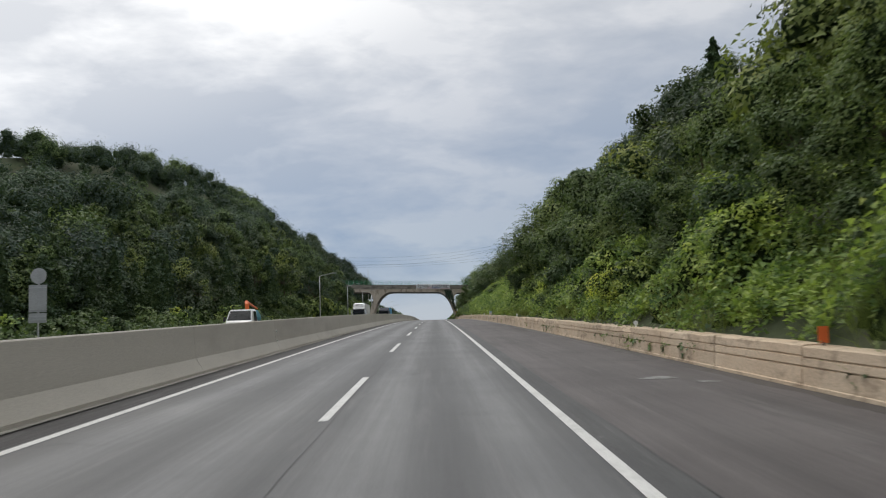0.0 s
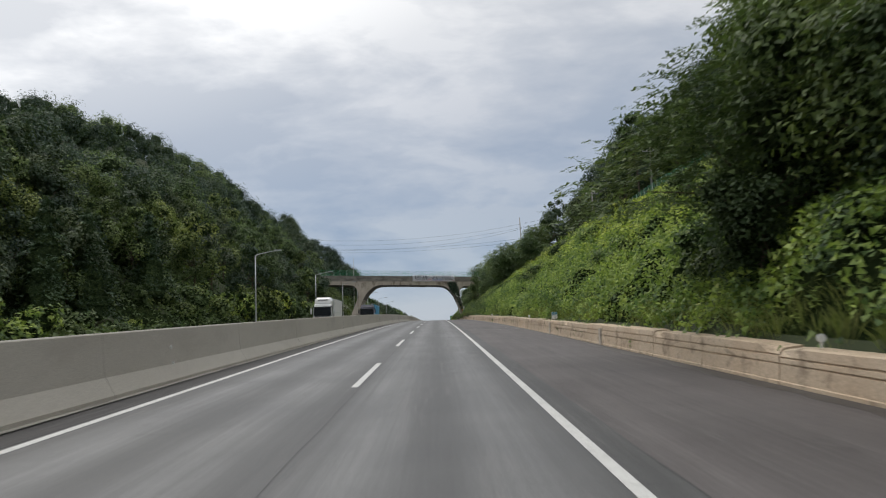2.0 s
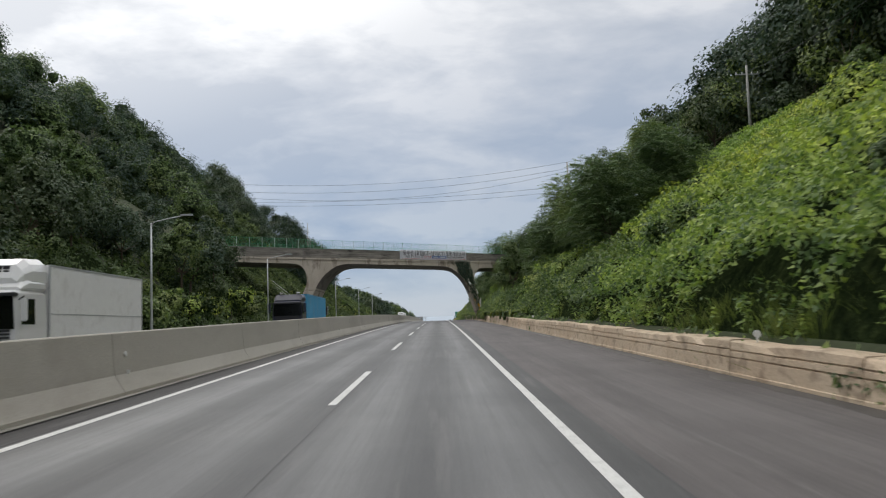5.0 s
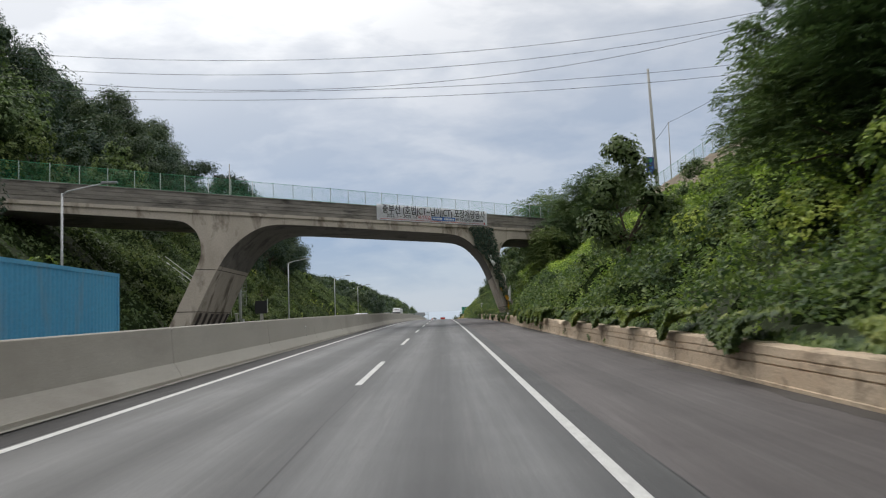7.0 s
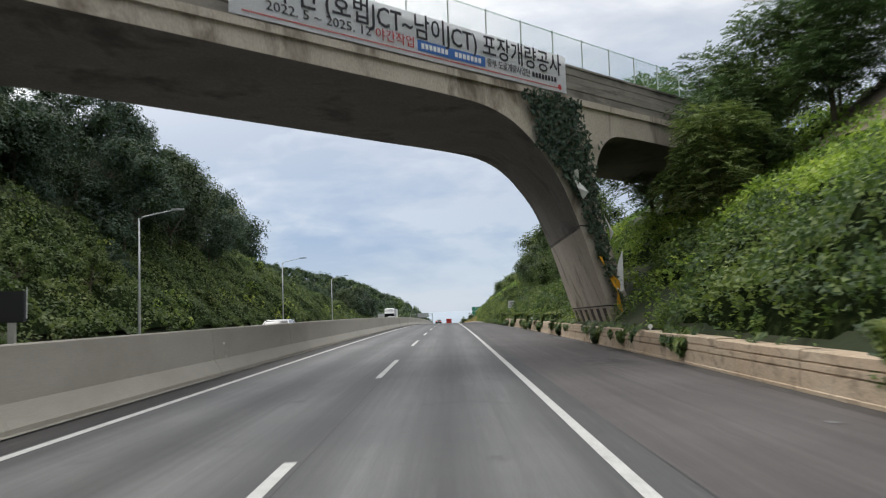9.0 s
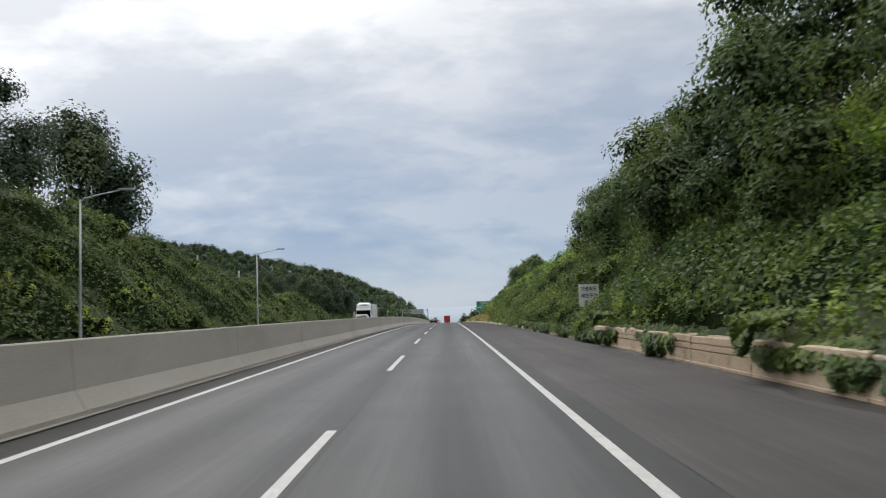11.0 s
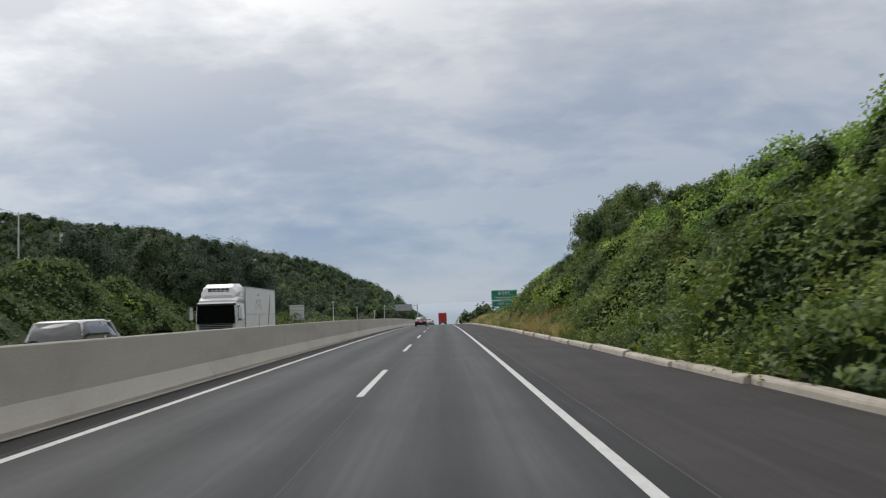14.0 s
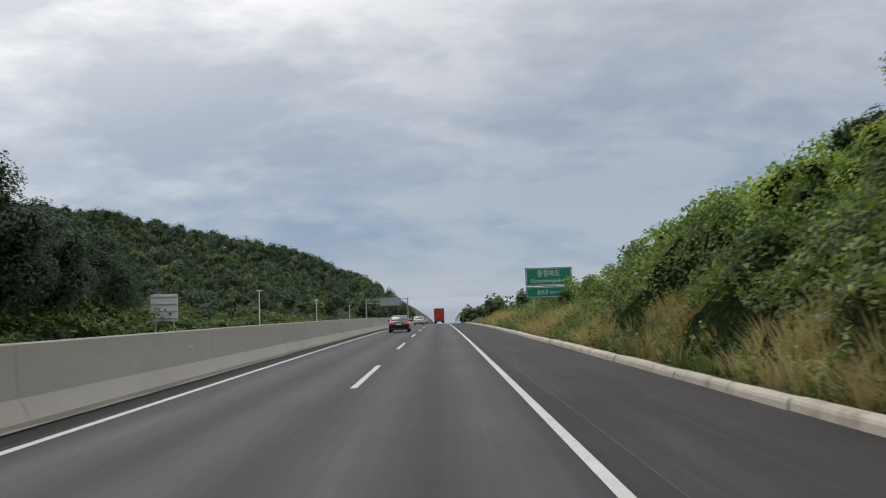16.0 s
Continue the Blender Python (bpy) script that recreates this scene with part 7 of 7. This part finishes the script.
# hill woods and the far ridge: more crowns than anyone could count
def build_woods(name, label, x0, x1, y0, y1, gap, radius, leaf, cover, inside, seed, high=1.3):
    gen = np.random.default_rng(seed)
    pieces = []
    for y in np.arange(y0, y1, gap):
        for x in np.arange(x0, x1, gap):
            px, py = x + gen.normal(0, gap * 0.4), y + gen.normal(0, gap * 0.4)
            if not inside(px, py):
                continue
            big = radius * (0.75 + 0.5 * gen.random() ** 1.5)
            ground = float(land(px, py))
            tone = 0 if gen.random() < 0.8 else 1
            tall = big * high + radius * 0.35 * gen.random()
            for k in range(3):
                a, r = gen.random() * 6.28, big * (0.64 + 0.2 * gen.random())
                c = np.array([px + math.cos(a) * big * 0.55 * (k > 0), py + math.sin(a) * big * 0.55 * (k > 0), ground + tall + big * (0.3, 0.0, -0.45)[k]])
                rad = np.array([r, r, r * (0.8 + 0.4 * gen.random())])
                n = int(4 * math.pi * r * r * 0.7 * cover / (0.5 * leaf * leaf * 0.62))
                p, nv = shell_points(c, rad, n, gen, low=-0.35)
                v, f = kites(p, nv, leaf, leaf * 0.62, gen)
                pieces.append((v, f, tone))
                # core mass coloured as the shade within the crown
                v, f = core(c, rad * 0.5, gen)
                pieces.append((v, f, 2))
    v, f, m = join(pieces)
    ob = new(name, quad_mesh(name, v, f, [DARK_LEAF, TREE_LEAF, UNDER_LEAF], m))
    return tagged(ob, label, "woods", kind="stuff")


build_woods("hill_woods", "dense dark green woods covering the hillside", -115, -36, -30, 330, 5.9, 3.3, 0.38, 0.33, lambda x, y: off_bridge(x, y) and left_rise(x, y) > 1 and x > np.interp(y, (90, 140, 190, 260, 290), (-88, -95, -115, -112, -73)), 71, high=1.02)
build_woods("bank_woods", "dense woods on the bank above the first trees", 17.0, 38, -4, 84, 4.8, 2.3, 0.32, 0.45, lambda x, y: True, 73, high=1.35)
build_woods("crest_woods", "dark woods on the crest behind the fence", 41, 50, 90, 300, 6.0, 3.6, 0.45, 0.3, lambda x, y: True, 74, high=2.2)
build_woods("low_woods", "low trees beside the road further on", -62, -24, 545, 680, 7.0, 2.0, 0.5, 0.3, lambda x, y: True, 75, high=0.3)
build_woods("low_woods", "low trees beside the road further on", 10.5, 42, 600, 800, 7.0, 2.0, 0.6, 0.4, lambda x, y: True, 76, high=0.6)
build_woods("ridge_woods", "distant dark woods on a long ridge", -236, -16, 690, 890, 5.6, 3.1, 0.66, 0.26, lambda x, y: left_rise(x, y) > 2, 72, high=0.9)


# vines and weeds over the banks
def build_cover(name, label, x0, x1, y0, y1, density, leaf, wide, material, seed, mound, keep=None, foot_drop=None, base=True):
    """Leaves over mounded growth on a bank; the darker mass beneath paints gap shade."""
    gen = np.random.default_rng(seed)
    n = int((x1 - x0) * (y1 - y0) * density * 1.25)
    x, y = x0 + (x1 - x0) * gen.random(n), y0 + (y1 - y0) * gen.random(n)
    if keep is not None:
        ok = keep(x, y, gen)
        x, y = x[ok], y[ok]

    def level(px, py):
        m = mound * (1.2 * np.clip(lumps(px, py, 1.7) * 2.4 - 0.7, 0, 1) + 0.6 * lumps(px, py, 0.7) + 1.3 * np.clip(lumps(px + 40, py, 3.4) * 2.6 - 0.9, 0, 1) - 0.4)
        low = 1 - 0.62 * np.clip((px - 10.0) / 3, 0, 1) * np.clip((py - 240) / 8, 0, 1) * np.clip((298 - py) / 8, 0, 1)
        return land(px, py) + np.maximum(m, 0.04) * np.interp(px, (12, 22), (1, 0.25)) * low

    e = 0.25
    z = level(x, y)
    nx, ny = (level(x + e, y) - z) / e, (level(x, y + e) - z) / e
    normal = np.stack([-nx, -ny, np.ones_like(z)], 1)
    normal /= np.linalg.norm(normal, axis=1, keepdims=True)
    p = np.stack([x, y, z], 1) + normal * (gen.random((len(x), 1)) ** 1.5 * 0.55 - 0.18)
    v, f = kites(p, normal + gen.normal(0, 0.75, normal.shape) + np.array([0, 0, 0.3]), leaf, wide, gen)
    pieces = [(v, f, 0)]
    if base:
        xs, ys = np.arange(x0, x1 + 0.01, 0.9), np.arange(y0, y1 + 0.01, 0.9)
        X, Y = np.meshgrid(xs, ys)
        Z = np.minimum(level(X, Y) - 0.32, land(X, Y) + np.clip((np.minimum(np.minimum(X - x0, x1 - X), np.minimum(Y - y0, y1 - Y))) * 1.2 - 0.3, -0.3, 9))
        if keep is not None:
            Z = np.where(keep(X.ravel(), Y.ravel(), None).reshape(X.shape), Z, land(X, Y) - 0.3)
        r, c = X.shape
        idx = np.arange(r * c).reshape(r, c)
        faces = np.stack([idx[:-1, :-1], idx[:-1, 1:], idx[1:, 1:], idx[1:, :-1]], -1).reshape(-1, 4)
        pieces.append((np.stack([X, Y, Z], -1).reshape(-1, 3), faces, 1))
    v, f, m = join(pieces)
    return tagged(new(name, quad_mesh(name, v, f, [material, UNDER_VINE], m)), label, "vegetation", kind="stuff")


def bank_edge(x, y, gen):
    """Where the right bank's growth stands: up to its crest, leaving the bare slope open."""
    bare = on_bare_slope(x, y)
    under = (np.abs((x + 0.5) * -math.sin(SKEW) + (y - 280.4) * math.cos(SKEW) - 3.1) < 3.4) & (x < 10.5)
    board = (y > 281) & (y < 289.5) & (x < 8.8)
    steps = (y > 237.2) & (y < 241.2) & (x < 12.2)
    return ~bare & ~under & ~steps & ~board


build_cover("bank_vines", "bright green vines and weeds smothering the road bank", 6.8, 10.5, -12, 176, 105, 0.15, 0.12, VINE_LEAF, 81, 0.85, bank_edge)
build_cover("bank_vines", "green vines and brambles smothering the road bank", 6.8, 10.5, 176, 346, 105, 0.15, 0.12, BRAMBLE_LEAF, 94, 0.85, bank_edge)
build_cover("bank_vines", "bright green vines and weeds smothering the road bank", 10.5, 14.5, -12, 205, 62, 0.20, 0.16, VINE_LEAF, 88, 0.95, bank_edge)
build_cover("bank_vines", "green vines and weeds smothering the road bank", 10.5, 14.5, 205, 346, 66, 0.18, 0.145, KUDZU_LEAF, 99, 0.95, bank_edge)
build_cover("bank_vines", "bright green vines smothering the upper bank", 14.5, 31.2, 80, 205, 40, 0.25, 0.20, VINE_LEAF, 82, 1.0, bank_edge)
build_cover("bank_vines", "green vines smothering the upper bank", 14.5, 31.2, 205, 300, 42, 0.24, 0.19, KUDZU_LEAF, 100, 1.0, bank_edge)
build_cover("bank_vines", "green vines smothering the upper bank", 11.0, 16.0, 346, 398, 66, 0.18, 0.145, BRAMBLE_LEAF, 96, 0.95)
build_cover("bank_vines", "bright green kudzu carpet over the bank", 10.2, 17.0, 398, 560, 70, 0.175, 0.14, KUDZU_LEAF, 98, 0.8)
build_cover("bank_vines", "green vines and brambles smothering the road bank", 6.4, 11.0, 346, 560, 104, 0.16, 0.125, BRAMBLE_LEAF, 83, 0.85, lambda x, y, g: ~((y > 495) & (x < 10.2)) & (x > np.interp(y, (346, 400, 440, 470, 560), (6.9, 6.6, 6.4, 7.2, 7.6))) & ~((y > 346) & (y < 358.5) & (x < 9.6)))
build_cover("bank_vines", "low vines round the foot of the road sign", 6.5, 9.6, 346, 358.5, 120, 0.15, 0.12, BRAMBLE_LEAF, 89, 0.42)
build_cover("bank_vines", "green vines over the crest of the bank", 16.0, 24.0, 346, 560, 22, 0.28, 0.22, KUDZU_LEAF, 97, 0.5)
build_cover("bank_vines", "low vines round the bank stairs", 6.8, 12.2, 237.2, 241.2, 90, 0.15, 0.12, BRAMBLE_LEAF, 95, 0.10, base=False)
build_cover("bank_scrub", "green scrub over the bank behind the opposite lanes", -33.0, -20.6, 262, 480, 24, 0.25, 0.18, SHRUB_LEAF, 84, 0.8)
build_cover("bank_scrub", "green scrub beside the opposite lanes further on", -40.0, -20.6, 480, 650, 9, 0.34, 0.24, SHRUB_LEAF, 90, 0.9)
build_cover("verge_scrub", "low green weeds on the verge behind the opposite lanes", -34.0, -20.4, 16, 262, 11, 0.28, 0.20, SHRUB_LEAF, 85, 0.5)
build_cover("forest_floor", "leafy undergrowth beneath the bank trees", 14.5, 34.0, -10, 80, 4, 0.5, 0.32, DARK_LEAF, 86, 0.5, base=False)
build_cover("forest_floor", "leafy undergrowth at the edge of the wood", -50.0, -34.0, 10, 380, 4, 0.55, 0.36, DARK_LEAF, 87, 0.7, lambda x, y, g: ((x + 0.5) * -math.sin(SKEW) + (y - 280.4) * math.cos(SKEW) < -3) | ((x + 0.5) * -math.sin(SKEW) + (y - 280.4) * math.cos(SKEW) > 9))


def build_hanging(name, label, y0, y1, n, seed, reach):
    """Vine leaves hanging over the low wall or the kerb."""
    gen = np.random.default_rng(seed)
    y = y0 + (y1 - y0) * gen.random(n)
    curtain = np.clip((0.65 * lumps(y, 77.0, 3.2) + 0.35 * lumps(y, 31.0, 0.8)) * 2.6 - np.interp(y, (176, 196, 215, 238, 250, 258, 300, 310, 346), (1.0, 0.8, 0.55, 0.42, 0.5, 1.25, 1.25, 0.8, 0.7)), 0, 1) * (0.45 + 0.8 * lumps(y, 5.0, 0.5))
    ok = gen.random(n) < curtain
    y, curtain = y[ok], curtain[ok]
    down = gen.random(len(y)) ** 0.7
    top = np.interp(y, (340, 352), (0.95, 0.6))
    vary = 0.35 + 1.1 * lumps(y, 13.0, 1.5) * lumps(y, 43.0, 5.5) * 1.5
    top = top * (0.75 + 0.35 * lumps(y, 61.0, 1.1)) if reach > 1 else top
    x = 6.75 - (0.3 + 0.45 * curtain * reach * (vary if reach > 1 else 1.0)) * np.sin(down * math.pi * 0.75) - 0.05 * gen.random(len(y))
    z = base_z(y) + top - down * top * (0.35 + 0.65 * curtain)
    p = np.stack([x, y, np.maximum(z, base_z(y) + 0.03)], 1)
    normal = np.stack([-np.ones(len(y)), gen.normal(0, 0.4, len(y)), 0.3 + gen.random(len(y))], 1)
    v, f = kites(p, normal, 0.19, 0.15, gen)
    return tagged(new(name, quad_mesh(name, v, f, [BRAMBLE_LEAF])), label, "vegetation", kind="stuff")


build_hanging("hanging_vines", "vine curtains hanging over the low wall", 176, 346, 75000, 91, 0.8)
build_hanging("hanging_vines", "vine curtains hanging over the low wall", -10, 176, 6000, 93, 0.3)
build_hanging("creeping_vines", "vines creeping over the kerb onto the shoulder", 346, 416, 17000, 92, 0.8)


def build_spill(name, label, masses, seed):
    """Heaps of vine hanging over the low wall: each a drooping curtain round its own place along it."""
    gen = np.random.default_rng(seed)
    pieces = []
    for y, wide, reach in masses:
        n = int(2600 * wide)
        py = y + gen.normal(0, wide * 0.5, n)
        down = gen.random(n) ** 0.8
        fall = reach * np.exp(-((py - y) / wide) ** 2) * (0.6 + 0.6 * lumps(py, 3.0, 0.5))
        x = 6.75 - 0.95 * np.sin(np.clip(down * 1.25, 0, 1) * math.pi * 0.55) - 0.22 * down * reach * gen.random(n)
        z = 1.25 + 0.25 * lumps(py, 8.0, 0.6) - down * fall * 1.2
        p = np.stack([x, py, base_z(py) + np.maximum(z, 0.03)], 1)
        normal = np.stack([-0.8 * np.ones(n), gen.normal(0, 0.45, n), 0.5 + 0.6 * gen.random(n)], 1)
        v, f = kites(p, normal, 0.16, 0.125, gen)
        pieces.append((v, f, 0))
    v, f, m = join(pieces)
    return tagged(new(name, quad_mesh(name, v, f, [BRAMBLE_LEAF], m)), label, "vegetation", kind="stuff")


build_spill("spilling_vines", "heaps of green vine spilling over the low wall", [(226, 1.0, 0.5), (231.5, 1.2, 0.6), (236, 0.9, 0.5), (243.5, 1.0, 0.6), (246.2, 0.9, 0.8), (248.6, 1.0, 0.7), (250.8, 0.9, 0.95), (253.2, 1.0, 0.85), (255.8, 1.1, 1.15), (258.8, 0.7, 0.7), (262.5, 0.6, 0.5), (304, 0.9, 0.6), (314.5, 0.8, 0.6), (326, 0.7, 0.7), (343.4, 0.6, 0.5), (205, 0.8, 0.5), (211.5, 1.0, 0.8), (216.5, 0.7, 0.6), (221, 0.8, 0.5)], 131)


def build_tufts(name, label, x0, x1, y0, y1, n, blades_each, high, material, seed, spread=0.28, wide=0.03, clump=6.0, keep=None):
    """Tufts of grass or weeds: blades fanning from shared roots, in drifts."""
    gen = np.random.default_rng(seed)
    x, y = x0 + (x1 - x0) * gen.random(n), y0 + (y1 - y0) * gen.random(n)
    ok = gen.random(n) < np.clip(lumps(x + 13, y, clump) * 2.6 - 0.8, 0.06, 1)
    if keep is not None:
        ok &= keep(x, y)
    x, y = x[ok], y[ok]
    size = (0.55 + 0.75 * gen.random(len(x)))
    k = blades_each
    cx, cy = np.repeat(x, k), np.repeat(y, k)
    off = gen.normal(0, spread, (len(cx), 2)) * np.repeat(size, k)[:, None]
    fx, fy = cx + off[:, 0] * 0.5, cy + off[:, 1] * 0.5
    foot = np.stack([fx, fy, land(fx, fy) - 0.02], 1)
    h = high * np.repeat(size, k) * (0.6 + 0.5 * gen.random(len(cx)))
    tip = foot + np.stack([off[:, 0] * 1.3 - 0.06 * h, off[:, 1] * 1.3, h], 1)
    a = gen.random(len(cx)) * 6.28
    side = np.stack([np.cos(a), np.sin(a), 0 * a], 1) * wide / 2
    mid = foot * 0.5 + tip * 0.5 + np.stack([-off[:, 0] * 0.15, -off[:, 1] * 0.15, h * 0.1], 1)
    v = np.stack([foot, mid + side, tip, mid - side], 1).reshape(-1, 3)
    return tagged(new(name, quad_mesh(name, v, np.arange(len(v)).reshape(-1, 4), [material])), label, "grass", kind="stuff")


def build_weeds(name, label, x0, x1, y0, y1, n, high, material, seed, leaves=16, leaf=0.15, clump=4.0, keep=None):
    """Upright leafy weeds: small leaves up and down each stem."""
    gen = np.random.default_rng(seed)
    x, y = x0 + (x1 - x0) * gen.random(n), y0 + (y1 - y0) * gen.random(n)
    ok = (gen.random(n) < np.clip(lumps(x + 31, y, clump) * 2.4 - 0.6, 0.08, 1)) & ~((x > 10.5) & (y > 244) & (y < 294))
    x, y = x[ok], y[ok]
    h = np.repeat(high * (0.5 + 0.7 * gen.random(len(x))), leaves)
    lean = np.repeat(gen.normal(0, 0.14, (len(x), 2)), leaves, axis=0)
    up = gen.random(len(h)) ** 0.8
    a = gen.random(len(h)) * 6.28
    out = (0.05 + 0.16 * (1 - up * 0.7)) * h * 0.9
    px, py = np.repeat(x, leaves) + np.cos(a) * out + lean[:, 0] * up * h, np.repeat(y, leaves) + np.sin(a) * out + lean[:, 1] * up * h
    p = np.stack([px, py, land(np.repeat(x, leaves), np.repeat(y, leaves)) + up * h], 1)
    normal = np.stack([np.cos(a) * 0.6, np.sin(a) * 0.6, 0.9 + 0 * a], 1) + gen.normal(0, 0.3, p.shape)
    v, f = kites(p, normal, leaf, leaf * 0.5, gen)
    return tagged(new(name, quad_mesh(name, v, f, [material])), label, "weeds", kind="stuff")


build_tufts("verge_grass", "green grass and weeds behind the low wall", 6.9, 8.8, -10, 190, 2600, 26, 0.62, GRASS, 101, spread=0.16, wide=0.022)
build_weeds("verge_weeds", "leafy weeds standing behind the low wall", 6.85, 9.6, -10, 346, 7000, 0.85, VINE_LEAF, 105)
build_tufts("slope_grass", "yellow-green grass on the upper bank", 15, 31, 84, 192, 4200, 18, 0.8, GRASS, 102, spread=0.2, wide=0.045, clump=9.0)
build_weeds("slope_weeds", "tall weeds standing out of the vines", 8, 24, 84, 300, 4500, 1.5, KUDZU_LEAF, 106, leaves=18, leaf=0.2, clump=6.0)
build_tufts("dry_grass", "dry tan grass along the kerb", 6.1, 8.2, 440, 575, 1450, 36, 0.85, DRY_GRASS, 103, spread=0.2, wide=0.02, clump=5.0)
build_tufts("kerb_grass", "green grass among the dry grass by the kerb", 6.2, 8.8, 346, 575, 2600, 24, 0.6, GRASS, 104, spread=0.16, wide=0.022, clump=4.0)
build_weeds("kerb_weeds", "leafy weeds along the kerb", 6.0, 9.6, 392, 575, 9000, 0.8, BRAMBLE_LEAF, 107, leaves=12, clump=5.0)
build_weeds("crest_weeds", "tall spiky weeds on the crest of the bank", 11.5, 17.0, 494, 540, 420, 1.1, KUDZU_LEAF, 108, leaves=34, leaf=0.17, clump=5.0)


def build_leg_ivy():
    """Ivy climbing the bridge leg beside the shoulder."""
    gen = np.random.default_rng(111)
    n = 9000
    u = 3.4 + 8.0 * gen.random(n)
    z = 1.2 + 8.6 * gen.random(n)
    mid = np.interp(z, (1.2, 3.0, 4.6, 6.5, 8.0, 9.8), (11.2, 10.2, 9.5, 8.6, 7.4, 7.0))
    wide = np.interp(z, (1.2, 4.0, 5.2, 6.6, 8.6, 9.8), (0.35, 0.65, 0.8, 1.2, 2.5, 1.9))
    ok = np.abs(u - mid) < wide * (0.5 + 0.75 * lumps(u * 3, z * 3, 1.5))
    u, z = u[ok], z[ok]
    local = np.stack([u, -0.05 - 0.22 * gen.random(len(u)), z - 0.35], 1)
    m = np.array(BRIDGE_M)
    p = local @ m[:3, :3].T + m[:3, 3]
    normal = np.tile(np.array(-N_WAY), (len(p), 1)) + gen.normal(0, 0.5, p.shape) + np.array([0, 0, 0.3])
    v, f = kites(p, normal, 0.2, 0.16, gen)
    tagged(new("ivy", quad_mesh("ivy", v, f, [DARK_LEAF])), "dark ivy climbing the bridge leg and parapet", "ivy", kind="stuff")


build_leg_ivy()
clear_patterns([ob for pats in PATTERNS.values() for ob in pats])


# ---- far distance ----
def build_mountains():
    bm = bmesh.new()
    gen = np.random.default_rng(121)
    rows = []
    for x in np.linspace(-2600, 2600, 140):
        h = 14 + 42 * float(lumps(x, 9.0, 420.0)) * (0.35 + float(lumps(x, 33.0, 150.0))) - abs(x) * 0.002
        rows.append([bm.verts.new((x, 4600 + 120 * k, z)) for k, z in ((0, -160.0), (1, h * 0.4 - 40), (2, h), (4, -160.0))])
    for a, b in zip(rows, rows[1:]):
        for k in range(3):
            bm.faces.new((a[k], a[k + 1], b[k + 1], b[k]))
    # aerial haze is put into this blue-grey colour, and the hills glow
    haze = plain("hills_haze_glow", (0.27, 0.31, 0.355), 1.0, emit=0.6)
    tagged(part("backdrop", bm, haze, smooth=True), "distant mountain range on the horizon, haze put into its blue colour", "mountains", kind="structure")


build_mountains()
